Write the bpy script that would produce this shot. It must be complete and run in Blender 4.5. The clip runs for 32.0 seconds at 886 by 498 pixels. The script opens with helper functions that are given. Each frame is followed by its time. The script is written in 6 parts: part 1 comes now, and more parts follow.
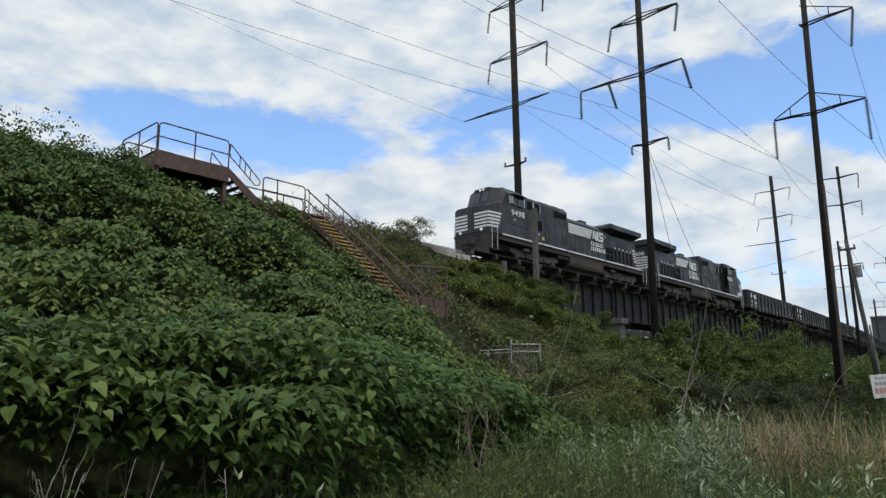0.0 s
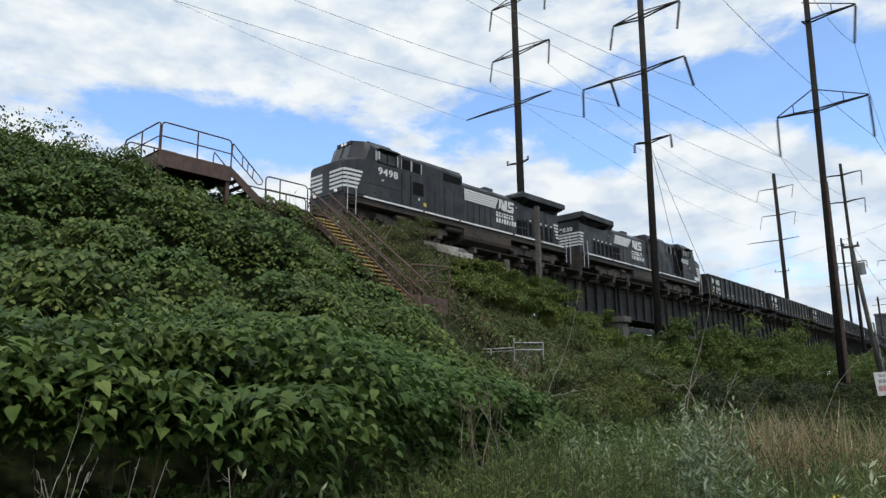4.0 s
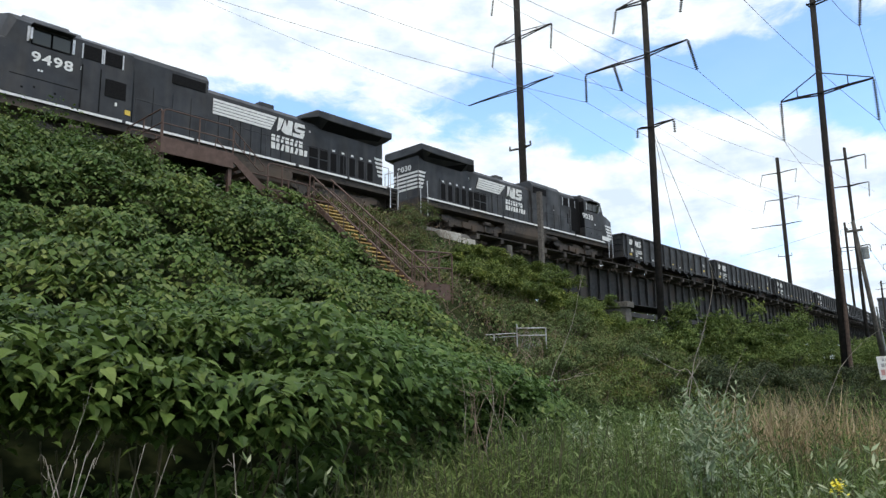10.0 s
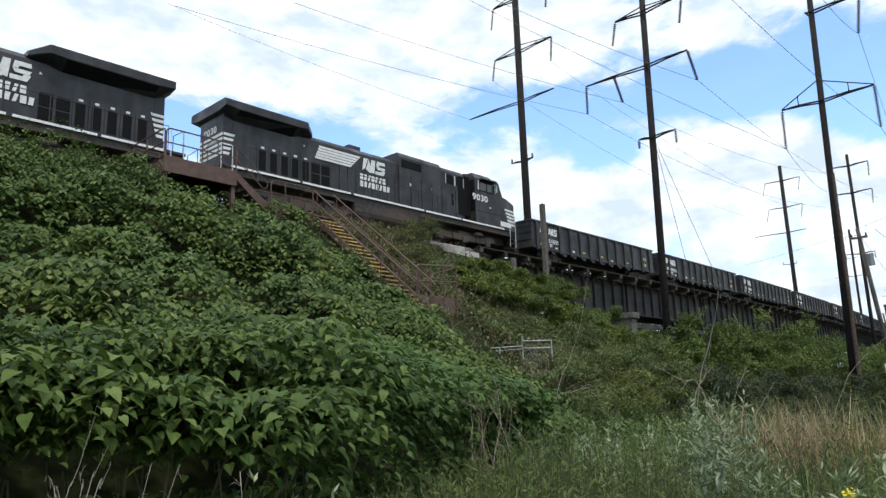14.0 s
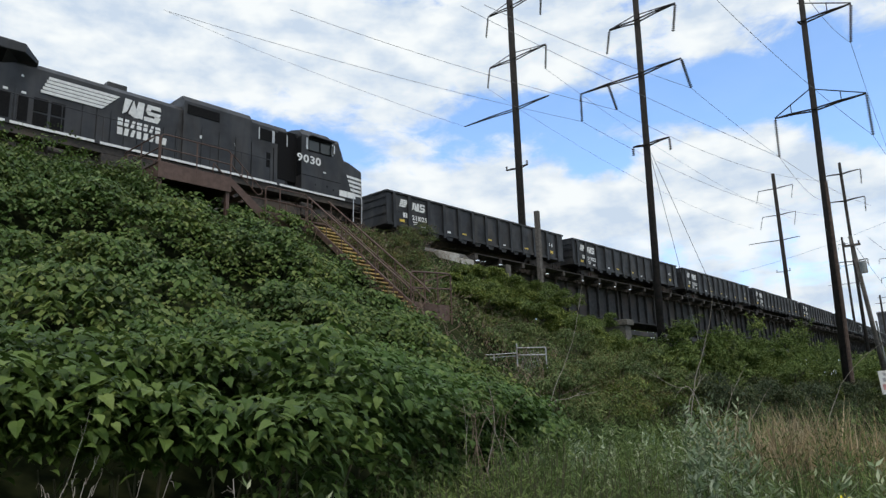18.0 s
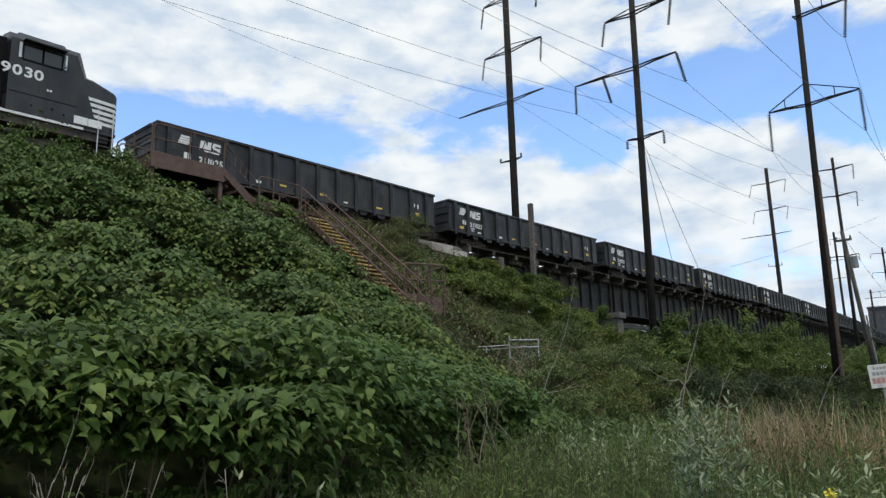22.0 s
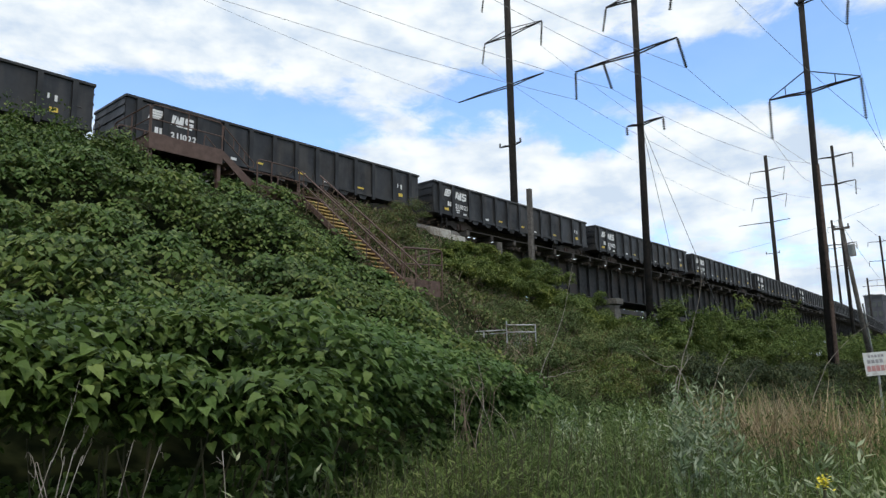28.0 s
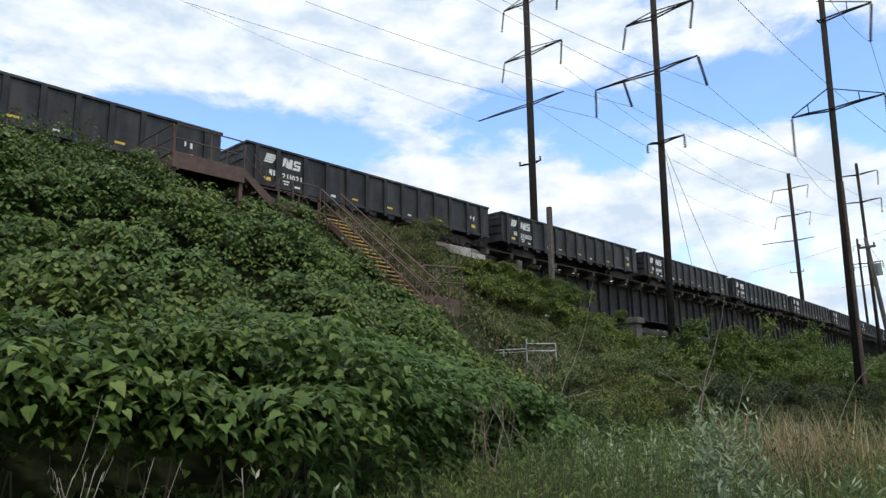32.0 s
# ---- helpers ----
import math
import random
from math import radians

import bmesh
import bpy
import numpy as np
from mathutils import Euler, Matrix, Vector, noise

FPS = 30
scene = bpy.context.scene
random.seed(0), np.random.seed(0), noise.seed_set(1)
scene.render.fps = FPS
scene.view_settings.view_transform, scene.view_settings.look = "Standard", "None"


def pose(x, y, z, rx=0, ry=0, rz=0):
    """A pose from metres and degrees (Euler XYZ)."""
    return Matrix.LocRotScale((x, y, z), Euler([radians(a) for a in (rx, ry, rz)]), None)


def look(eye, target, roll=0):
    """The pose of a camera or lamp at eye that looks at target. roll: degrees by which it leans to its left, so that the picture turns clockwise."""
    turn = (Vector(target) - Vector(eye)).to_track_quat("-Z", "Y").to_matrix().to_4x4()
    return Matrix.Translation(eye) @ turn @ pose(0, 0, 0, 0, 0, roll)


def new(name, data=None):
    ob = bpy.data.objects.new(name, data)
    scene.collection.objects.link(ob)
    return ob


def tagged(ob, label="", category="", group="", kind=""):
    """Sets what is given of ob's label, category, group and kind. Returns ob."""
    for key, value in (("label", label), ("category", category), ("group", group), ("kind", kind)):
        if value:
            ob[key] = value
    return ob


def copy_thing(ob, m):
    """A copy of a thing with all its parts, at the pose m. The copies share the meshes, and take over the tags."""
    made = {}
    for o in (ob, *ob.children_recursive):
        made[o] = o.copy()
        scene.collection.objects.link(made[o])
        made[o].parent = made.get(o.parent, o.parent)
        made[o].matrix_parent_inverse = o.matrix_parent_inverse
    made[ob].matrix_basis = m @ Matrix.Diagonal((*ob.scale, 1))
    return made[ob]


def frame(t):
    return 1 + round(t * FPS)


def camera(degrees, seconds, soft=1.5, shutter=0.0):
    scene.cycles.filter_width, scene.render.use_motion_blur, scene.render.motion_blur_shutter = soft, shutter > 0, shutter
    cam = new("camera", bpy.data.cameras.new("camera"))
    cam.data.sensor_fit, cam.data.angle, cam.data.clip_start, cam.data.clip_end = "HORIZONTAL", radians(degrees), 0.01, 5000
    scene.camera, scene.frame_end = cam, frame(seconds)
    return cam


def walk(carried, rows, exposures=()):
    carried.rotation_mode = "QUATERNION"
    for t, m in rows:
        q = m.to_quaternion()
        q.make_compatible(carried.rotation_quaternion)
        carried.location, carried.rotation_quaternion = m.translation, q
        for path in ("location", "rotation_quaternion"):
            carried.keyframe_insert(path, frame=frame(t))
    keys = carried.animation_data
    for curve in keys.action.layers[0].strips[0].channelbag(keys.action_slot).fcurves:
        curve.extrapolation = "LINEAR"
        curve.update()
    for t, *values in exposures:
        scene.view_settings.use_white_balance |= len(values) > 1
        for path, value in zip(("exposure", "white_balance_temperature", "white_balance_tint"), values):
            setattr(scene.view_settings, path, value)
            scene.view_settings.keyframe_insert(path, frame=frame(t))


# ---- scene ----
# The place: x runs along the railway, y away from the camera, z up; the eye stands at 1.7 m.
EYE = (0.0, 0.0, 1.7)
cam = camera(62.2, 32.0, soft=1.4)
SWAY = [
    (0.0, 101.88, 0.65, -47.52),
    (0.5, 101.85, 0.84, -47.17),
    (1.0, 101.78, 0.92, -47.10),
    (1.5, 101.73, 0.95, -46.96),
    (2.0, 101.96, 1.12, -46.99),
    (2.5, 102.02, 1.06, -47.24),
    (3.0, 102.10, 1.22, -47.12),
    (3.5, 101.96, 0.81, -47.28),
    (5.5, 101.53, 1.00, -47.29),
    (6.0, 101.52, 0.86, -47.40),
    (6.5, 101.41, 0.97, -47.44),
    (7.0, 101.33, 1.02, -47.36),
    (7.5, 100.88, 0.90, -47.27),
    (8.0, 100.70, 0.80, -47.30),
    (8.5, 100.87, 0.71, -47.21),
    (9.0, 100.81, 0.80, -47.10),
    (9.5, 100.75, 1.04, -46.91),
    (10.0, 100.69, 0.99, -47.03),
    (10.5, 100.58, 1.01, -47.22),
    (11.0, 100.44, 1.00, -47.38),
    (11.5, 100.27, 0.97, -47.34),
    (12.0, 100.53, 1.16, -47.28),
    (12.5, 100.96, 1.01, -47.01),
    (13.0, 101.20, 1.46, -46.74),
    (13.5, 101.49, 1.66, -46.84),
    (14.0, 101.78, 1.88, -46.55),
    (14.5, 101.78, 2.14, -46.25),
    (16.5, 102.28, 1.85, -46.79),
    (17.0, 102.22, 2.18, -46.98),
    (17.5, 102.19, 1.91, -47.10),
    (18.0, 102.29, 1.84, -46.99),
    (18.5, 102.20, 1.99, -46.91),
    (19.0, 102.24, 1.95, -46.95),
    (19.5, 102.29, 1.88, -47.10),
    (20.0, 102.24, 1.85, -47.06),
    (20.5, 102.06, 2.07, -47.31),
    (21.0, 101.90, 2.14, -47.45),
    (21.5, 101.73, 1.84, -47.45),
    (22.0, 101.64, 1.53, -47.58),
    (22.5, 101.53, 1.31, -47.96),
    (23.0, 101.19, 1.36, -48.29),
    (23.5, 101.03, 1.42, -48.23),
    (24.0, 100.93, 1.35, -48.14),
    (24.5, 100.97, 1.33, -47.85),
    (25.0, 101.00, 1.16, -47.84),
    (25.5, 101.13, 1.11, -47.64),
    (27.5, 100.24, 0.84, -47.71),
    (28.0, 100.43, 1.05, -47.82),
    (28.5, 100.60, 1.08, -48.12),
    (29.0, 100.77, 0.59, -48.40),
    (29.5, 100.82, 0.91, -48.02),
    (30.0, 100.79, 1.04, -47.70),
    (30.5, 100.60, 0.88, -47.51),
    (31.0, 100.83, 1.13, -47.04),
    (31.5, 101.35, 1.02, -46.51),
    (32.0, 101.86, 0.65, -46.33)]
walk(cam, [(t, pose(*EYE, rx, ry, rz)) for t, rx, ry, rz in SWAY],
     exposures=[(0, -0.41), (3, -0.3), (6, -0.17), (9, 0.08), (13, 0.08), (17, -0.12), (19, -0.3), (25, -0.22), (32, -0.1)])

# ---- light ----
SUN_ELEV, SUN_AZ = radians(62), radians(215)       # a high sun veiled by thin cloud


def toward(az, el):
    """The direction at an azimuth from +y towards +x and an elevation, in degrees."""
    a, e = radians(az), radians(el)
    return (math.sin(a) * math.cos(e), math.cos(a) * math.cos(e), math.sin(e))


# Clear gaps (negative) and cloud banks (positive): azimuth, elevation, half width, half height in degrees, weight.
BANKS = [(31, 20.4, 9, 2.2, -0.75), (24, 21, 4, 1.6, -0.45), (37.5, 20.2, 5, 1.8, -0.4), (57, 22.3, 6, 2.6, -0.5), (60.5, 18.3, 3, 1.5, -0.8), (50, 21.5, 5, 2.2, -0.3),
         (68, 22.2, 5.5, 1.9, -1.0), (73.5, 21.3, 4, 2.4, -0.8), (78.5, 19.8, 3.5, 3.4, -0.9), (86, 20, 5, 5, -0.7), (62, 26, 3, 1.4, -0.25), (76, 25.2, 3, 1.4, -0.3),
         (69.5, 16.6, 6, 2.2, 0.9), (60, 14.2, 8, 1.9, 0.65), (76, 15.2, 4, 1.5, 0.6), (40, 27, 26, 3.4, 0.5), (69, 26, 3, 1.3, 0.45), (44, 15.5, 12, 2.4, 0.55), (22, 25, 10, 2.6, 0.3),
         (64.5, 11.8, 3, 1.0, -0.4), (77.5, 11.4, 3, 1.2, -0.45), (73, 12.6, 2, 0.8, -0.25)]
CUMULUS = [(68.5, 14.2, 7.5, 6.6), (60, 12.0, 7, 7.2), (78, 12.2, 8, 5.6)]      # azimuth, elevation, half width, half height


def make_world():
    w = bpy.data.worlds.new("sky")
    scene.world = w
    w.use_nodes = True
    nt = w.node_tree
    n, l = nt.nodes, nt.links
    n.clear()

    def calc(op, a, b=None, clamp=False):
        m = n.new("ShaderNodeMath")
        m.operation, m.use_clamp = op, clamp
        for i, v in enumerate((a, b)):
            if v is None:
                continue
            if isinstance(v, (int, float)):
                m.inputs[i].default_value = v
            else:
                l.new(v, m.inputs[i])
        return m.outputs[0]

    def clouds(vec, scale, detail, rough=0.55, twist=0.0):
        t = n.new("ShaderNodeTexNoise")
        t.inputs["Scale"].default_value, t.inputs["Detail"].default_value = scale, detail
        t.inputs["Roughness"].default_value, t.inputs["Distortion"].default_value = rough, twist
        l.new(vec, t.inputs["Vector"])
        return t.outputs["Fac"]

    out = n.new("ShaderNodeOutputWorld")
    sky = n.new("ShaderNodeTexSky")
    sky.sky_type, sky.sun_disc = "NISHITA", False
    sky.sun_elevation, sky.sun_rotation = SUN_ELEV, SUN_AZ
    clear = n.new("ShaderNodeBackground")
    clear.inputs["Strength"].default_value = 0.15
    tint = n.new("ShaderNodeMixRGB")
    tint.blend_type, tint.inputs[0].default_value, tint.inputs[2].default_value = "MULTIPLY", 1.0, (1.60, 1.90, 2.20, 1)
    l.new(sky.outputs[0], tint.inputs[1])
    l.new(tint.outputs[0], clear.inputs[0])
    # azimuth and elevation in degrees; the streaks lie flat along the horizon
    tc, sep = n.new("ShaderNodeTexCoord"), n.new("ShaderNodeSeparateXYZ")
    l.new(tc.outputs["Generated"], sep.inputs[0])
    az = calc("MULTIPLY", calc("ARCTAN2", sep.outputs[0], sep.outputs[1]), 180 / math.pi)
    el = calc("MULTIPLY", calc("ARCSINE", sep.outputs[2]), 180 / math.pi)
    comb = n.new("ShaderNodeCombineXYZ")
    l.new(calc("MULTIPLY", az, 0.085), comb.inputs[0])
    l.new(calc("MULTIPLY", el, 0.17), comb.inputs[1])
    vec = comb.outputs[0]
    cover = calc("MULTIPLY", calc("SUBTRACT", clouds(vec, 1.5, 9, 0.6, 0.3), 0.5), 1.7)
    cover = calc("ADD", cover, calc("MULTIPLY", calc("SUBTRACT", clouds(vec, 4.6, 8, 0.62, 0.5), 0.5), 0.8))
    cover = calc("ADD", cover, 0.46)
    for a, e, wa, we, weight in BANKS:
        p = calc("MULTIPLY", calc("SUBTRACT", az, a), 1 / wa)
        q = calc("MULTIPLY", calc("SUBTRACT", el, e), 1 / we)
        r2 = calc("ADD", calc("MULTIPLY", p, p), calc("MULTIPLY", q, q))
        cover = calc("ADD", cover, calc("MULTIPLY", calc("EXPONENT", calc("MULTIPLY", r2, -1.0)), weight))
    fac = n.new("ShaderNodeMapRange")
    fac.interpolation_type = "SMOOTHSTEP"
    fac.inputs["From Min"].default_value, fac.inputs["From Max"].default_value = 0.04, 0.60
    fac.inputs["To Min"].default_value, fac.inputs["To Max"].default_value = 0.05, 1.0
    l.new(cover, fac.inputs["Value"])
    heap = calc("MULTIPLY", calc("SUBTRACT", clouds(vec, 3.4, 8, 0.55, 0.2), 0.5), 0.85)
    for a, e, wa, we in CUMULUS:
        p = calc("MULTIPLY", calc("SUBTRACT", az, a), 1 / wa)
        q = calc("MULTIPLY", calc("SUBTRACT", el, e), 1 / we)
        r2 = calc("ADD", calc("MULTIPLY", p, p), calc("MULTIPLY", q, q))
        heap = calc("MAXIMUM", heap, calc("ADD", calc("EXPONENT", calc("MULTIPLY", r2, -1.0)), calc("MULTIPLY", calc("SUBTRACT", clouds(vec, 3.4, 8, 0.55, 0.2), 0.5), 0.7)))
    firm = n.new("ShaderNodeMapRange")
    firm.interpolation_type = "SMOOTHSTEP"
    firm.inputs["From Min"].default_value, firm.inputs["From Max"].default_value, firm.inputs["To Max"].default_value = 0.52, 0.70, 0.93
    l.new(heap, firm.inputs["Value"])
    dense = calc("MAXIMUM", fac.outputs[0], firm.outputs[0])
    shade = n.new("ShaderNodeValToRGB")
    shade.color_ramp.elements[0].position, shade.color_ramp.elements[1].position = 0.36, 0.62
    shade.color_ramp.elements[0].color, shade.color_ramp.elements[1].color = (0.61, 0.72, 0.86, 1), (0.94, 0.985, 1.0, 1)
    l.new(clouds(vec, 2.4, 7), shade.inputs[0])
    cloud = n.new("ShaderNodeBackground")
    cloud.inputs["Strength"].default_value = 1.17
    l.new(shade.outputs[0], cloud.inputs[0])
    mix = n.new("ShaderNodeMixShader")
    l.new(dense, mix.inputs[0])
    l.new(clear.outputs[0], mix.inputs[1])
    l.new(cloud.outputs[0], mix.inputs[2])
    l.new(mix.outputs[0], out.inputs[0])


make_world()
sun = new("sun", bpy.data.lights.new("sun", "SUN"))
sun.data.energy, sun.data.angle, sun.data.color = 2.2, radians(14), (1, 0.93, 0.82)
sun.matrix_basis = look((0, 0, 80), tuple(np.array((0, 0, 80)) - 50 * np.array(toward(215, 62))))

# ---- materials ----
def mat(name, a, b=None, scale=4.0, rough=0.7, metal=0.0, bump=0.0, stain=None, stain_scale=0.6, coords="Object", vary=0.0, detail=6.0, spec=0.5):
    """Two colours mixed by fine noise, a broad stain, a bump and a small difference from piece to piece."""
    m = bpy.data.materials.new(name)
    m.use_nodes = True
    n, l = m.node_tree.nodes, m.node_tree.links
    p = n["Principled BSDF"]
    p.inputs["Roughness"].default_value, p.inputs["Metallic"].default_value = rough, metal
    p.inputs["Specular IOR Level"].default_value = spec
    tc = n.new("ShaderNodeTexCoord")
    fine = n.new("ShaderNodeTexNoise")
    fine.inputs["Scale"].default_value, fine.inputs["Detail"].default_value = scale, detail
    l.new(tc.outputs[coords], fine.inputs["Vector"])
    ramp = n.new("ShaderNodeValToRGB")
    ramp.color_ramp.elements[0].position, ramp.color_ramp.elements[1].position = 0.35, 0.65
    ramp.color_ramp.elements[0].color, ramp.color_ramp.elements[1].color = (*a, 1), (*(b or a), 1)
    l.new(fine.outputs["Fac"], ramp.inputs[0])
    col = ramp.outputs[0]
    if stain:
        broad = n.new("ShaderNodeTexNoise")
        broad.inputs["Scale"].default_value, broad.inputs["Detail"].default_value = stain_scale, 4
        l.new(tc.outputs[coords], broad.inputs["Vector"])
        r2 = n.new("ShaderNodeValToRGB")
        r2.color_ramp.elements[0].position, r2.color_ramp.elements[1].position = 0.48, 0.68
        l.new(broad.outputs["Fac"], r2.inputs[0])
        mix = n.new("ShaderNodeMixRGB")
        mix.inputs[2].default_value = (*stain, 1)
        l.new(r2.outputs[0], mix.inputs[0])
        l.new(col, mix.inputs[1])
        col = mix.outputs[0]
    if vary:
        info, hsv, mul = n.new("ShaderNodeObjectInfo"), n.new("ShaderNodeHueSaturation"), n.new("ShaderNodeMapRange")
        mul.inputs["To Min"].default_value, mul.inputs["To Max"].default_value = 1 - vary, 1 + vary
        l.new(info.outputs["Random"], mul.inputs["Value"])
        l.new(mul.outputs[0], hsv.inputs["Value"])
        l.new(col, hsv.inputs["Color"])
        col = hsv.outputs[0]
    l.new(col, p.inputs["Base Color"])
    if bump:
        bp = n.new("ShaderNodeBump")
        bp.inputs["Strength"].default_value, bp.inputs["Distance"].default_value = bump, 0.02
        l.new(fine.outputs["Fac"], bp.inputs["Height"])
        l.new(bp.outputs[0], p.inputs["Normal"])
    return m


# Dark leaf litter, taken near black so its colour carries the thicket's shade.
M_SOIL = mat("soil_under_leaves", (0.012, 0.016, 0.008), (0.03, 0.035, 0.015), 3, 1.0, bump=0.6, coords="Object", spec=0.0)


def grow_field(m):
    """The soil turns to rough grass on the open land away from the bank."""
    n, l = m.node_tree.nodes, m.node_tree.links
    p = n["Principled BSDF"]
    soil = p.inputs["Base Color"].links[0].from_socket
    tc, sep, nz = n.new("ShaderNodeTexCoord"), n.new("ShaderNodeSeparateXYZ"), n.new("ShaderNodeTexNoise")
    l.new(tc.outputs["Object"], sep.inputs[0])
    l.new(tc.outputs["Object"], nz.inputs["Vector"])
    nz.inputs["Scale"].default_value, nz.inputs["Detail"].default_value = 0.35, 6
    # The shade-dark soil colour stays under the bank's growth; lighter grass takes over outside.
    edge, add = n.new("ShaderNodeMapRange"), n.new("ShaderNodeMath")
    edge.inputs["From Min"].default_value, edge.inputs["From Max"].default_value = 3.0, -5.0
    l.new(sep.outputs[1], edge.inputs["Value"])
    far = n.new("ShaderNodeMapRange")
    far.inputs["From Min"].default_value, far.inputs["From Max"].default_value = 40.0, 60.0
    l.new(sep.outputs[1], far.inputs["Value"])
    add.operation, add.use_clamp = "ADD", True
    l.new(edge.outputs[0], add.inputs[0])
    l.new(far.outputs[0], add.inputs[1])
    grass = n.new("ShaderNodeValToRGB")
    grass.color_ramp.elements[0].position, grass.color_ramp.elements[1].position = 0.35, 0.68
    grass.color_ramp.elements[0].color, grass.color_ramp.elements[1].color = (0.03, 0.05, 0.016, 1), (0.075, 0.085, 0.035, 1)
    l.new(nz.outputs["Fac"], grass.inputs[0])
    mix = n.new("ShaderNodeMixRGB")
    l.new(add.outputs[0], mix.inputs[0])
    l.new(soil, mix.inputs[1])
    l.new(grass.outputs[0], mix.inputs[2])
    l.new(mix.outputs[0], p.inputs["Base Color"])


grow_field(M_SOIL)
def weather(m, dust, amount):
    """Thin dust that has run down the sides in streaks, and broad worn patches in the gloss."""
    n, l = m.node_tree.nodes, m.node_tree.links
    p = n["Principled BSDF"]
    base = p.inputs["Base Color"].links[0].from_socket
    tc, mp = n.new("ShaderNodeTexCoord"), n.new("ShaderNodeMapping")
    mp.inputs["Scale"].default_value = (1.3, 1.3, 0.2)
    l.new(tc.outputs["Object"], mp.inputs["Vector"])
    run, lo = n.new("ShaderNodeTexNoise"), n.new("ShaderNodeMapRange")
    run.inputs["Scale"].default_value, run.inputs["Detail"].default_value = 1.6, 7
    l.new(mp.outputs[0], run.inputs["Vector"])
    lo.inputs["From Min"].default_value, lo.inputs["From Max"].default_value, lo.inputs["To Max"].default_value = 0.46, 0.74, amount
    l.new(run.outputs["Fac"], lo.inputs["Value"])
    mix = n.new("ShaderNodeMixRGB")
    mix.inputs[2].default_value = (*dust, 1)
    l.new(lo.outputs[0], mix.inputs[0])
    l.new(base, mix.inputs[1])
    l.new(mix.outputs[0], p.inputs["Base Color"])
    worn, wr = n.new("ShaderNodeTexNoise"), n.new("ShaderNodeMapRange")
    worn.inputs["Scale"].default_value, worn.inputs["Detail"].default_value = 1.1, 5
    l.new(tc.outputs["Object"], worn.inputs["Vector"])
    r0 = p.inputs["Roughness"].default_value
    wr.inputs["From Min"].default_value, wr.inputs["From Max"].default_value = 0.35, 0.65
    wr.inputs["To Min"].default_value, wr.inputs["To Max"].default_value = r0 - 0.1, r0 + 0.22
    l.new(worn.outputs["Fac"], wr.inputs["Value"])
    l.new(wr.outputs[0], p.inputs["Roughness"])
    return m


M_BLACK = mat("black_locomotive_paint", (0.010, 0.011, 0.013), (0.018, 0.019, 0.021), 3, 0.42, stain=(0.027, 0.027, 0.028), stain_scale=0.9, spec=0.46)
M_CAR = mat("weathered_black_car_paint", (0.011, 0.012, 0.0135), (0.019, 0.02, 0.022), 5, 0.5, stain=(0.036, 0.034, 0.032), stain_scale=0.8, spec=0.4)
weather(M_BLACK, (0.07, 0.06, 0.052), 0.42)
weather(M_CAR, (0.085, 0.075, 0.066), 0.5)
M_GIRDER = mat("sooty_girder_steel", (0.020, 0.0195, 0.020), (0.042, 0.040, 0.040), 4, 0.72, bump=0.2, stain=(0.06, 0.046, 0.038))
M_RUST = mat("brown_painted_steel", (0.075, 0.042, 0.032), (0.11, 0.066, 0.05), 6, 0.7, bump=0.2, stain=(0.06, 0.03, 0.02))
M_POLE = mat("dark_weathered_pole", (0.009, 0.008, 0.007), (0.023, 0.018, 0.015), 5, 0.85, bump=0.3, spec=0.3)
M_WHITE = mat("white_marking_paint", (0.62, 0.62, 0.6), (0.75, 0.75, 0.73), 8, 0.5)

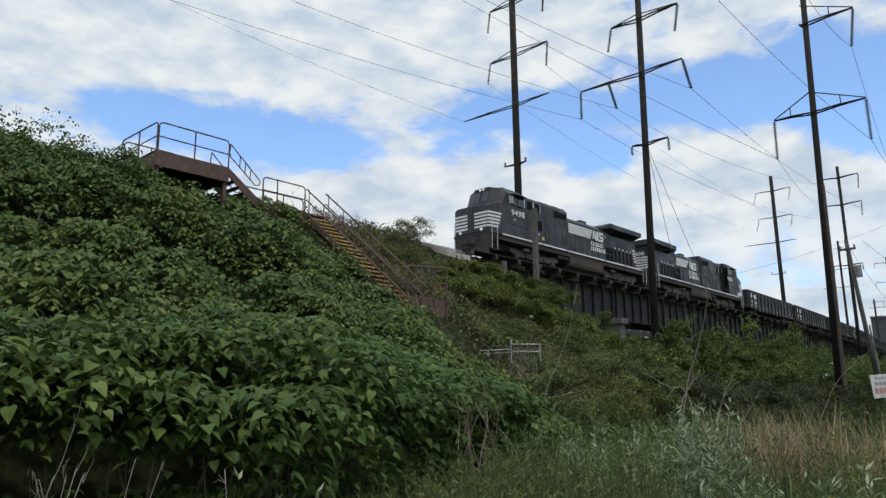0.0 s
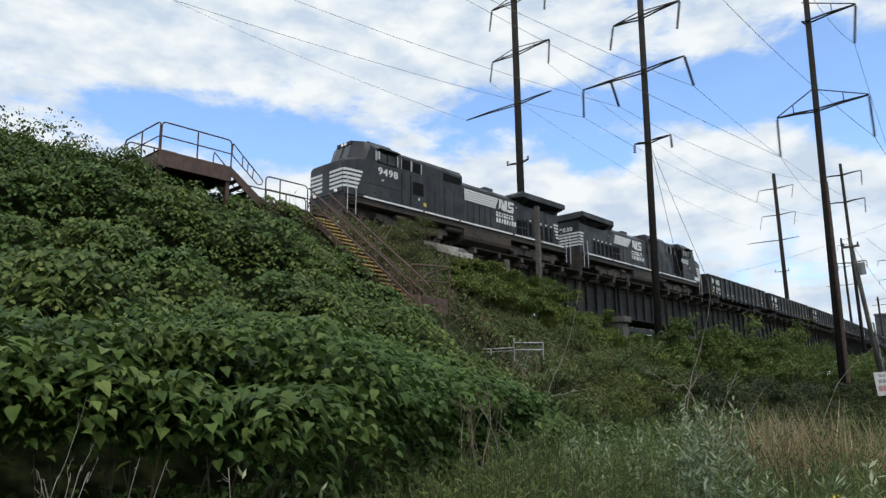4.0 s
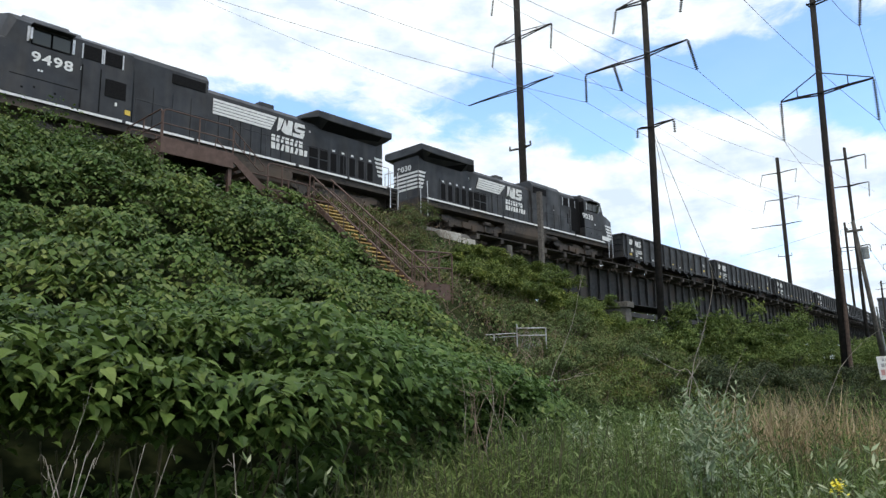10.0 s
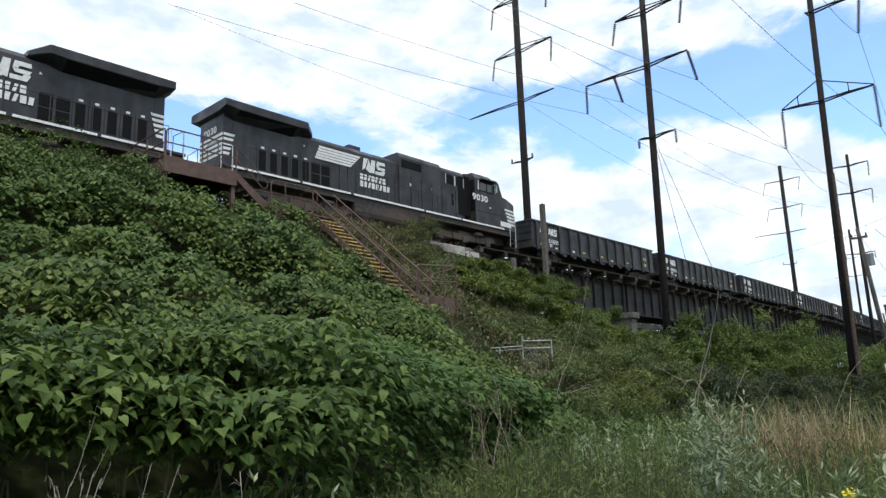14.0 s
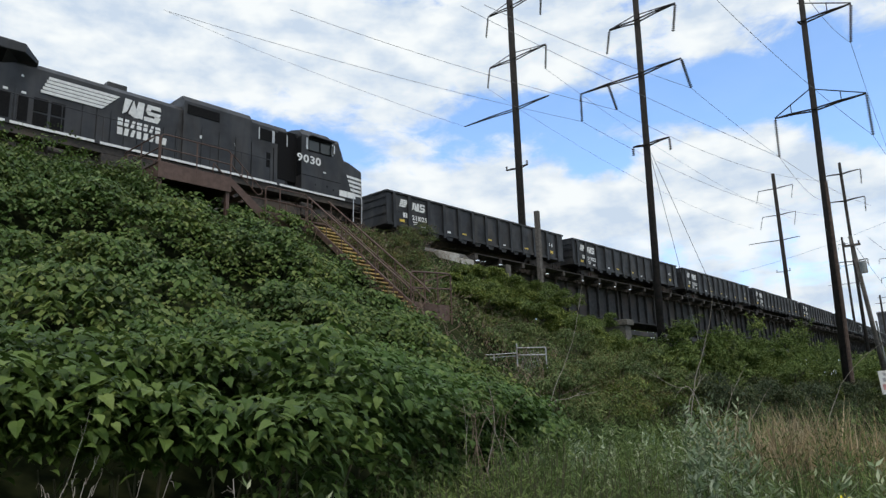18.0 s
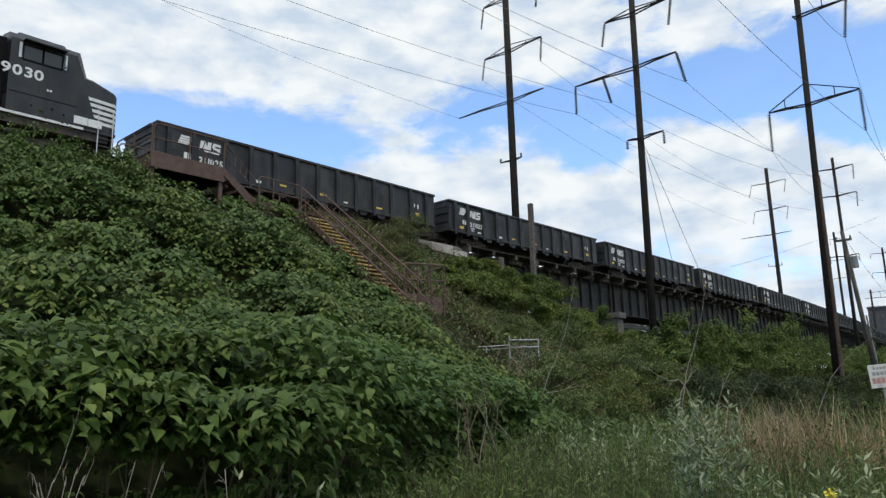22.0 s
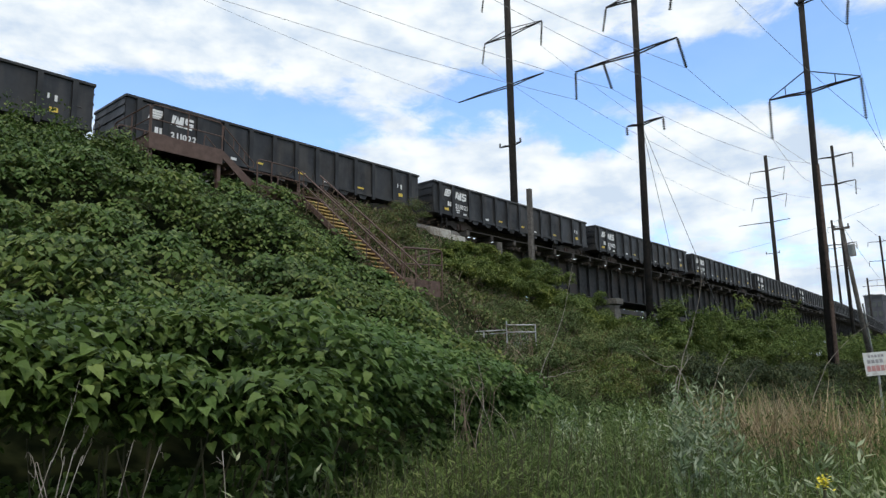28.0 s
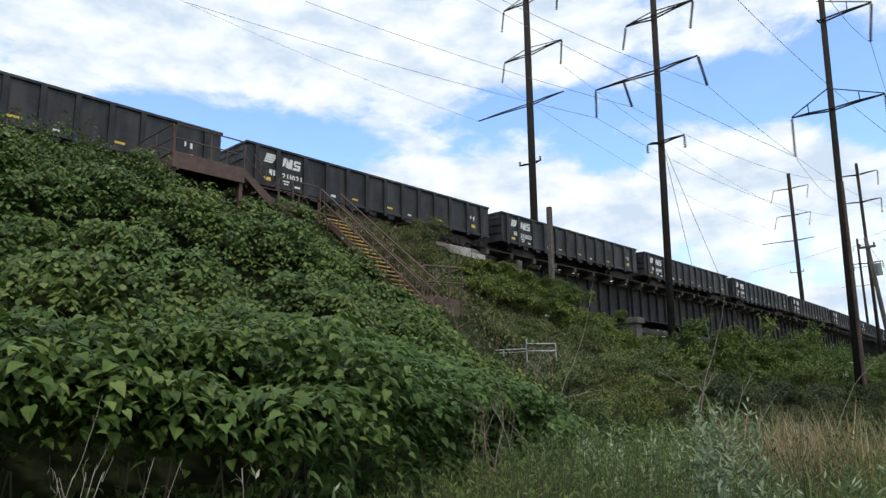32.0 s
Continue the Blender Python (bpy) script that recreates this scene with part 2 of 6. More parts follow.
# ---- mesh helpers ----
class Acc:
    """Collects boxes, tubes and prisms into one mesh."""

    def __init__(self):
        self.v, self.f = [], []

    def poly(self, pts, faces):
        o = len(self.v)
        self.v += [tuple(p) for p in pts]
        self.f += [tuple(o + i for i in q) for q in faces]
        return self

    def box(self, x0, x1, y0, y1, z0, z1):
        return self.poly([(x0, y0, z0), (x1, y0, z0), (x1, y1, z0), (x0, y1, z0), (x0, y0, z1), (x1, y0, z1), (x1, y1, z1), (x0, y1, z1)],
                         [(3, 2, 1, 0), (4, 5, 6, 7), (0, 1, 5, 4), (1, 2, 6, 5), (2, 3, 7, 6), (3, 0, 4, 7)])

    def prism(self, prof, a0, a1, axis="x"):
        """A closed outline of (p, q) swept along an axis: x: (y, z), y: (x, z), z: (x, y)."""
        put = {"x": lambda a, p, q: (a, p, q), "y": lambda a, p, q: (p, a, q), "z": lambda a, p, q: (p, q, a)}[axis]
        n = len(prof)
        pts = [put(a0, *p) for p in prof] + [put(a1, *p) for p in prof]
        return self.poly(pts, [tuple(range(n)), tuple(range(2 * n - 1, n - 1, -1))] + [(i, i + n, (i + 1) % n + n, (i + 1) % n) for i in range(n)])

    def tube(self, p0, p1, r0, r1=None, n=6, caps=True):
        p0, p1 = Vector(p0), Vector(p1)
        r1 = r0 if r1 is None else r1
        d = (p1 - p0).normalized()
        a = d.orthogonal().normalized()
        b = d.cross(a)
        pts = []
        for p, r in ((p0, r0), (p1, r1)):
            pts += [p + (a * math.cos(2 * math.pi * k / n) + b * math.sin(2 * math.pi * k / n)) * r for k in range(n)]
        faces = [(k, (k + 1) % n, (k + 1) % n + n, k + n) for k in range(n)]
        if caps:
            faces += [tuple(range(n - 1, -1, -1)), tuple(range(n, 2 * n))]
        return self.poly(pts, faces)

    def path(self, pts, r, n=6):
        """A round bar bent through points."""
        pts = [Vector(p) for p in pts]
        rings = []
        side = None
        for i, p in enumerate(pts):
            d = (pts[min(i + 1, len(pts) - 1)] - pts[max(i - 1, 0)]).normalized()
            if side is None:
                side = d.orthogonal().normalized()
            side = (side - d * side.dot(d)).normalized()
            up = d.cross(side)
            rr = r(i / (len(pts) - 1)) if callable(r) else r
            rings.append([p + (side * math.cos(2 * math.pi * k / n) + up * math.sin(2 * math.pi * k / n)) * rr for k in range(n)])
        faces = [(i * n + k, i * n + (k + 1) % n, (i + 1) * n + (k + 1) % n, (i + 1) * n + k) for i in range(len(pts) - 1) for k in range(n)]
        faces += [tuple(range(n - 1, -1, -1)), tuple(range((len(pts) - 1) * n, len(pts) * n))]
        return self.poly([q for ring in rings for q in ring], faces)

    def mesh(self, name):
        me = bpy.data.meshes.new(name)
        me.from_pydata(self.v, [], self.f)
        bm = bmesh.new()
        bm.from_mesh(me)
        bmesh.ops.recalc_face_normals(bm, faces=bm.faces)
        bm.to_mesh(me)
        bm.free()
        return me


def part(name, acc, material, parent=None, label="", bevel=0.0, smooth=False, at=None):
    me = acc if isinstance(acc, bpy.types.Mesh) else acc.mesh(name)
    if not me.materials:
        me.materials.append(material)
    ob = new(name, me)
    if parent:
        ob.parent = parent
    if label:
        ob["label"] = label
    if at is not None:
        ob.matrix_basis = at
    if bevel:
        b = ob.modifiers.new("bevel", "BEVEL")
        b.width, b.segments, b.limit_method = bevel, 2, "ANGLE"
    if smooth:
        me.polygons.foreach_set("use_smooth", [True] * len(me.polygons))
    return ob


def thing(name, m, label, category, group="", kind=""):
    ob = new(name)
    ob.empty_display_size = 0.2
    ob.matrix_basis = m
    return tagged(ob, label, category, group, kind)


def lerp(t, table):
    xs, ys = zip(*table)
    return float(np.interp(t, xs, ys))


# ---- ground ----
TRACK_Y, RAIL_Z = 28.75, 10.36
BEND_X, BEND = 38.0, 0.00045                       # the line bends gently away past the bridge's first span


def track_y(x):
    return TRACK_Y + (BEND * (x - BEND_X) ** 2 if x > BEND_X else 0.0)


FOOT = [(-90, 9.3), (8, 9.3), (17.6, 9.2), (22, 8.3), (30, 6.8), (34, 5.8), (38, 4.6), (42, 3.4), (50, 2.0), (60, 1.4), (130, 1.0), (600, 1.0)]


def ground(x, y):
    """The ground's height: a meadow, a steep slope up to the railway bank, and level land beyond."""
    zc = lerp(x, FOOT)
    yy = y - (track_y(x) - TRACK_Y)
    z = zc - 0.73 * (24 - yy)
    z = 0.5 * (z + math.sqrt(z * z + 0.5)) - 0.02                  # a soft foot to the slope
    if yy > 24:
        z = zc
        if x < 33:
            rise = min(1, (yy - 24) / 2.4)
            fade = min(1, max(0, (32.6 - x) / 1.5))
            z = zc + (9.95 - zc) * rise * fade
        if yy > 34:
            z = z + (1.0 - z) * min(1, (yy - 34) / 14)
    return z


def ground_sheet():
    """One sheet, fine near the camera and coarse to the horizon."""
    xs = np.unique(np.concatenate([np.linspace(-4000, -100, 14), np.linspace(-100, -10, 40), np.linspace(-10, 60, 141), np.linspace(60, 200, 60), np.linspace(200, 4000, 16)]))
    ys = np.unique(np.concatenate([np.linspace(-4000, -60, 12), np.linspace(-60, 0, 20), np.linspace(0, 50, 111), np.linspace(50, 150, 20), np.linspace(150, 4000, 14)]))
    verts, faces = [], []
    for y in ys:
        for x in xs:
            z = ground(x, y)
            if abs(x) < 120 and 0 < y < 26:
                z += 0.12 * noise.noise((x * 0.6, y * 0.6, 3.0))
            verts.append((x, y, z))
    w = len(xs)
    for j in range(len(ys) - 1):
        for i in range(w - 1):
            a = j * w + i
            faces.append((a, a + 1, a + 1 + w, a + w))
    me = bpy.data.meshes.new("ground")
    me.from_pydata(verts, [], faces)
    me.polygons.foreach_set("use_smooth", [True] * len(me.polygons))
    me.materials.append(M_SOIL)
    return tagged(new("ground", me), "soil and leaf litter of meadow and railway bank, coloured dark for the shade under leaves", "ground", kind="structure")


ground_sheet()

# ---- lettering and marks ----
def lettering(text, size, bold=0.012):
    """The text as a thin mesh in the x-z plane, its lower left corner at the origin, facing -y."""
    c = bpy.data.curves.new("lettering", "FONT")
    c.body, c.size, c.extrude, c.offset = text, size, 0.004, bold
    ob = bpy.data.objects.new("lettering", c)
    scene.collection.objects.link(ob)
    me = bpy.data.meshes.new_from_object(ob.evaluated_get(bpy.context.evaluated_depsgraph_get()))
    bpy.data.objects.remove(ob)
    me.transform(pose(0, 0, 0, 90))
    return me


def slab(acc, pts, y, t=0.008):
    """A thin plate with the outline (x, z) at y."""
    return acc.prism(pts, y - t, y + 0.002, "y")


def emblem(acc, x, z, w, h, y, sgn=1):
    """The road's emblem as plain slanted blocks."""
    for pts in (((0.0, 0.05), (0.12, 0.25), (0.24, 1.0), (0.06, 1.0)), ((0.16, 0.18), (0.30, 0.0), (0.42, 0.0), (0.28, 1.0)), ((0.34, 0.4), (0.42, 0.05), (0.52, 0.0), (0.56, 1.0), (0.40, 1.0)),
                ((0.60, 0.62), (0.72, 0.62), (0.74, 0.76), (1.0, 0.76), (0.98, 1.0), (0.64, 1.0)), ((0.60, 0.60), (0.66, 0.38), (0.96, 0.38), (1.0, 0.58)), ((0.56, 0.0), (0.92, 0.0), (1.0, 0.36), (0.84, 0.36), (0.82, 0.24), (0.56, 0.24))):
        slab(acc, [(x + p * w, z + q * h) for p, q in pts], y)


def digits(parent, text, size, m, stretch=1.0, label="white road number"):
    """Each figure of a number as a part of its own, side by side."""
    x = 0.0
    for ch in text:
        me = lettering(ch, size)
        me.transform(Matrix.Diagonal((stretch, 1, 1, 1)))
        part("digit", me, M_WHITE, parent, label, at=m @ pose(x, 0, 0))
        x += max(v.co.x for v in me.vertices) + 0.10 * size
    return x


def word_bars(parent, x, z, count, w, h, y, m=Matrix()):
    """A row of plain upright bars in place of a name, cut at a slant."""
    step = w / count
    for i in range(count):
        a, b = x + i * step, x + (i + 0.8) * step
        e = 0.04 * (i % 3)
        part("letter_bar", slab(Acc(), [(a, z), (b - e, z), (b, z + h), (a + e, z + h)], y), M_WHITE, parent, "white lettering bar", at=m)


# ---- locomotives ----
HALF = 11.15


def wheelset_mesh(r, axle_half=0.75):
    a = Acc()
    for s in (-1, 1):
        a.tube((0, s * axle_half - 0.07, 0), (0, s * axle_half + 0.07, 0), r, n=20)
        a.tube((0, s * (axle_half - s * s * 0.09) - s * 0.0, 0), (0, s * (axle_half - 0.12), 0), r + 0.03, n=20)
        a.tube((0, s * (axle_half + 0.07), 0), (0, s * (axle_half + 0.16), 0), 0.14, n=8)
        for k in range(4):                                   # lightening marks, so that the turning shows
            an = k * math.pi / 2
            a.box(math.cos(an) * r * 0.6 - 0.06, math.cos(an) * r * 0.6 + 0.06, s * (axle_half + 0.07) - 0.012, s * (axle_half + 0.07) + 0.012, math.sin(an) * r * 0.6 - 0.06, math.sin(an) * r * 0.6 + 0.06)
    a.tube((0, -axle_half, 0), (0, axle_half, 0), 0.09, n=8)
    return a.mesh("wheelset")


def loco_truck(parent, x):
    tk = part("truck", Acc().box(-2.6, 2.6, -0.55, 0.55, 0.62, 0.92), M_GRIME, parent, at=pose(x, 0, 0))
    for s in (-1, 1):
        y = s * 1.12
        f = Acc()
        f.prism([(-2.75, 0.72), (-2.75, 0.95), (-2.3, 1.02), (-1.6, 0.86), (-0.5, 0.86), (-0.4, 1.02), (0.4, 1.02), (0.5, 0.86), (1.6, 0.86), (2.3, 1.02), (2.75, 0.95), (2.75, 0.72), (2.3, 0.6), (1.5, 0.48), (-1.5, 0.48), (-2.3, 0.6)], y - 0.09, y + 0.09, "y")
        part("side_frame", f, M_GRIME, tk, bevel=0.02)
        for ax in (-2.05, 0, 2.05):
            part("journal_box", Acc().box(ax - 0.2, ax + 0.2, y - 0.16, y + 0.16, 0.36, 0.72), M_GRIME, tk, bevel=0.02)
        for ax in (-1.0, 1.0):
            part("spring", Acc().tube((ax, y + s * 0.12, 0.5), (ax, y + s * 0.12, 0.84), 0.09, n=8), M_GRIME, tk)
        part("brake_cylinder", Acc().tube((-1.45, y + s * 0.16, 0.98), (-0.85, y + s * 0.16, 0.98), 0.13, n=10), M_GRIME, tk)
    for ax in (-2.05, 0, 2.05):
        part("wheelset", WHEEL_LOCO, M_WHEEL, tk, at=pose(ax, 0, 0.53))
    return tk


def handrail(parent, pts, zb, zt, y, name="handrail"):
    """A rail along the walkway with a stanchion at each x."""
    a = Acc().path([(pts[0], y, zb + 0.3)] + [(x, y, zt) for x in pts] + [(pts[-1], y, zb + 0.3)], 0.018, 5)
    part(name, a, M_BLACK, parent)
    for x in pts:
        part("stanchion", Acc().tube((x, y, zb), (x, y, zt), 0.017, n=5), M_BLACK, parent)


def locomotive(number, housing_end, wing_start, tail, over, cab_set=0.0, equipment_set=0.0):
    """A six-axle road diesel; x runs from its nose (-) to its rear (+), rails at z = 0."""
    th = thing("locomotive", pose(0, 0, 0), f"black six-axle diesel locomotive with white nose stripes, numbered {number}", "locomotive", "train")
    X = lambda u: u - HALF
    XC = lambda u: u - HALF + cab_set
    XE = lambda u: u - HALF + equipment_set
    # running frame, its white edge and the pilots
    part("frame", Acc().box(XC(0.95), X(tail + over - 0.4), -1.42, 1.42, 1.18, 1.48).box(XC(1.0), X(tail + over - 0.5), -0.7, 0.7, 0.7, 1.2), M_GRIME, th)
    part("walkway", Acc().box(XC(0.7), X(tail + over - 0.3), -1.5, 1.5, 1.48, 1.60), M_BLACK, th, bevel=0.01)
    for s in (-1, 1):
        a = Acc()
        for u0, u1 in ((1.9 + cab_set, 6.2), (6.35, 9.2), (9.35, 14.3), (14.5, 17.4), (17.55, tail - 0.15)):
            a.box(X(u0), X(u1), s * 1.503 - 0.006, s * 1.503 + 0.006, 1.49, 1.59)
        part("sill_stripe", a, M_WHITE, th, "white stripe along the sill")
    # tapered nose
    nose = Acc()
    w0, w1 = 1.3, 1.52
    prof = lambda u, w, top, low=1.6: [(XC(u), -w, low), (XC(u), -w, top - 0.14), (XC(u), -w + 0.2, top), (XC(u), w - 0.2, top), (XC(u), w, top - 0.14), (XC(u), w, low)]
    rings = [prof(0.65, w0, 3.30), prof(0.77, w0 + 0.12, 3.38), prof(1.6, w1 - 0.004, 3.62), prof(2.16, w1 - 0.004, 3.68)]
    fs = [tuple(range(6)), tuple(range(23, 17, -1))] + [(6 * r + i, 6 * r + (i + 1) % 6, 6 * (r + 1) + (i + 1) % 6, 6 * (r + 1) + i) for r in range(3) for i in range(6)]
    nose.poly([p for r in rings for p in r], fs)
    part("nose", nose, M_BLACK, th, bevel=0.03)
    # cab with raked windscreen and arched roof
    cab = Acc()
    roof = lambda us: [(XC(u), y, z) for u, y, z in zip(us, (-1.52, -1.52, -1.25, -0.6, 0.6, 1.25, 1.52, 1.52), (1.6, 4.32, 4.6, 4.75, 4.75, 4.6, 4.32, 1.6))]
    r0 = [(XC(2.0), -1.52, 1.6), (XC(2.0), -1.52, 3.56), (XC(1.8), -1.25, 3.6), (XC(1.55), -0.6, 3.62), (XC(1.55), 0.6, 3.62), (XC(1.8), 1.25, 3.6), (XC(2.0), 1.52, 3.56), (XC(2.0), 1.52, 1.6)]
    rings = [r0, roof((2.002, 2.3, 2.12, 1.9, 1.9, 2.12, 2.3, 2.002)), roof([4.55] * 8)]
    fs = [tuple(range(8)), tuple(range(23, 15, -1))] + [(8 * r + i, 8 * r + (i + 1) % 8, 8 * (r + 1) + (i + 1) % 8, 8 * (r + 1) + i) for r in range(2) for i in range(8)]
    cab.poly([p for r in rings for p in r], fs)
    cb = part("cab", cab, M_BLACK, th, bevel=0.02)
    part("roof_panel", Acc().prism([(-1.2, 4.62), (-1.0, 4.81), (1.0, 4.81), (1.2, 4.62)], XC(2.6), XC(4.2), "x"), M_BLACK, cb, bevel=0.02)
    for s in (-1, 1):
        y = s * 1.522
        for u0, u1 in ((2.85, 3.45), (3.52, 4.12)):
            part("cab_window", Acc().box(XC(u0), XC(u1), y - 0.012, y + 0.012, 3.62, 4.12), M_GLASS, cb)
            fr = Acc().box(XC(u0) - 0.04, XC(u1) + 0.04, y - 0.02, y + 0.02, 3.56, 3.62).box(XC(u0) - 0.04, XC(u1) + 0.04, y - 0.02, y + 0.02, 4.12, 4.17)
            fr.box(XC(u0) - 0.05, XC(u0), y - 0.02, y + 0.02, 3.6, 4.14).box(XC(u1), XC(u1) + 0.05, y - 0.02, y + 0.02, 3.6, 4.14)
            part("window_frame", fr, M_DARK, cb)
        for u in (2.66, 4.2):
            part("wind_deflector", Acc().box(XC(u), XC(u + 0.09), y - 0.025, y + 0.025, 3.62, 4.2), M_ALU, cb, "bare metal wind deflector")
        part("seam", Acc().box(XC(2.2), XC(4.5), y - 0.004, y + 0.004, 2.3, 2.33), M_DARK, cb)
        for u, z in ((3.1, 2.62), (3.2, 2.62), (3.0, 1.95), (3.7, 1.9), (2.6, 1.85)):
            part("rivet_plate", Acc().box(XC(u), XC(u + 0.07), y - 0.008, y + 0.008, z, z + 0.07), M_WHITE if z > 2.5 else M_DARK, cb)
        part("sunshade", Acc().prism([(XC(2.75), 4.24), (XC(4.2), 4.24), (XC(4.2), 4.27), (XC(2.75), 4.27)], y, y + s * 0.3, "y"), M_BLACK, cb)
        part("mirror", Acc().box(XC(2.72), XC(2.78), min(y, y + s * 0.22), max(y, y + s * 0.22), 3.66, 4.1), M_ALU, cb)
        part("windscreen", Acc().poly([(XC(1.60), s * 0.1, 3.74), (XC(1.60), s * 0.58, 3.72), (XC(1.86), s * 0.58, 4.5), (XC(1.86), s * 0.1, 4.52), (XC(1.55), s * 0.1, 3.74), (XC(1.55), s * 0.58, 3.72), (XC(1.81), s * 0.58, 4.5), (XC(1.81), s * 0.1, 4.52)], [(0, 1, 2, 3), (7, 6, 5, 4), (0, 4, 5, 1), (1, 5, 6, 2), (2, 6, 7, 3), (3, 7, 4, 0)]), M_GLASS, cb)
    # Added dark panel: paints the shade of the recess behind the cab.
    part("cab_door", Acc().box(XC(4.58), XC(5.6), 1.082, 1.1, 1.95, 4.3), M_DARK, cb, "dark panel standing for the shade in the cab recess")
    if equipment_set > cab_set:
        # Dark block fills the gap in place of its shade.
        part("vestibule", Acc().box(XC(4.56), XE(4.54), -1.4, 1.0, 1.6, 4.45), M_DARK, th, "dark block standing for the shade in the gap behind the cab")
    # The cab's rear wall is coloured dark for the same recess shade.
    part("rear_wall_panel", Acc().box(XC(4.55), XC(4.575), 1.12, 1.5, 2.3, 4.2), M_DARK, cb)
    part("number_board", Acc().box(XC(1.8), XC(2.0), -0.6, 0.6, 4.56, 4.76), M_BLACK, cb, bevel=0.02)
    for s in (-1, 1):
        part("headlight", Acc().tube((XC(1.77), s * 0.13, 4.65), (XC(1.84), s * 0.13, 4.65), 0.08, n=12), M_LAMP, cb, "lit round headlight")
        part("ditch_light", Acc().tube((XC(0.54), s * 0.85, 1.72), (XC(0.66), s * 0.85, 1.72), 0.08, n=12), M_LAMP, th, "lit round ditch light")
    # equipment cab behind the crew's
    eq = part("equipment_cab", Acc().prism([(-1.45, 1.6), (-1.45, 4.36), (-1.1, 4.6), (0.9, 4.6), (1.08, 4.36), (1.08, 1.6)], XE(4.55), XE(6.55), "x"), M_BLACK, th, bevel=0.02)
    for s in (-1, 1):
        y = -1.455 if s < 0 else 1.085
        for u0, u1 in ((4.62, 5.3), (5.42, 6.1)):
            part("grille", Acc().box(XE(u0), XE(u1), y - 0.012, y + 0.012, 3.66, 4.2), M_DARK, eq)
            for e in (XE(u0) - 0.05, XE(u1)):
                part("grille_bar", Acc().box(e, e + 0.05, y - 0.02, y + 0.02, 3.64, 4.22), M_ALU, eq)
        part("air_intake", Acc().box(XE(5.5), XE(6.3), y - 0.014, y + 0.014, 2.4, 3.1), M_DARK, eq)
        for u in (4.62, 5.3):
            part("door_seam", Acc().box(XE(u), XE(u + 0.04), y - 0.01, y + 0.01, 1.7, 3.4), M_DARK, eq)
        for u, z in ((4.5, 3.15), (5.9, 2.1), (7.0, 3.0), (7.4, 2.95), (9.0, 2.9)):
            yy = y if u < 6.5 else s * 1.15
            part("placard", Acc().box(XE(u), XE(u + 0.09), yy - 0.012, yy + 0.012, z, z + 0.14), M_WHITE, th, "small white placard")
        part("warning_plate", Acc().box(XE(6.3), XE(6.52), y - 0.012, y + 0.012, 1.85, 2.05), M_YELLOW, eq, "yellow warning plate")
    # long hood
    hood = part("long_hood", Acc().prism([(-1.0, 1.6), (-1.0, 4.0), (-0.75, 4.25), (0.75, 4.25), (1.0, 4.0), (1.0, 1.6)], X(6.5), X(tail - 0.45), "x"), M_BLACK, th, bevel=0.02)
    part("brake_housing", Acc().prism([(-1.12, 1.62), (-1.16, 4.42), (-0.95, 4.70), (0.95, 4.70), (1.16, 4.42), (1.12, 1.62)], XE(6.55), X(housing_end), "x"), M_BLACK, hood, bevel=0.02)
    for s in (-1, 1):
        y = s * 1.15
        part("grille", Acc().box(X(housing_end - 1.65), X(housing_end - 0.15), y - 0.03, y + 0.03, 3.86, 4.28), M_DARK, hood)
        for k in range(9):                                  # hood doors with their latches
            u = 10.0 + k * 0.54
            part("hood_door", Acc().box(X(u) + 0.025, X(u + 0.54) - 0.025, s * 1.0 - 0.035, s * 1.0 + 0.035, 1.72, 3.06), M_BLACK, hood)
        for k in range(4):
            u = 6.7 + k * 0.82
            part("hood_door", Acc().box(X(u) + 0.025, X(u + 0.82) - 0.025, s * 1.13 - 0.035, s * 1.13 + 0.035, 1.72, 3.4), M_BLACK, hood)
        for k in range(7):
            u = 15.4 + k * 0.6
            if k < 2:
                for z in (1.78, 2.36):
                    part("louvre", Acc().box(X(u) + 0.05, X(u + 0.58) - 0.05, s * 1.0 - 0.03, s * 1.0 + 0.03, z, z + 0.5), M_DARK, hood, "dark louvred opening")
                continue
            dr = part("hood_door", Acc().box(X(u) + 0.02, X(u + 0.6) - 0.02, s * 1.0 - 0.025, s * 1.0 + 0.025, 1.7, 3.05), M_BLACK, hood)
            part("louvre", Acc().box(X(u) + 0.12, X(u + 0.6) - 0.12, s * 1.0 - 0.035, s * 1.0 + 0.035, 1.85, 2.8), M_DARK, dr, "dark louvred opening")
            part("placard", Acc().box(X(u) + 0.22, X(u) + 0.38, s * 1.0 - 0.04, s * 1.0 + 0.04, 2.88, 2.97), M_WHITE, dr, "small white placard")
    part("exhaust_stack", Acc().box(X(12.95), X(13.75), -0.45, 0.45, 4.2, 4.6), M_BLACK, hood, bevel=0.03)
    part("horn", Acc().tube((X(11.2), 0.1, 4.36), (X(11.65), 0.1, 4.38), 0.03, 0.09, n=8).tube((X(11.2), -0.12, 4.36), (X(11.6), -0.12, 4.38), 0.03, 0.08, n=8).box(X(11.15), X(11.25), -0.2, 0.2, 4.24, 4.4), M_GRIME, hood)
    # radiator with its wide sloping wings
    rad = Acc()
    sec = lambda u, lo, top, w=1.54, deep=0.40, inner=0.98: [(X(u), -inner, lo), (X(u), -w, top - deep), (X(u), -w, top - 0.05), (X(u), -w + 0.12, top), (X(u), w - 0.12, top), (X(u), w, top - 0.05), (X(u), w, top - deep), (X(u), inner, lo)]
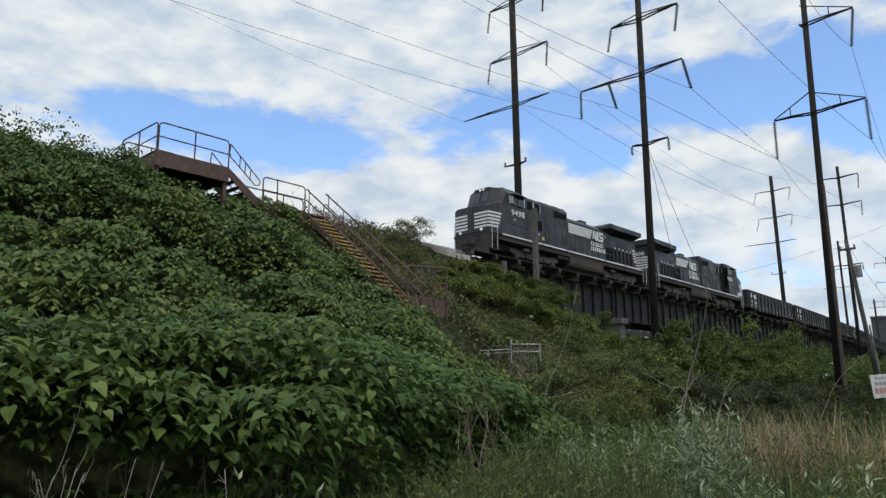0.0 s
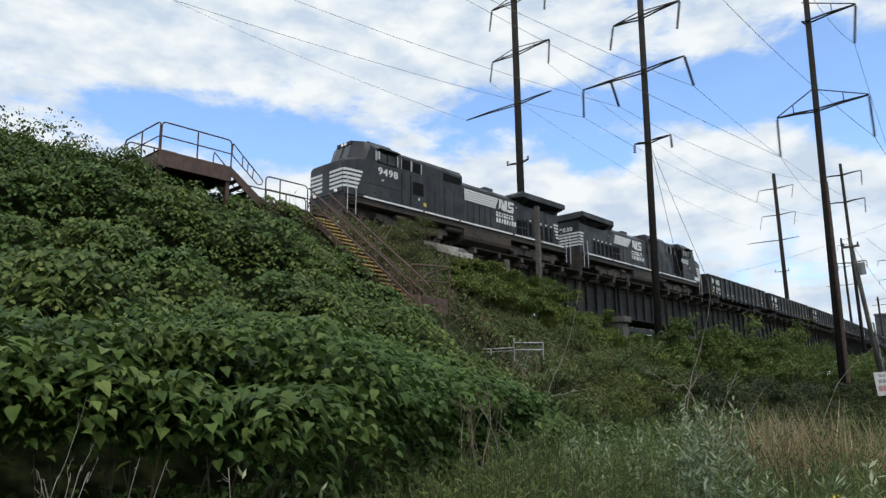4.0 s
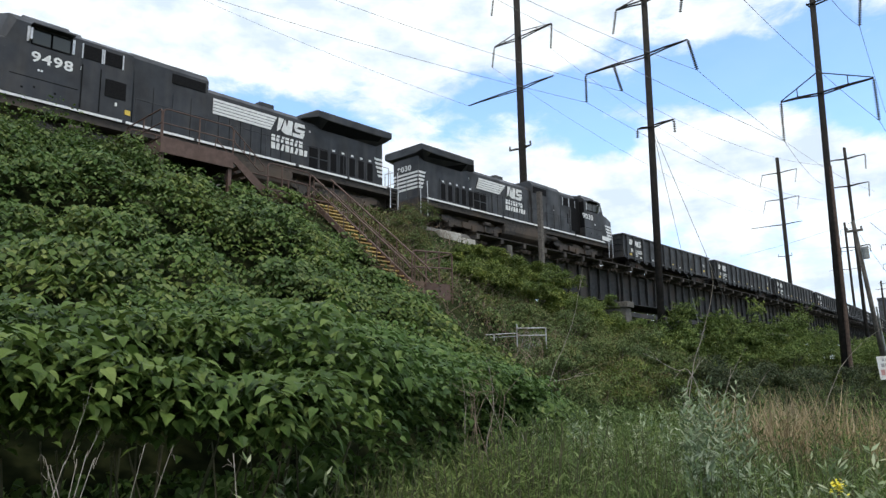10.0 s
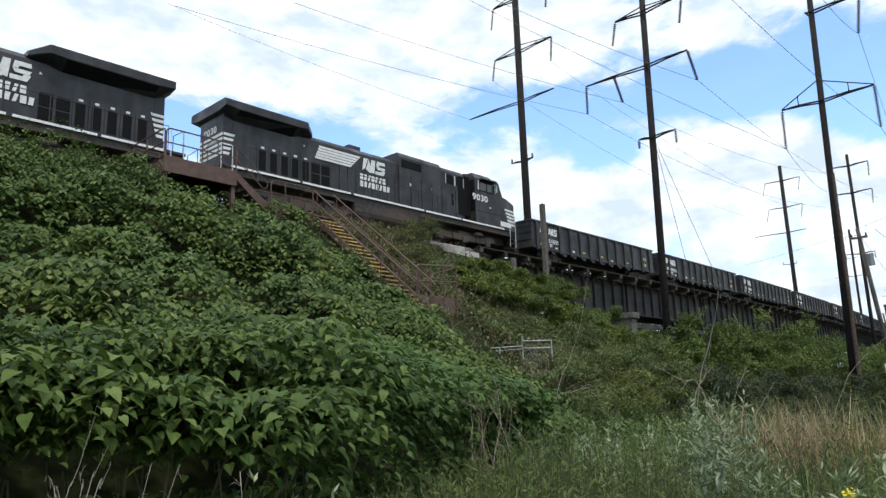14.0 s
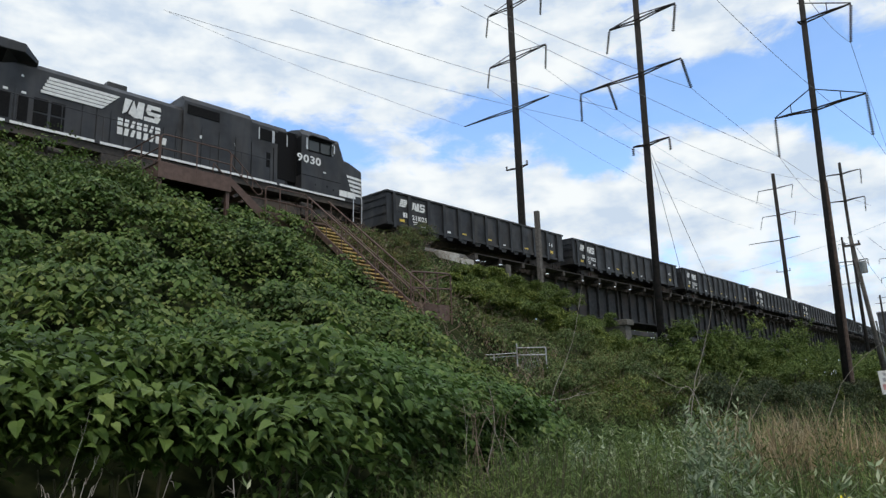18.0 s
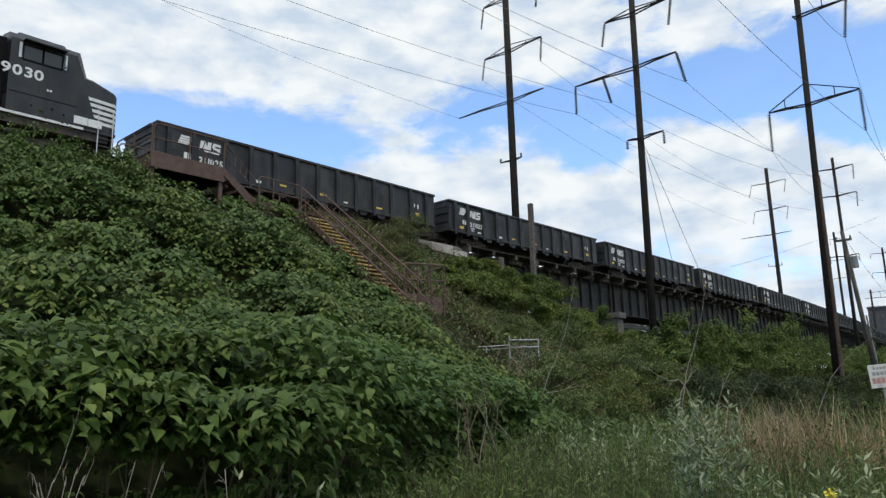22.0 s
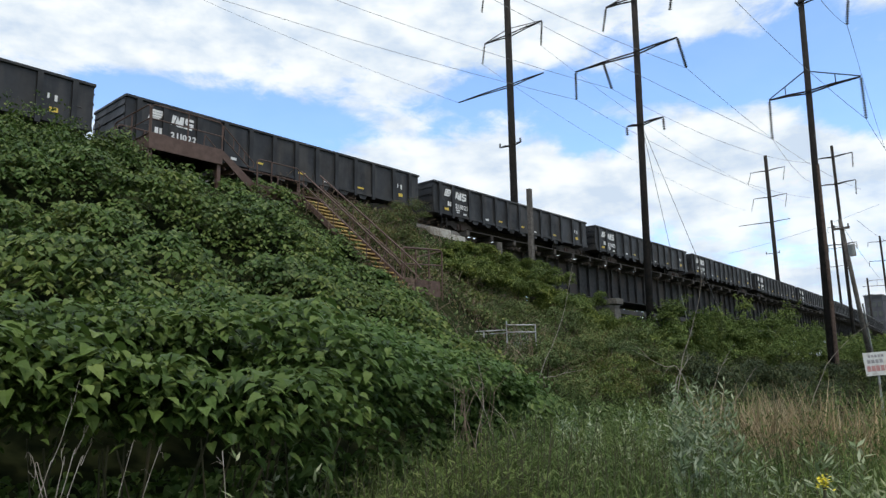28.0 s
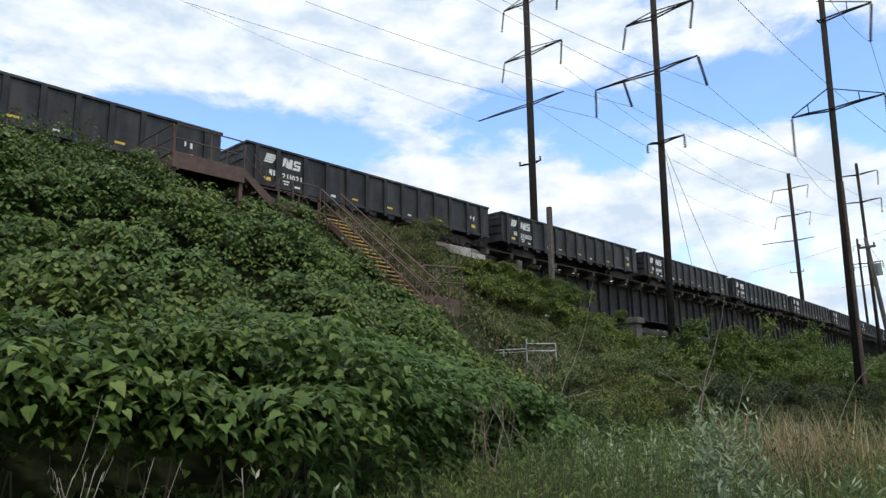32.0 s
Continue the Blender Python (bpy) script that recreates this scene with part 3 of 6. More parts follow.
    rings = [sec(wing_start, 4.1, 4.34, 1.03, 0.2), sec(wing_start + 0.62, 4.04, 4.62, 1.54, 0.38), sec(wing_start + 1.15, 3.84, 4.62, 1.54, 0.42), sec(tail - 0.5, 3.82, 4.63, 1.54, 0.42), sec(tail + 0.2, 4.16, 4.63, 1.54, 0.36)]
    rad.poly([p for r in rings for p in r], [tuple(range(8)), tuple(range(39, 31, -1))] + [(8 * r + i, 8 * r + (i + 1) % 8, 8 * (r + 1) + (i + 1) % 8, 8 * (r + 1) + i) for r in range(4) for i in range(8)])
    rd = part("radiator", rad, M_BLACK, th, bevel=0.02)
    for s in (-1, 1):
        part("screen", Acc().prism([(1.0 * s, 3.87), (1.5 * s, 4.2), (1.51 * s, 4.18), (1.01 * s, 3.85)], X(wing_start + 1.2), X(tail - 0.5), "x"), M_DARK, rd)
        part("panel_mark", slab(Acc(), [(X(wing_start + 0.42), 3.52), (X(wing_start + 0.54), 3.54), (X(wing_start + 0.48), 3.64)], s * 1.012 if s < 0 else 1.014), M_WHITE, th, "small white warning mark")
    # rear end, tapered, with its number and stripes
    part("hood_end", Acc().prism([(-1.0, 1.6), (-1.0, 4.2), (-0.8, 4.5), (0.8, 4.5), (1.0, 4.2), (1.0, 1.6)], X(tail - 0.45), X(tail) + 0.006, "x"), M_BLACK, th, bevel=0.02)
    stripes = Acc()
    for k in range(5):
        stripes.box(X(tail) + 0.002, X(tail) + 0.014, -0.98, 0.98, 2.2 + k * 0.22, 2.32 + k * 0.22)
        for s in (-1, 1):
            slab(stripes, [(X(tail - 0.3 - 0.06 * k), 2.2 + k * 0.22), (X(tail - 0.02), 2.2 + k * 0.22), (X(tail - 0.02), 2.32 + k * 0.22), (X(tail - 0.35 - 0.06 * k), 2.32 + k * 0.22)], s * 1.008 + (0.004 if s > 0 else 0))
    part("rear_stripes", stripes, M_WHITE, th, "white rear warning stripes")
    part("rear_light", Acc().tube((X(tail - 0.1), 0.0, 4.4), (X(tail + 0.06), 0.0, 4.4), 0.1, n=10), M_ALU, th)
    # nose stripes, emblem and writing
    front = Acc()
    for k in range(5):
        z = 1.86 + k * 0.215
        front.box(XC(0.65) - 0.012, XC(0.65) + 0.002, -1.29, 1.29, z, z + 0.12)
        for s in (-1, 1):
            def side(u):
                return s * (lerp(u, [(0.65, w0), (0.77, w0 + 0.12), (1.6, w1), (2.75, w1)]) + 0.008)
            end = 1.46 + 0.075 * k
            us = [0.66, 0.77, 1.15] + ([1.6] if end > 1.61 else []) + [end]
            for a, b in zip(us, us[1:]):
                e = 0.05 if b == us[-1] else 0
                pts = [(XC(a), side(a), z), (XC(b), side(b), z), (XC(b) + e, side(b), z + 0.12), (XC(a), side(a), z + 0.12)]
                front.poly(pts + [(p[0], p[1] - s * 0.01, p[2]) for p in pts], [(0, 1, 2, 3), (7, 6, 5, 4), (0, 4, 5, 1), (1, 5, 6, 2), (2, 6, 7, 3), (3, 7, 4, 0)])
    part("nose_stripes", front, M_WHITE, th, "white nose stripes")
    if cab_set:
        for s in (-1, 1):
            for u in (1.75, 2.27):
                part("sill_plate", Acc().box(XC(u - 0.5), XC(u), s * 1.52 - 0.012, s * 1.52 + 0.012, 1.68, 1.98), M_WHITE, th, "white plate low on the nose")
    part("nose_emblem", Acc().box(XC(0.632), XC(0.64), -0.28, 0.28, 1.84, 2.9), M_BLACK, th)
    width = 1.62
    for s in (-1, 1):
        # writing runs from left to right for one who faces that side
        facing = (lambda x, z, y: pose(x, y, z)) if s < 0 else (lambda x, z, y: pose(x, y, z, 0, 0, 180))
        xl = XC(2.85) if s < 0 else XC(3.2) + width
        digits(th, number, 0.52, facing(xl, 2.95, s * 1.53), 1.25)
        a = X(10.25) if s < 0 else -X(16.35)
        L = 3.3
        turn = pose(0, 0, 0) if s < 0 else pose(0, 0, 0, 0, 0, 180)
        for k in range(5):
            z = 3.10 + k * 0.145
            if s < 0:
                pts = [(a, z), (a + L - 0.35 + 0.07 * k, z), (a + L - 0.3 + 0.07 * k, z + 0.115), (a, z + 0.115)]
            else:
                pts = [(a + 0.06 * k, z), (a + 2.2 + 0.14 * k, z), (a + 2.34 + 0.14 * k, z + 0.115), (a + 0.06 * k, z + 0.115)]
            part("side_stripe", slab(Acc(), pts, -1.04), M_WHITE, th, at=turn)
        mark = Acc()
        emblem(mark, a + L - 0.02 if s < 0 else a + 3.0, 3.08, 1.6, 0.72, -1.04)
        part("emblem", mark, M_WHITE, th, "white slanted block emblem", at=turn)
        tx = a + L - 0.3 if s < 0 else a + 2.85
        for z, count, w in ((2.62, 7, 1.8), (2.24, 8, 2.1)):
            word_bars(th, tx, z, count, w, 0.3, -1.04, turn)
    digits(th, number, 0.42, pose(X(tail) + 0.012, -0.66, 3.34, 0, 0, 90), 1.2)
    # fuel tank, trucks, ends
    part("fuel_tank", Acc().prism([(-1.38, 0.55), (-1.44, 0.75), (-1.44, 1.17), (1.44, 1.17), (1.44, 0.75), (1.38, 0.55), (0.9, 0.32), (-0.9, 0.32)], X(9.7), X(14.2), "x"), M_GRIME, th, bevel=0.03)
    for s in (-1, 1):
        part("air_reservoir", Acc().tube((X(8.3), s * 1.2, 1.0), (X(9.6), s * 1.2, 1.0), 0.16, n=12), M_GRIME, th)
    loco_truck(th, X(5.75))
    loco_truck(th, X(16.9))
    for u, d in ((0.42 + cab_set, -1), (tail + over, 1)):
        x = X(u)
        part("coupler", Acc().box(x - 0.45, x + 0.45, -0.11, 0.11, 0.82, 1.02).box(x + d * 0.35 - 0.14, x + d * 0.35 + 0.14, -0.2, 0.2, 0.74, 1.1), M_GRIME, th, bevel=0.03)
        part("pilot", Acc().box(min(x - d * 0.42, x - d * 0.3), max(x - d * 0.42, x - d * 0.3), -1.4, 1.4, 0.55, 1.5).prism([(-1.35, 0.16), (-1.3, 0.58), (1.3, 0.58), (1.35, 0.16), (0.0, 0.2)], x - d * 0.3, x - d * 0.2, "x"), M_GRIME, th, bevel=0.015)
        for s in (-1, 1):
            part("end_rail", Acc().path([(x - d * 0.35, s * 1.35, 1.6), (x - d * 0.35, s * 1.35, 2.6), (x - d * 0.35, s * 0.45, 2.65), (x - d * 0.35, s * 0.45, 1.6)], 0.02, 5), M_BLACK, th)
        for s in (-1, 1):
            part("hose", Acc().path([(x - d * 0.3, s * 0.5, 1.2), (x + d * 0.1, s * 0.52, 0.85), (x + d * 0.3, s * 0.5, 0.6)], 0.03, 6), M_DARK, th)
            x0 = x - d * 0.4
            for k in range(4):
                st = Acc().box(min(x0, x0 - d * 0.5), max(x0, x0 - d * 0.5), s * 1.3 - 0.2, s * 1.3 + 0.2, 0.42 + k * 0.3, 0.46 + k * 0.3)
                part("step", st, M_GRIME, th)
            for e in (0, 0.55):
                part("grab_rail", Acc().path([(x0 - d * e, s * 1.5, 0.5), (x0 - d * e, s * 1.52, 1.6), (x0 - d * e, s * 1.48, 2.5)], 0.025, 5), M_ALU, th, "pale worn grab rail")
    for s in (-1, 1):
        handrail(th, [X(6.7 + k * 1.5) for k in range(10)], 1.6, 2.62, s * 1.46)
    for o in th.children:
        if not o.name.startswith("truck"):
            o.location.z += 0.09
    part("antenna", Acc().tube((XC(3.4), 0.3, 4.7), (XC(3.4), 0.3, 4.92), 0.04, n=6).box(XC(3.8), XC(4.3), -0.5, 0.5, 4.7, 4.84), M_BLACK, cb)
    return th


# ---- gondola cars ----
POSTS = [0.12, 1.22, 2.72, 4.0, 5.26, 6.5, 7.74, 8.96, 10.16, 11.4, 12.62, 14.1, 15.32]


def car_truck(parent, x):
    tk = part("truck", Acc().box(-0.25, 0.25, -1.05, 1.05, 0.5, 0.75), M_GRIME, parent, at=pose(x, 0, 0))
    for s in (-1, 1):
        y = s * 1.0
        f = Acc().prism([(-1.15, 0.4), (-1.15, 0.6), (-0.5, 0.78), (0.5, 0.78), (1.15, 0.6), (1.15, 0.4), (0.75, 0.45), (0.4, 0.25), (-0.4, 0.25), (-0.75, 0.45)], y - 0.08, y + 0.08, "y")
        part("side_frame", f, M_GRIME, tk)
        part("spring_group", Acc().tube((-0.14, y + s * 0.09, 0.3), (-0.14, y + s * 0.09, 0.6), 0.07, n=6).tube((0.14, y + s * 0.09, 0.3), (0.14, y + s * 0.09, 0.6), 0.07, n=6), M_RUST, tk)
    for ax in (-0.88, 0.88):
        part("wheelset", WHEEL_CAR, M_WHEEL, tk, at=pose(ax, 0, 0.46))


def gondola():
    th = thing("gondola_car", pose(0, 0, 0), "black open-top steel gondola car with upright side posts and white marks", "rail car", "train")
    X = lambda u: u - 7.95                                  # u runs along the body, 15.9 m long
    for s in (-1, 1):
        part("side_wall", Acc().box(X(-0.38), X(16.02), s * 1.40 - 0.02, s * 1.40 + 0.02, 0.95, 2.68), M_CAR, th)
    for u in (-0.38, 16.02):
        part("end_wall", Acc().box(X(u) - 0.02, X(u) + 0.02, -1.378, 1.378, 0.95, 2.68), M_CAR, th)
    part("floor", Acc().box(X(-0.355), X(15.995), -1.376, 1.376, 0.955, 1.02), M_CAR, th)
    part("top_chord", Acc().box(X(-0.43), X(16.07), -1.5, -1.36, 2.66, 2.78).box(X(-0.43), X(16.07), 1.36, 1.5, 2.66, 2.78).box(X(-0.44), X(-0.3), -1.36, 1.36, 2.662, 2.778).box(X(15.94), X(16.08), -1.36, 1.36, 2.662, 2.778), M_CAR, th, bevel=0.02)
    post = Acc().prism([(-0.09, 0.78), (0.09, 0.78), (0.1, 2.67), (-0.1, 2.67)], -0.11, 0.0, "y").mesh("side_post")
    for u in POSTS:
        part("side_post", post, M_CAR, th, at=pose(X(u), -1.42, 0))
        part("side_post", post, M_CAR, th, at=pose(X(u), 1.42, 0, 0, 0, 180))
    for s in (-1, 1):
        part("side_sill", Acc().box(X(-0.38), X(16.02), s * 1.44 - 0.05, s * 1.44 + 0.05, 0.9, 1.04), M_CAR, th)
        for u in (2.0, 3.3, 4.5, 5.7, 6.95, 8.2, 9.45, 10.7, 11.95):
            lug = Acc().prism([(X(u) - 0.3, 0.9), (X(u) + 0.3, 0.9), (X(u) + 0.18, 0.7), (X(u) - 0.18, 0.7)], s * 1.4 - 0.03, s * 1.4 + 0.03, "y")
            part("skirt_plate", lug, M_CAR, th)
        for u in (0.5, 15.4):
            for z in (1.3, 1.7):
                part("grab_iron", Acc().path([(X(u) - 0.18, s * 1.46, z), (X(u) - 0.18, s * 1.52, z), (X(u) + 0.18, s * 1.52, z), (X(u) + 0.18, s * 1.46, z)], 0.012, 4), M_CAR, th)
            part("stirrup", Acc().path([(X(u) - 0.2, s * 1.42, 0.92), (X(u) - 0.2, s * 1.42, 0.45), (X(u) + 0.2, s * 1.42, 0.45), (X(u) + 0.2, s * 1.42, 0.92)], 0.015, 4), M_CAR, th)
    part("centre_sill", Acc().box(-8.4, 8.4, -0.25, 0.25, 0.62, 0.96), M_GRIME, th)
    for x, d in ((-8.55, -1), (8.5, 1)):
        part("coupler", Acc().box(x - 0.3, x + 0.3, -0.1, 0.1, 0.76, 0.96).box(x + d * 0.22 - 0.12, x + d * 0.22 + 0.12, -0.18, 0.18, 0.7, 1.02), M_GRIME, th)
        part("brake_hose", Acc().path([(x, 0.35, 0.8), (x + d * 0.2, 0.36, 0.5), (x + d * 0.34, 0.3, 0.42)], 0.025, 5), M_DARK, th)
        for z in (1.5, 2.0, 2.4):
            part("end_rib", Acc().box(*((-8.39, -8.35) if d < 0 else (8.09, 8.13)), -1.36, 1.36, z - 0.03, z + 0.03), M_CAR, th)
    part("brake_wheel", Acc().path([(-8.47, 0.9 + 0.28 * math.cos(a * math.pi / 6), 1.9 + 0.28 * math.sin(a * math.pi / 6)) for a in range(13)], 0.02, 5), M_GRIME, th)
    part("brake_cylinder", Acc().tube((-5.0, 0.6, 0.75), (-4.3, 0.6, 0.75), 0.16, n=10), M_GRIME, th)
    car_truck(th, -5.75)
    car_truck(th, 5.75)
    for s in (-1, 1):
        turn = pose(0, 0, 0) if s < 0 else pose(0, 0, 0, 0, 0, 180)
        for k in range(4):                                   # slanted block of bars
            z = 2.02 + k * 0.11
            part("slanted_bar", slab(Acc(), [(X(0.52 + 0.04 * k), z), (X(0.95 + 0.09 * k), z), (X(1.02 + 0.09 * k), z + 0.09), (X(0.54 + 0.04 * k), z + 0.09)], -1.43), M_WHITE, th, at=turn)
        m = Acc()
        emblem(m, X(1.5), 1.95, 1.0, 0.46, -1.43)
        part("emblem", m, M_WHITE, th, "white slanted block emblem", at=turn)
        for u, z, w, h in ((0.82, 1.46, 0.15, 0.26), (1.02, 1.46, 0.15, 0.26), (1.55, 1.28, 0.35, 0.07), (1.6, 1.16, 0.25, 0.06), (14.4, 1.78, 0.07, 0.2), (14.65, 1.72, 0.1, 0.24), (2.2, 1.1, 0.3, 0.1), (4.3, 1.12, 0.28, 0.12), (9.4, 1.1, 0.25, 0.08)):
            part("data_mark", slab(Acc(), [(X(u), z), (X(u + w), z), (X(u + w), z + h), (X(u), z + h)], -1.43), M_WHITE, th, "small white data mark", at=turn)
        for u, z, w, h in ((0.55, 1.18, 0.36, 0.16), (14.5, 1.3, 0.3, 0.18), (7.9, 1.22, 0.4, 0.09), (11.6, 1.2, 0.4, 0.09), (5.6, 1.22, 0.35, 0.08)):
            part("reflector_mark", slab(Acc(), [(X(u), z), (X(u + w), z), (X(u + w), z + h), (X(u), z + h)], -1.43), M_YELLOW, th, "yellow reflective mark", at=turn)
    return th


M_GRIME = mat("grimy_running_gear", (0.022, 0.019, 0.017), (0.055, 0.045, 0.037), 6, 0.8, bump=0.3, stain=(0.07, 0.05, 0.035))
M_WHEEL = mat("worn_wheel_steel", (0.03, 0.026, 0.023), (0.07, 0.055, 0.045), 8, 0.55, metal=0.6)
# Grilles, seams and hoses; also the painted shade in the cab recess.
M_DARK = mat("dark_grille", (0.006, 0.006, 0.007), (0.012, 0.012, 0.012), 20, 0.85, spec=0.12)
M_ALU = mat("bare_aluminium", (0.45, 0.45, 0.45), (0.6, 0.6, 0.6), 10, 0.45, metal=0.5)
M_YELLOW = mat("yellow_plate", (0.6, 0.42, 0.05), (0.7, 0.5, 0.08), 10, 0.5)
M_GLASS = bpy.data.materials.new("tinted_cab_glass")
M_GLASS.use_nodes = True
M_GLASS.node_tree.nodes["Principled BSDF"].inputs["Base Color"].default_value = (0.05, 0.055, 0.05, 1)
M_GLASS.node_tree.nodes["Principled BSDF"].inputs["Roughness"].default_value = 0.06
M_LAMP = bpy.data.materials.new("lit_lamp")
M_LAMP.use_nodes = True
M_LAMP.node_tree.nodes["Principled BSDF"].inputs["Emission Color"].default_value = (1, 0.93, 0.8, 1)
M_LAMP.node_tree.nodes["Principled BSDF"].inputs["Emission Strength"].default_value = 0.3

WHEEL_LOCO, WHEEL_CAR = wheelset_mesh(0.53), wheelset_mesh(0.46)
locos = [locomotive("9498", 9.95, 14.95, 20.2, 1.05), locomotive("9030", 10.8, 16.5, 21.3, 0.75, 0.45, 0.95)]
first_car = gondola()
cars = [first_car] + [copy_thing(first_car, pose(0, 0, 0)) for _ in range(10)]
for car, text in zip(cars, ("211025", "211022", "211021", "211023")):
    digits(car, text, 0.36, pose(-7.95 + 1.5, -1.43, 1.43), label="white car number")
for car in cars[4:]:
    word_bars(car, -7.95 + 1.5, 1.43, 6, 1.05, 0.25, -1.43)

# ---- railway: bank, rails, bridge ----
M_CONC = mat("pale_concrete", (0.34, 0.32, 0.28), (0.46, 0.44, 0.40), 7, 0.9, bump=0.4, stain=(0.2, 0.18, 0.15))
M_CONC_DARK = mat("stained_concrete", (0.09, 0.085, 0.075), (0.16, 0.15, 0.13), 5, 0.95, bump=0.4, stain=(0.05, 0.045, 0.04))
M_TIE = mat("weathered_tie_wood", (0.032, 0.028, 0.025), (0.075, 0.064, 0.054), 9, 0.9, bump=0.4, vary=0.4)
M_RAIL = mat("rusty_rail_steel", (0.07, 0.04, 0.028), (0.12, 0.08, 0.06), 12, 0.6, metal=0.5)
M_BALLAST = mat("grey_ballast", (0.055, 0.052, 0.050), (0.132, 0.127, 0.116), 14, 0.95, bump=0.8)


def line_frame(s):
    """Place and heading of the line's middle at x = s."""
    d = (track_y(s + 0.5) - track_y(s - 0.5))
    return Vector((s, track_y(s), 0)), math.degrees(math.atan2(d, 1.0))


def off_line(s, across, z):
    p, a = line_frame(s)
    a = radians(a)
    return (p.x - math.sin(a) * across, p.y + math.cos(a) * across, z)


def rails():
    for side in (-0.75, 0.75):
        acc = Acc()
        ss = list(np.arange(-100, 300.1, 5.0))
        prof = [(-0.07, -0.17), (0.07, -0.17), (0.07, -0.15), (0.012, -0.13), (0.012, -0.05), (0.036, -0.04), (0.036, 0.0), (-0.036, 0.0), (-0.036, -0.04), (-0.012, -0.05), (-0.012, -0.13), (-0.07, -0.15)]
        n = len(prof)
        pts = [off_line(s, side + a, RAIL_Z + b) for s in ss for a, b in prof]
        acc.poly(pts, [(i * n + k, i * n + (k + 1) % n, (i + 1) * n + (k + 1) % n, (i + 1) * n + k) for i in range(len(ss) - 1) for k in range(n)])
        tagged(part("rail", acc, M_RAIL), "worn steel running rail on wooden ties", "rail", "running rails", "structure")
    bed = Acc().prism([(-2.6, 9.6), (-1.9, 10.24), (1.9, 10.24), (2.6, 9.6)], -100, 31.2, "x")
    tagged(part("ballast", bed, M_BALLAST, at=pose(0, TRACK_Y, 0)), "grey crushed stone ballast along the bank", "ballast", kind="stuff")
    tie = Acc().box(-0.11, 0.11, -1.5, 1.5, -0.25, 0).mesh("tie")
    long_tie = Acc().box(-0.12, 0.12, -2.6, 1.5, -0.27, 0).mesh("outrigger_tie")
    deck = thing("bridge_deck", pose(31, TRACK_Y, 10), "open bridge deck of weathered wooden ties with a side walkway", "bridge deck")
    k, s = 0, 31.2
    far = Acc()
    while s < 300:
        p, a = line_frame(s)
        me = long_tie if k % 4 == 0 else tie
        if s < 135:
            t = part(me.name, me, M_TIE, deck)
            t.matrix_parent_inverse = deck.matrix_basis.inverted()
            t.matrix_basis = pose(p.x, p.y, RAIL_Z - 0.17, 0, 0, a)
        else:
            m = pose(p.x, p.y, RAIL_Z - 0.17, 0, 0, a)
            far.poly([m @ v.co for v in me.vertices], [tuple(q.vertices) for q in me.polygons])
        s += 0.55
        k += 1
    t = part("far_ties", far, M_TIE, deck)
    t["kind"] = "stuff"
    t.matrix_parent_inverse = deck.matrix_basis.inverted()
    for y0, y1 in ((-2.6, -2.36), (-2.34, -2.1), (-2.08, -1.84), (-1.82, -1.58)):
        w = Acc()
        ss = list(np.arange(31, 300, 6.0))
        pts = [off_line(s, y, z) for s in ss for y, z in ((y0, RAIL_Z - 0.168), (y1, RAIL_Z - 0.168), (y1, RAIL_Z - 0.12), (y0, RAIL_Z - 0.12))]
        w.poly(pts, [(i * 4 + k, i * 4 + (k + 1) % 4, (i + 1) * 4 + (k + 1) % 4, (i + 1) * 4 + k) for i in range(len(ss) - 1) for k in range(4)])
        t = part("walkway_plank", w, M_TIE, deck)
        t.matrix_parent_inverse = deck.matrix_basis.inverted()


SPAN = 14.0


def bridge_span():
    th = thing("bridge_span", pose(0, 0, 0), "sooty black riveted plate girder bridge span", "bridge span", "bridge spans")
    for s in (-1, 1):
        y = s * 1.2
        g = part("girder", Acc().box(0.05, SPAN - 0.05, y - 0.015, y + 0.015, 7.72, 10.0), M_GIRDER, th)
        part("top_flange", Acc().box(0.05, SPAN - 0.05, y - 0.2, y + 0.2, 9.97, 10.02), M_GIRDER, g)
        part("bottom_flange", Acc().box(0.05, SPAN - 0.05, y - 0.2, y + 0.2, 7.68, 7.74), M_GIRDER, g)
        st = Acc().prism([(-0.05, 7.74), (0.05, 7.74), (0.05, 9.96), (-0.05, 9.96)], -0.2, -0.015, "y").mesh("stiffener")
        for k in range(11):
            part("stiffener", st, M_GIRDER, g, at=pose(0.3 + k * (SPAN - 0.6) / 10, y, 0, 0, 0, 0 if s < 0 else 180))
    for k in range(4):
        x = 0.6 + k * (SPAN - 1.2) / 3
        part("cross_frame", Acc().tube((x, -1.15, 7.85), (x, 1.15, 9.85), 0.05, n=4).tube((x, 1.15, 7.85), (x, -1.15, 9.85), 0.05, n=4), M_GIRDER, th)
    return th


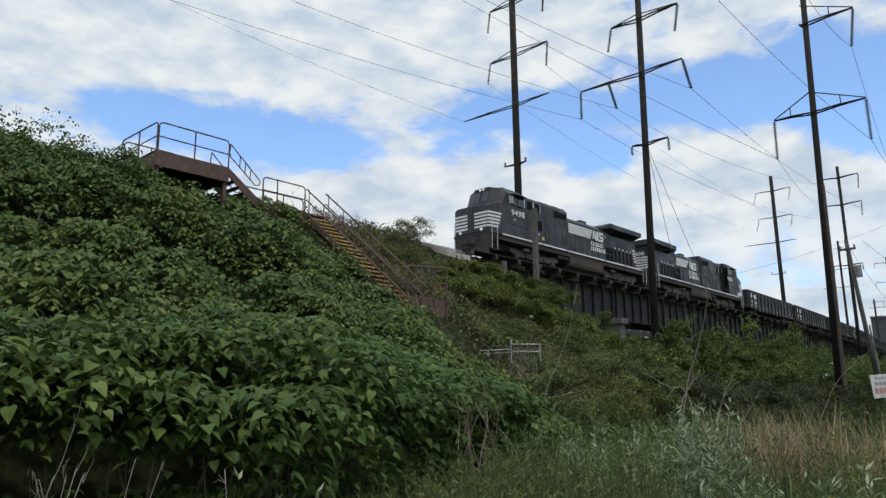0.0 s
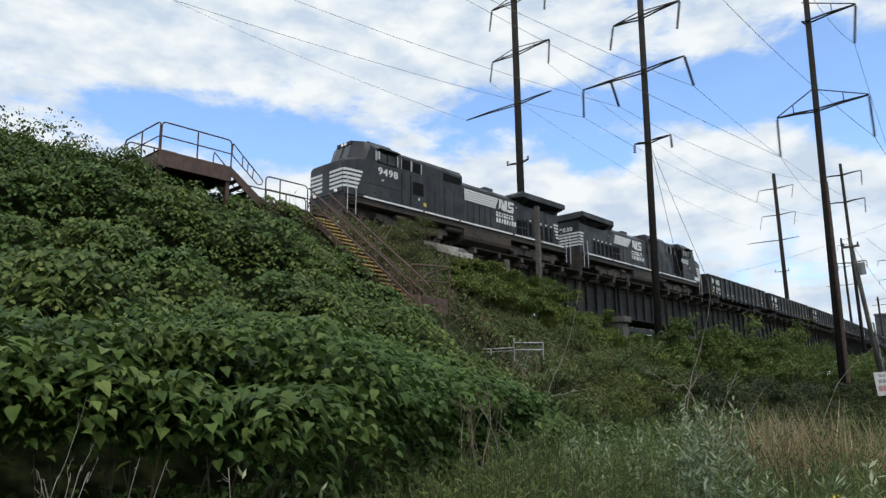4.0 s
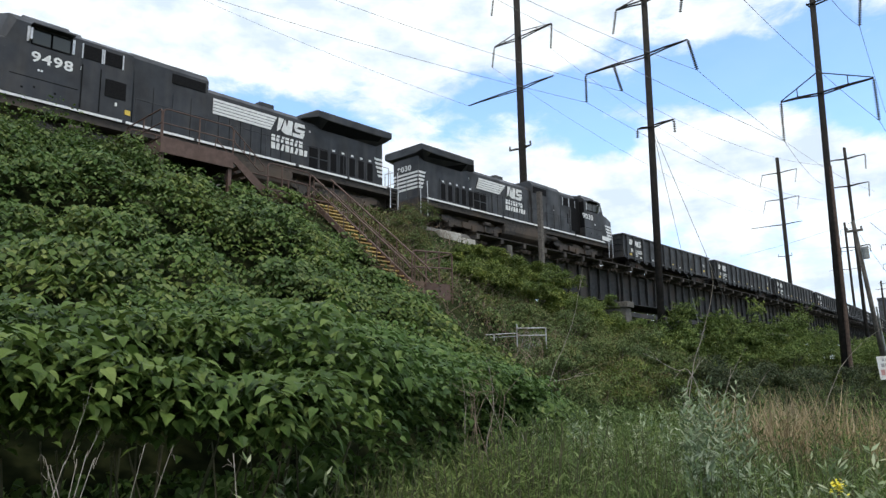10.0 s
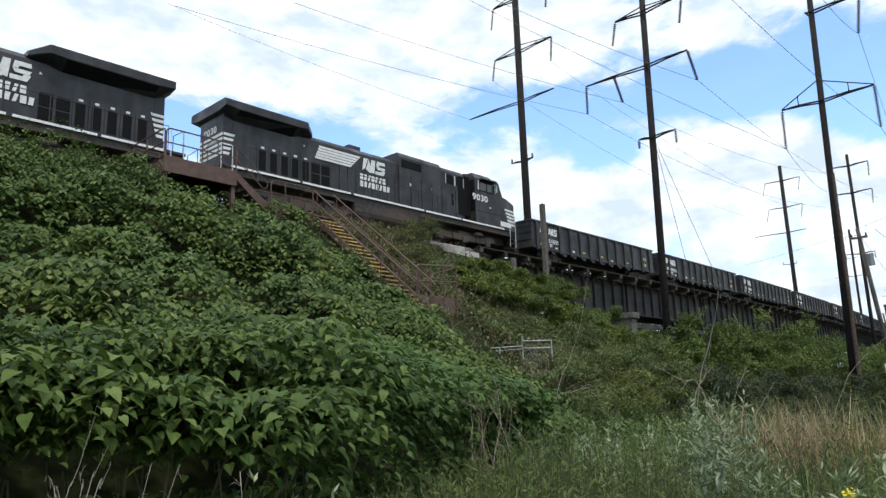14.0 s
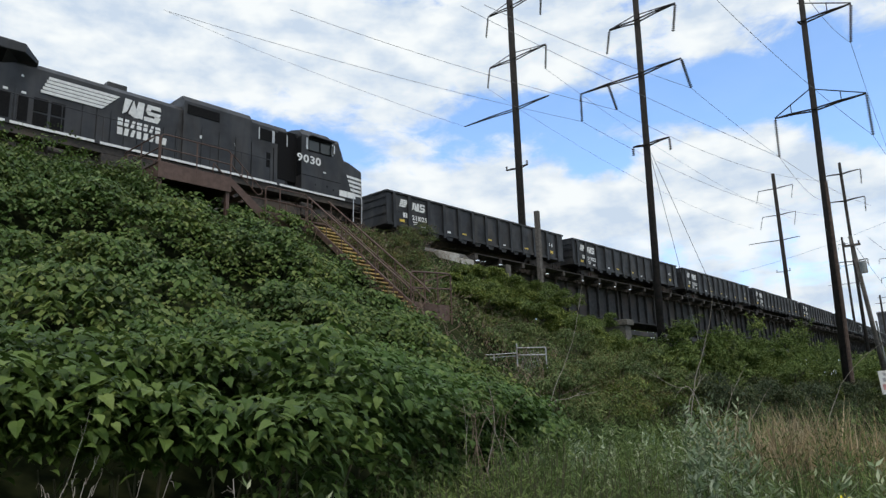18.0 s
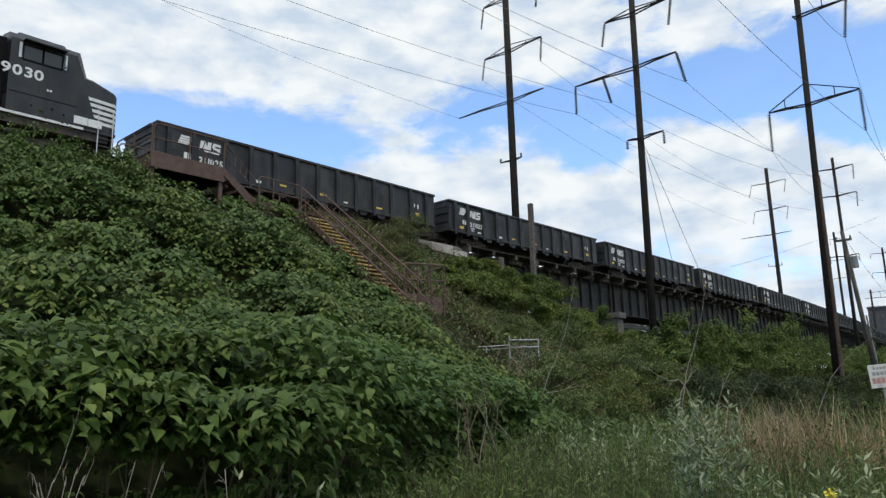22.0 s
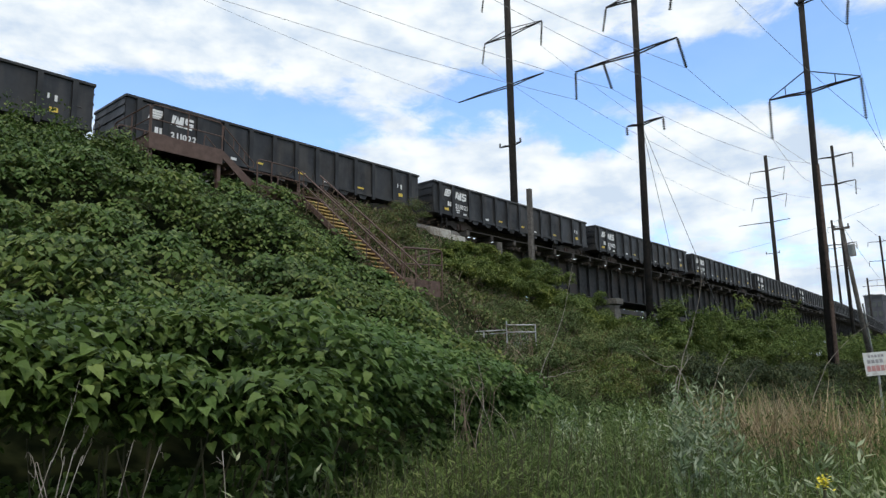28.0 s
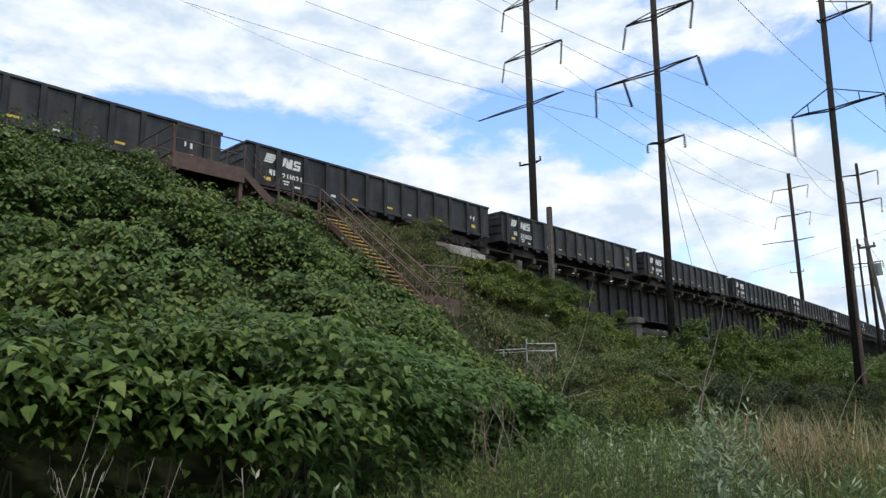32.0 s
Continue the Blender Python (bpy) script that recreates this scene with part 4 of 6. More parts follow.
def bridge_bent(zg):
    th = thing("bridge_bent", pose(0, 0, 0), "dark steel trestle bent with braced battered legs", "bridge pier", "bridge bents")
    for s in (-1, 1):
        part("leg", Acc().tube((0, s * 1.2, 7.3), (0, s * 2.0, zg), 0.26, 0.26, 4), M_GIRDER, th)
        part("footing", Acc().box(-0.6, 0.6, s * 2.0 - 0.6, s * 2.0 + 0.6, zg - 0.8, zg + 0.25), M_CONC_DARK, th, bevel=0.04)
    part("cap", Acc().box(-0.35, 0.35, -1.6, 1.6, 7.28, 7.68), M_GIRDER, th)
    zm = (7.3 + zg) / 2
    part("brace", Acc().tube((0.02, -1.25, 7.1), (0.02, 1.95, zg + 0.4), 0.07, n=4), M_GIRDER, th)
    part("brace", Acc().tube((-0.14, 1.25, 7.1), (-0.14, -1.95, zg + 0.4), 0.07, n=4), M_GIRDER, th)
    part("strut", Acc().box(-0.1, 0.1, -1.6, 1.6, zm - 0.1, zm + 0.1), M_GIRDER, th)
    return th


def approach_span():
    """Short shallow beams between the bank and the first deep girder."""
    th = thing("approach_span", pose(31.1, TRACK_Y, 0), "short sooty steel approach span at the end of the bank", "bridge span")
    for s in (-1, 1):
        g = part("beam", Acc().box(0, 4.05, s * 1.2 - 0.02, s * 1.2 + 0.02, 9.2, 9.98), M_GIRDER, th)
        for z in (9.17, 9.97):
            part("flange", Acc().box(0, 4.05, s * 1.2 - 0.18, s * 1.2 + 0.18, z, z + 0.04), M_GIRDER, g)
    part("end_block", Acc().box(-0.6, 0.3, -2.2, 2.2, 8.4, 9.16), M_CONC_DARK, th, bevel=0.04)


def bridge():
    approach_span()
    span = bridge_span()
    s = 35.2
    first = True
    while s < 290:
        p, q = line_frame(s)[0], line_frame(s + SPAN)[0]
        a = math.degrees(math.atan2(q.y - p.y, q.x - p.x))
        m = pose(p.x, p.y, 0, 0, 0, a)
        if first:
            span.matrix_basis = m
        else:
            copy_thing(span, m)
        first = False
        s += SPAN
        pp, aa = line_frame(s)
        if s < 290:
            b = bridge_bent(ground(pp.x, pp.y))
            b.matrix_basis = pose(pp.x, pp.y, 0, 0, 0, aa)
        if s > 36 and s + SPAN < 290:
            q = line_frame(s + SPAN)[0]
            brace = Acc().box(0.3, SPAN - 0.3, -1.32, -1.12, 6.75, 7.1).box(0.3, SPAN - 0.3, 1.12, 1.32, 6.75, 7.1)
            for k in range(4):
                brace.tube((0.4 + k * 3.4, -1.2, 7.0), (0.4 + (k + 1) * 3.3, 1.2, 7.0), 0.05, n=4)
            tagged(part("bottom_strut", brace, M_GIRDER, at=pose(pp.x, pp.y, 0, 0, 0, math.degrees(math.atan2(q.y - pp.y, q.x - pp.x)))), "black lower strut between the trestle bents", "bridge strut", "bridge struts")
    # the abutment's wall, with its pale kerb blocks
    ab = thing("abutment", pose(34.6, TRACK_Y, 0), "pale weathered concrete bridge abutment and kerb", "abutment", kind="structure")
    part("wall", Acc().box(-0.6, 0.55, -3.0, 3.0, 2.0, 7.66), M_CONC_DARK, ab, bevel=0.05)
    part("backwall", Acc().box(-0.6, -0.1, -2.5, 2.5, 7.66, 9.98), M_CONC_DARK, ab, bevel=0.05)
    for x0, x1, z0, z1 in ((-6.7, -5.0, 9.4, 9.98), (-4.9, -3.8, 9.2, 9.78)):
        part("kerb_block", Acc().box(x0, x1, -2.75, -2.3, z0 - 0.6, z1), M_CONC, ab, bevel=0.05)

    pier = thing("bridge_pier", pose(48.4, TRACK_Y, 0), "weathered concrete pier under the first deep girders", "bridge pier")
    part("pier_wall", Acc().box(-0.4, 0.4, -2.3, 2.6, 0.5, 7.2), M_CONC_DARK, pier, bevel=0.05)
    part("pier_cap", Acc().box(-0.5, 0.5, -2.5, 2.8, 7.2, 7.64), M_CONC_DARK, pier, bevel=0.05)


rails()
bridge()

# ---- steel stairs and platform on the bank ----
M_TREAD = mat("yellow_brown_worn_tread", (0.34, 0.24, 0.08), (0.5, 0.36, 0.13), 9, 0.75, bump=0.3, stain=(0.2, 0.12, 0.05), stain_scale=2.0, vary=0.2)


def rail_panel(parent, pts, zs, r=0.028, mid=0.5, posts=None, name="guard_rail"):
    """A bent tube guard rail over points (x, y), with its foot heights zs: top rail with rounded ends, mid rail and posts."""
    P = [Vector((x, y, z)) for (x, y), z in zip(pts, zs)]
    H = Vector((0, 0, 1.05))
    d0, d1 = (P[1] - P[0]).normalized(), (P[-1] - P[-2]).normalized()
    top = [P[0], P[0] + H * 0.88, P[0] + H * 0.97 + d0 * 0.06, P[0] + H + d0 * 0.16]
    top += [p + H for p in P[1:-1]]
    top += [P[-1] + H - d1 * 0.16, P[-1] + H * 0.97 - d1 * 0.06, P[-1] + H * 0.88, P[-1]]
    g = part(name, Acc().path(top, r, 6), M_RUST, parent)
    part("mid_rail", Acc().path([p + H * mid for p in P], r * 0.85, 6), M_RUST, g)
    for p in (posts or []):
        a = P[0].lerp(P[-1], p)
        part("rail_post", Acc().tube(a - Vector((0, 0, 0.25)), a + H, r, n=6), M_RUST, g)
    return g


def stair_platform():
    th = thing("stair_platform", pose(12.6, 24.9, 9), "rust-brown steel access platform with stairs and tube guard rails", "platform")
    inv = th.matrix_basis.inverted()
    zp, zl = 10.42, 9.34
    part("deck", Acc().box(11.2, 14.05, 23.6, 26.4, zp - 0.06, zp), M_RUST, th)
    for a in ((11.2, 14.05, 23.58, 23.64), (11.2, 14.05, 26.36, 26.42)):
        part("fascia_beam", Acc().box(*a, zp - 0.56, zp + 0.02), M_RUST, th, bevel=0.01)
    for x in (11.2, 14.0):
        part("fascia_beam", Acc().box(x, x + 0.05, 23.64, 26.36, zp - 0.56, zp + 0.018), M_RUST, th, bevel=0.01)
    for x in (11.9, 12.6, 13.3):
        part("joist", Acc().box(x - 0.04, x + 0.04, 23.66, 26.34, zp - 0.3, zp - 0.07), M_RUST, th)
    for x in (11.3, 13.95):
        for y in (23.72, 26.2):
            part("leg", Acc().box(x - 0.07, x + 0.07, y - 0.07, y + 0.07, ground(x, y) - 0.3, zp - 0.4), M_RUST, th)
    rail_panel(th, [(11.22, 26.4), (11.22, 23.62)], [zp] * 2, posts=[0.5])
    rail_panel(th, [(11.26, 23.6), (14.02, 23.6)], [zp] * 2, posts=[0.5])
    rail_panel(th, [(11.3, 26.4), (13.4, 26.4)], [zp] * 2, posts=[0.5])
    # short flight along the track
    n = 6
    for k in range(n):
        x, z = 14.1 + (k + 0.5) * 1.4 / n, zp - (k + 1) * (zp - zl) / n
        part("tread", Acc().box(x - 0.13, x + 0.13, 23.68, 24.9, z - 0.03, z), M_RUST, th)
    for y in (23.62, 24.94):
        part("stringer", Acc().prism([(14.05, zp), (14.05, zp - 0.3), (15.35, zl - 0.28), (15.55, zl - 0.28), (15.55, zl + 0.02)], y - 0.03, y + 0.03, "y"), M_RUST, th)
    for y in (23.6, 24.96):
        g = part("guard_rail", Acc().path([(14.08, y, zp + 0.95), (15.3, y, zl + 0.98), (15.42, y, zl + 0.86), (15.38, y, zl + 0.7), (15.2, y, zl + 0.66), (14.1, y, zp + 0.45), (14.04, y, zp + 0.6), (14.08, y, zp + 0.95)], 0.022, 6), M_RUST, th)
        for f in (0.35, 0.55, 0.75):
            a, b = Vector((14.08, y, zp + 0.95)).lerp(Vector((15.3, y, zl + 0.98)), f), Vector((14.1, y, zp + 0.45)).lerp(Vector((15.25, y, zl + 0.66)), f)
            part("rail_post", Acc().tube(a, b, 0.02, n=6), M_RUST, g)
    # middle landing
    part("landing", Acc().box(15.5, 18.7, 23.5, 25.1, zl - 0.06, zl), M_RUST, th)
    part("fascia_beam", Acc().box(15.5, 17.55, 23.47, 23.53, zl - 0.48, zl + 0.04), M_RUST, th, bevel=0.01)
    part("fascia_beam", Acc().box(15.5, 18.7, 25.07, 25.13, zl - 0.36, zl + 0.02), M_RUST, th, bevel=0.01)
    for x, y in ((15.6, 25.0), (18.6, 25.0), (15.6, 23.6), (17.5, 23.6)):
        part("leg", Acc().box(x - 0.06, x + 0.06, y - 0.06, y + 0.06, ground(x, y) - 0.3, zl - 0.06), M_RUST, th)
    rail_panel(th, [(15.5, 23.5), (17.5, 23.5)], [zl] * 2, posts=[0.33])
    rail_panel(th, [(15.6, 25.1), (18.6, 25.1)], [zl] * 2, posts=[0.33, 0.66])
    # long flight down the bank towards the meadow
    y0, y1, z1 = 23.45, 18.15, 5.0
    n = 21
    for k in range(n):
        y, z = y0 - (k + 0.5) * (y0 - y1) / n, zl - 0.05 - (k + 1) * (zl - z1) / n
        part("tread", Acc().box(17.62, 18.58, y - 0.13, y + 0.13, z - 0.05, z), M_TREAD, th, "worn yellow stair tread")
    for x in (17.6, 18.6):
        part("stringer", Acc().prism([(y0 + 0.05, zl), (y0 + 0.05, zl - 0.26), (y1, z1 - 0.26), (y1, z1 + 0.06)], x - 0.025, x + 0.025, "x"), M_RUST, th)
        for h, r in ((1.0, 0.032), (0.55, 0.024)):
            part("hand_rail", Acc().path([(x, y0 + 0.1, zl + h), (x, y1 - 0.1, z1 + h), (x, y1 - 0.35, z1 + h - 0.25)], r, 6), M_RUST, th)
        for k in range(6):
            f = (k + 0.1) / 5.6
            y, z = y0 + (y1 - y0) * f, zl + (z1 - zl) * f
            part("rail_post", Acc().tube((x, y, z - 0.1), (x, y, z + 1.0), 0.022, n=6), M_RUST, th)
    # foot landing with its frame
    part("side_panel", Acc().box(19.0, 20.9, 18.98, 19.02, 5.0, 5.6), M_RUST, th, "brown steel side panel")
    rail_panel(th, [(18.78, 18.94), (20.96, 18.94)], [5.65, 5.8], r=0.036, mid=0.42, posts=[0.33, 0.66])
    for x in (18.78, 20.96):
        part("rail_post", Acc().tube((x, 18.94, 4.6), (x, 18.94, 5.8), 0.03, n=6), M_RUST, th)
    part("brace", Acc().tube((19.5, 18.94, 6.4), (20.9, 18.94, 6.8), 0.022, n=6), M_RUST, th)
    for o in list(th.children):
        o.matrix_parent_inverse = inv


stair_platform()

# ---- poles and wires ----
M_GLAZE = mat("dark_glazed_insulator", (0.02, 0.016, 0.014), (0.05, 0.04, 0.035), 12, 0.3)
M_WOOD = mat("grey_weathered_wood", (0.07, 0.062, 0.055), (0.135, 0.12, 0.105), 8, 0.9, bump=0.4, stain=(0.05, 0.043, 0.037))
M_WOOD_BROWN = mat("brown_pole_wood", (0.05, 0.032, 0.024), (0.1, 0.066, 0.05), 8, 0.9, bump=0.4, stain=(0.035, 0.025, 0.02))
M_WIRE = mat("dull_cable", (0.1, 0.1, 0.105), (0.17, 0.17, 0.17), 10, 0.6)
M_GALV = mat("galvanised_steel", (0.28, 0.29, 0.29), (0.44, 0.45, 0.45), 12, 0.55, metal=0.4, stain=(0.17, 0.14, 0.11), stain_scale=2.5)


def insulator(acc, top, bot, r=0.11):
    top, bot = Vector(top), Vector(bot)
    n = max(4, int((bot - top).length / 0.13))
    acc.tube(top, bot, 0.022, n=5)
    for k in range(n):
        a = top.lerp(bot, (k + 0.6) / (n + 0.4))
        b = top.lerp(bot, (k + 0.85) / (n + 0.4))
        acc.tube(a, b, r * 0.6, r * 0.95, 8)


def power_pole(x, y, top, arms, r=0.3, lean=0.0, dip=0.0, name="power_pole", label="tall dark power pole with steel crossarms and insulator strings"):
    """arms: height, near end, far end (y), brace rise, strings [(y, dy, drop)], drop radius."""
    zg = ground(x, y) - 0.6
    th = thing(name, pose(x, y, 0), label, "power pole", "power poles")
    part("shaft", Acc().path([(0, dip * 0.5, zg), (lean * 0.5, 0, (zg + top) / 2), (lean, -dip * 0.5, top)], lambda f: r * (1.0 - 0.22 * f), 12), M_POLE, th, smooth=True)
    for z, ya, yb, rise, strings in arms:
        arm = Acc()
        for dx in (-0.12, 0.12):
            for e in (ya, yb):
                arm.path([(dx * 1.6, 0, z - 0.12), (dx * 0.9, (e - y) * 0.5, z - 0.02), (0, e - y, z)], 0.05, 4)
        ob = part("crossarm", arm, M_POLE, th)
        if rise:
            for e in (ya, yb):
                if abs(e - y) > 0.6:
                    part("brace", Acc().tube((0, 0, z + rise), (0, e - y, z + 0.04), 0.035, n=4), M_POLE, ob)
                    part("brace", Acc().tube((0, (e - y) * 0.55, z), (0, (e - y) * 0.55, z + rise * 0.45), 0.03, n=4), M_POLE, ob)
        for ys, dy, drop in strings:
            a = Acc()
            insulator(a, (0, ys - y, z - 0.03), (0, ys - y + dy, z - drop))
            part("insulator_string", a, M_GLAZE, ob)
    return th


power_pole(45.0, 32.95, 40.0, [(20.2, 32.1, 34.2, 0, [(32.15, 0, -0.35), (34.15, 0, -0.35)]), (25.2, 29.7, 38.4, 0.0, []), (29.5, 29.65, 35.4, 0.5, [(29.65, 0.2, 2.0), (35.4, 0.3, 1.7)]),
                               (34.2, 29.8, 35.3, 0.5, [(29.8, 0.2, 2.0), (35.3, 0.3, 1.8)])], 0.32)
power_pole(38.5, 18.9, 29.0, [(16.6, 17.4, 19.7, 0.0, [(17.4, 0, 0.8), (19.72, 0, 0.55)]), (21.1, 16.2, 23.0, 0, [(16.2, -0.4, 2.0), (23.0, 0.05, 1.85), (21.0, -0.45, 1.85)]),
                               (24.6, 16.2, 20.6, 0.3, [(16.2, 0.3, 1.7), (20.6, 0.3, 1.5)])], 0.225, lean=0.1, dip=0.5)
big = power_pole(42.0, 10.6, 28.0, [(17.25, 7.93, 12.6, 1.15, [(7.93, 0, 2.35), (12.6, 0.05, 2.3)]), (22.5, 7.96, 10.7, 1.15, [(7.96, 0.3, 2.2)])], 0.185, dip=0.7)
part("stub_pole", Acc().path([(-0.05, 0.06, ground(42, 10.6) - 0.6), (-0.05, -0.06, 7.0), (-0.05, -0.12, 13.0)], lambda f: 0.11 - 0.02 * f, 8), M_WOOD_BROWN, big, "brown wooden stub pole bound to the pole")
power_pole(115.0, 35.95, 35.6, [(20.3, 35.2, 37.3, 0, [(35.3, 0, -0.4), (37.2, 0, -0.4)]), (25.2, 33.3, 40.9, 0, []), (29.1, 33.4, 38.3, 0, [(33.4, 0.4, 2.0), (38.3, 0.5, 1.9)]), (33.3, 33.3, 38.4, 0, [(33.3, 0.4, 2.0), (38.4, 0.5, 1.8)])], 0.33)
power_pole(80.5, 18.6, 25.0, [(14.8, 17.4, 20.0, 0, [(17.4, 0, 0.7), (20.0, 0, 0.7)]), (21.05, 16.8, 20.3, 0, [(16.8, 0.1, 1.5), (20.3, 0.2, 1.5)]), (23.9, 16.8, 20.3, 0, [(16.8, 0.1, 1.5), (20.3, 0.2, 1.5)])], 0.18)
power_pole(185.0, 44.6, 37.6, [(36.0, 43.0, 45.6, 0, [(43.0, 0, 1.4), (45.6, 0, 1.4)]), (26.8, 41.8, 49.0, 0, []), (31.0, 42.2, 47.0, 0, [(42.2, 0, 1.8), (47.0, 0, 1.8)])], 0.3)
power_pole(150.0, 28.6, 26.6, [(17.75, 26.8, 32.4, 0, []), (22.2, 27.0, 30.7, 0, [(27.0, 0.1, 0.9), (30.7, 0.1, 0.9)]), (25.7, 26.9, 30.6, 0, [(26.9, 0.1, 0.9), (30.6, 0.1, 0.9)])], 0.22)
power_pole(230.0, 48.2, 28.6, [(27.9, 43.4, 48.8, 0, [(45.9, 0, 1.6)]), (24.0, 46.6, 49.8, 0, [])], 0.3)
power_pole(230.0, 43.6, 28.4, [(22.0, 42.0, 45.2, 0, [(42.2, 0, 1.2), (45.0, 0, 1.2)])], 0.3)


def utility_pole():
    th = thing("utility_pole", pose(50.8, 11.0, 0), "leaning grey wooden utility pole with a transformer can", "utility pole")
    zg = ground(50.8, 11) - 0.5
    top = Vector((-3.3, 0, 10.9))
    part("shaft", Acc().tube((1.3, 0, zg), top, 0.16, 0.11, 10), M_WOOD, th, smooth=True)
    part("transformer", Acc().tube((-2.75, -0.34, 8.7), (-2.92, -0.34, 9.4), 0.2, n=12), M_GALV, th)
    part("crossarm", Acc().box(-3.3, -3.15, -0.45, 0.45, 10.3, 10.42), M_WOOD, th)
    for y in (-0.38, 0.38):
        part("insulator", Acc().tube((-3.22, y, 10.42), (-3.22, y, 10.6), 0.05, n=8), M_GLAZE, th)
    part("conduit", Acc().tube((1.1, -0.2, zg), (-1.2, -0.2, 6.0), 0.05, n=6), M_GALV, th)


utility_pole()


def wire(a, b, sag, r=0.012, label="thin overhead power line wire", name="power_line"):
    a, b = Vector(a), Vector(b)
    pts = [a.lerp(b, f) - Vector((0, 0, 4 * sag * f * (1 - f))) for f in [k / 14 for k in range(15)]]
    tagged(part(name, Acc().path(pts, r, 5), M_WIRE), label, "cable", "overhead wires")


wire((38.5, 23.05, 19.25), (17.0, 35.5, 23.5), 0.3)
wire((38.5, 20.55, 19.25), (22.4, 31.9, 24.3), 0.3)
wire((38.5, 15.8, 19.1), (27.0, 21.4, 22.0), 0.2)
wire((42.0, 12.65, 14.95), (26.2, 22.3, 22.0), 0.2)
wire((42.0, 7.93, 14.9), (31.5, 11.3, 19.8), 0.3)
wire((42.0, 8.26, 20.3), (32.8, 7.9, 19.1), 0.3)
wire((42.0, 12.65, 14.95), (84.8, 21.8, 22.6), 0.6)
wire((42.0, 7.93, 14.9), (86.7, 13.2, 22.2), 0.6)
wire((42.0, 8.26, 20.3), (86.2, 14.5, 23.2), 0.8)
wire((38.5, 15.8, 19.1), (80.5, 16.4, 20.0), 1.0)
wire((38.5, 23.05, 19.25), (80.5, 21.2, 20.0), 1.2)
wire((38.5, 20.55, 19.25), (80.5, 19.8, 23.4), 1.2)
wire((26.0, 55.4, 35.7), (45.0, 38.3, 25.15), 0.4)
wire((45.0, 29.85, 27.5), (115.0, 33.2, 27.6), 1.5)
wire((45.0, 35.7, 27.8), (115.0, 39.8, 27.6), 1.5)
wire((74.0, 27.6, 14.2), (77.1, 14.4, 17.5), 0.3)
wire((47.5, 11.0, 10.7), (117.6, 21.3, 12.8), 0.6)
wire((47.5, 10.1, 10.7), (117.0, 19.6, 19.6), 0.6)
for (x0, y0), (x1, y1) in (((38.5, 18.75), (52.0, 22.0)), ((38.5, 18.75), (58.0, 20.5))):
    zb = ground(x1, y1)
    g = thing("guy_wire", pose(x1, y1, zb), "steel guy wire with a pale guard at its foot", "guy wire", "guy wires")
    top, foot = Vector((x0 - x1, y0 - y1, 16.4 - zb)), Vector((0, 0, 0))
    part("strand", Acc().tube(top, foot, 0.015, n=4), M_WIRE, g)
    part("guard", Acc().tube(foot, foot.lerp(top, 0.42), 0.04, n=6), M_GALV, g, "pale plastic guy guard")

# ---- fence, posts, sign, far building ----
def chain_fence():
    th = thing("pipe_fence", pose(20.5, 17.6, 2.68, 0, 0, -53.3), "broken galvanised pipe fence among dead shrubs", "fence")
    for x, z in ((0, 0.92), (0.8, 0.9), (1.64, 1.25), (2.68, 1.1)):
        part("post", Acc().tube((x, 0, -0.5), (x, 0, z), 0.024, n=8), M_GALV, th)
    part("top_rail", Acc().tube((-0.5, 0, 0.86), (1.64, 0, 0.92), 0.018, n=8), M_GALV, th)
    part("top_rail", Acc().tube((0.2, 0.05, 0.76), (1.64, 0.05, 0.82), 0.015, n=8), M_GALV, th)
    for z in (1.1, 0.84):
        part("top_rail", Acc().tube((1.64, 0, z), (2.68, 0, z - 0.02), 0.022, n=8), M_GALV, th)
    mesh = Acc()
    for k in range(8):
        x = 1.64 + k * 0.1
        mesh.tube((x, 0.01, 0.0), (x + 0.3, 0.01, 0.98), 0.0035, n=3, caps=False).tube((x + 0.3, -0.01, 0.0), (x, -0.01, 0.98), 0.0035, n=3, caps=False)
    part("wire_mesh", mesh, M_GALV, th)


chain_fence()
zp = ground(34.6, 24.2)
tagged(part("timber_post", Acc().box(34.42, 34.68, 24.07, 24.33, zp - 0.4, 12.9), M_WOOD, bevel=0.02), "weathered grey timber post beside the bridge", "post")
th = thing("marker_post", pose(28.4, 31.6, 9.9), "thin grey trackside marker post", "post")
part("staff", Acc().tube((0, 0, -0.3), (0, 0, 1.75), 0.04, n=8), M_GALV, th)
part("head", Acc().box(-0.05, 0.05, -0.06, 0.06, 1.7, 1.95), M_GALV, th)
th = thing("bank_railing", pose(31.2, 31.4, 9.9), "thin steel railing at the end of the bridge", "railing")
for x in (0, 1.3, 2.6):
    part("post", Acc().tube((x, 0, -0.3), (x, 0, 1.1), 0.03, n=6), M_GALV, th)
for z in (0.55, 1.1):
    part("rail", Acc().tube((0, 0, z), (2.6, 0, z), 0.025, n=6), M_GALV, th)


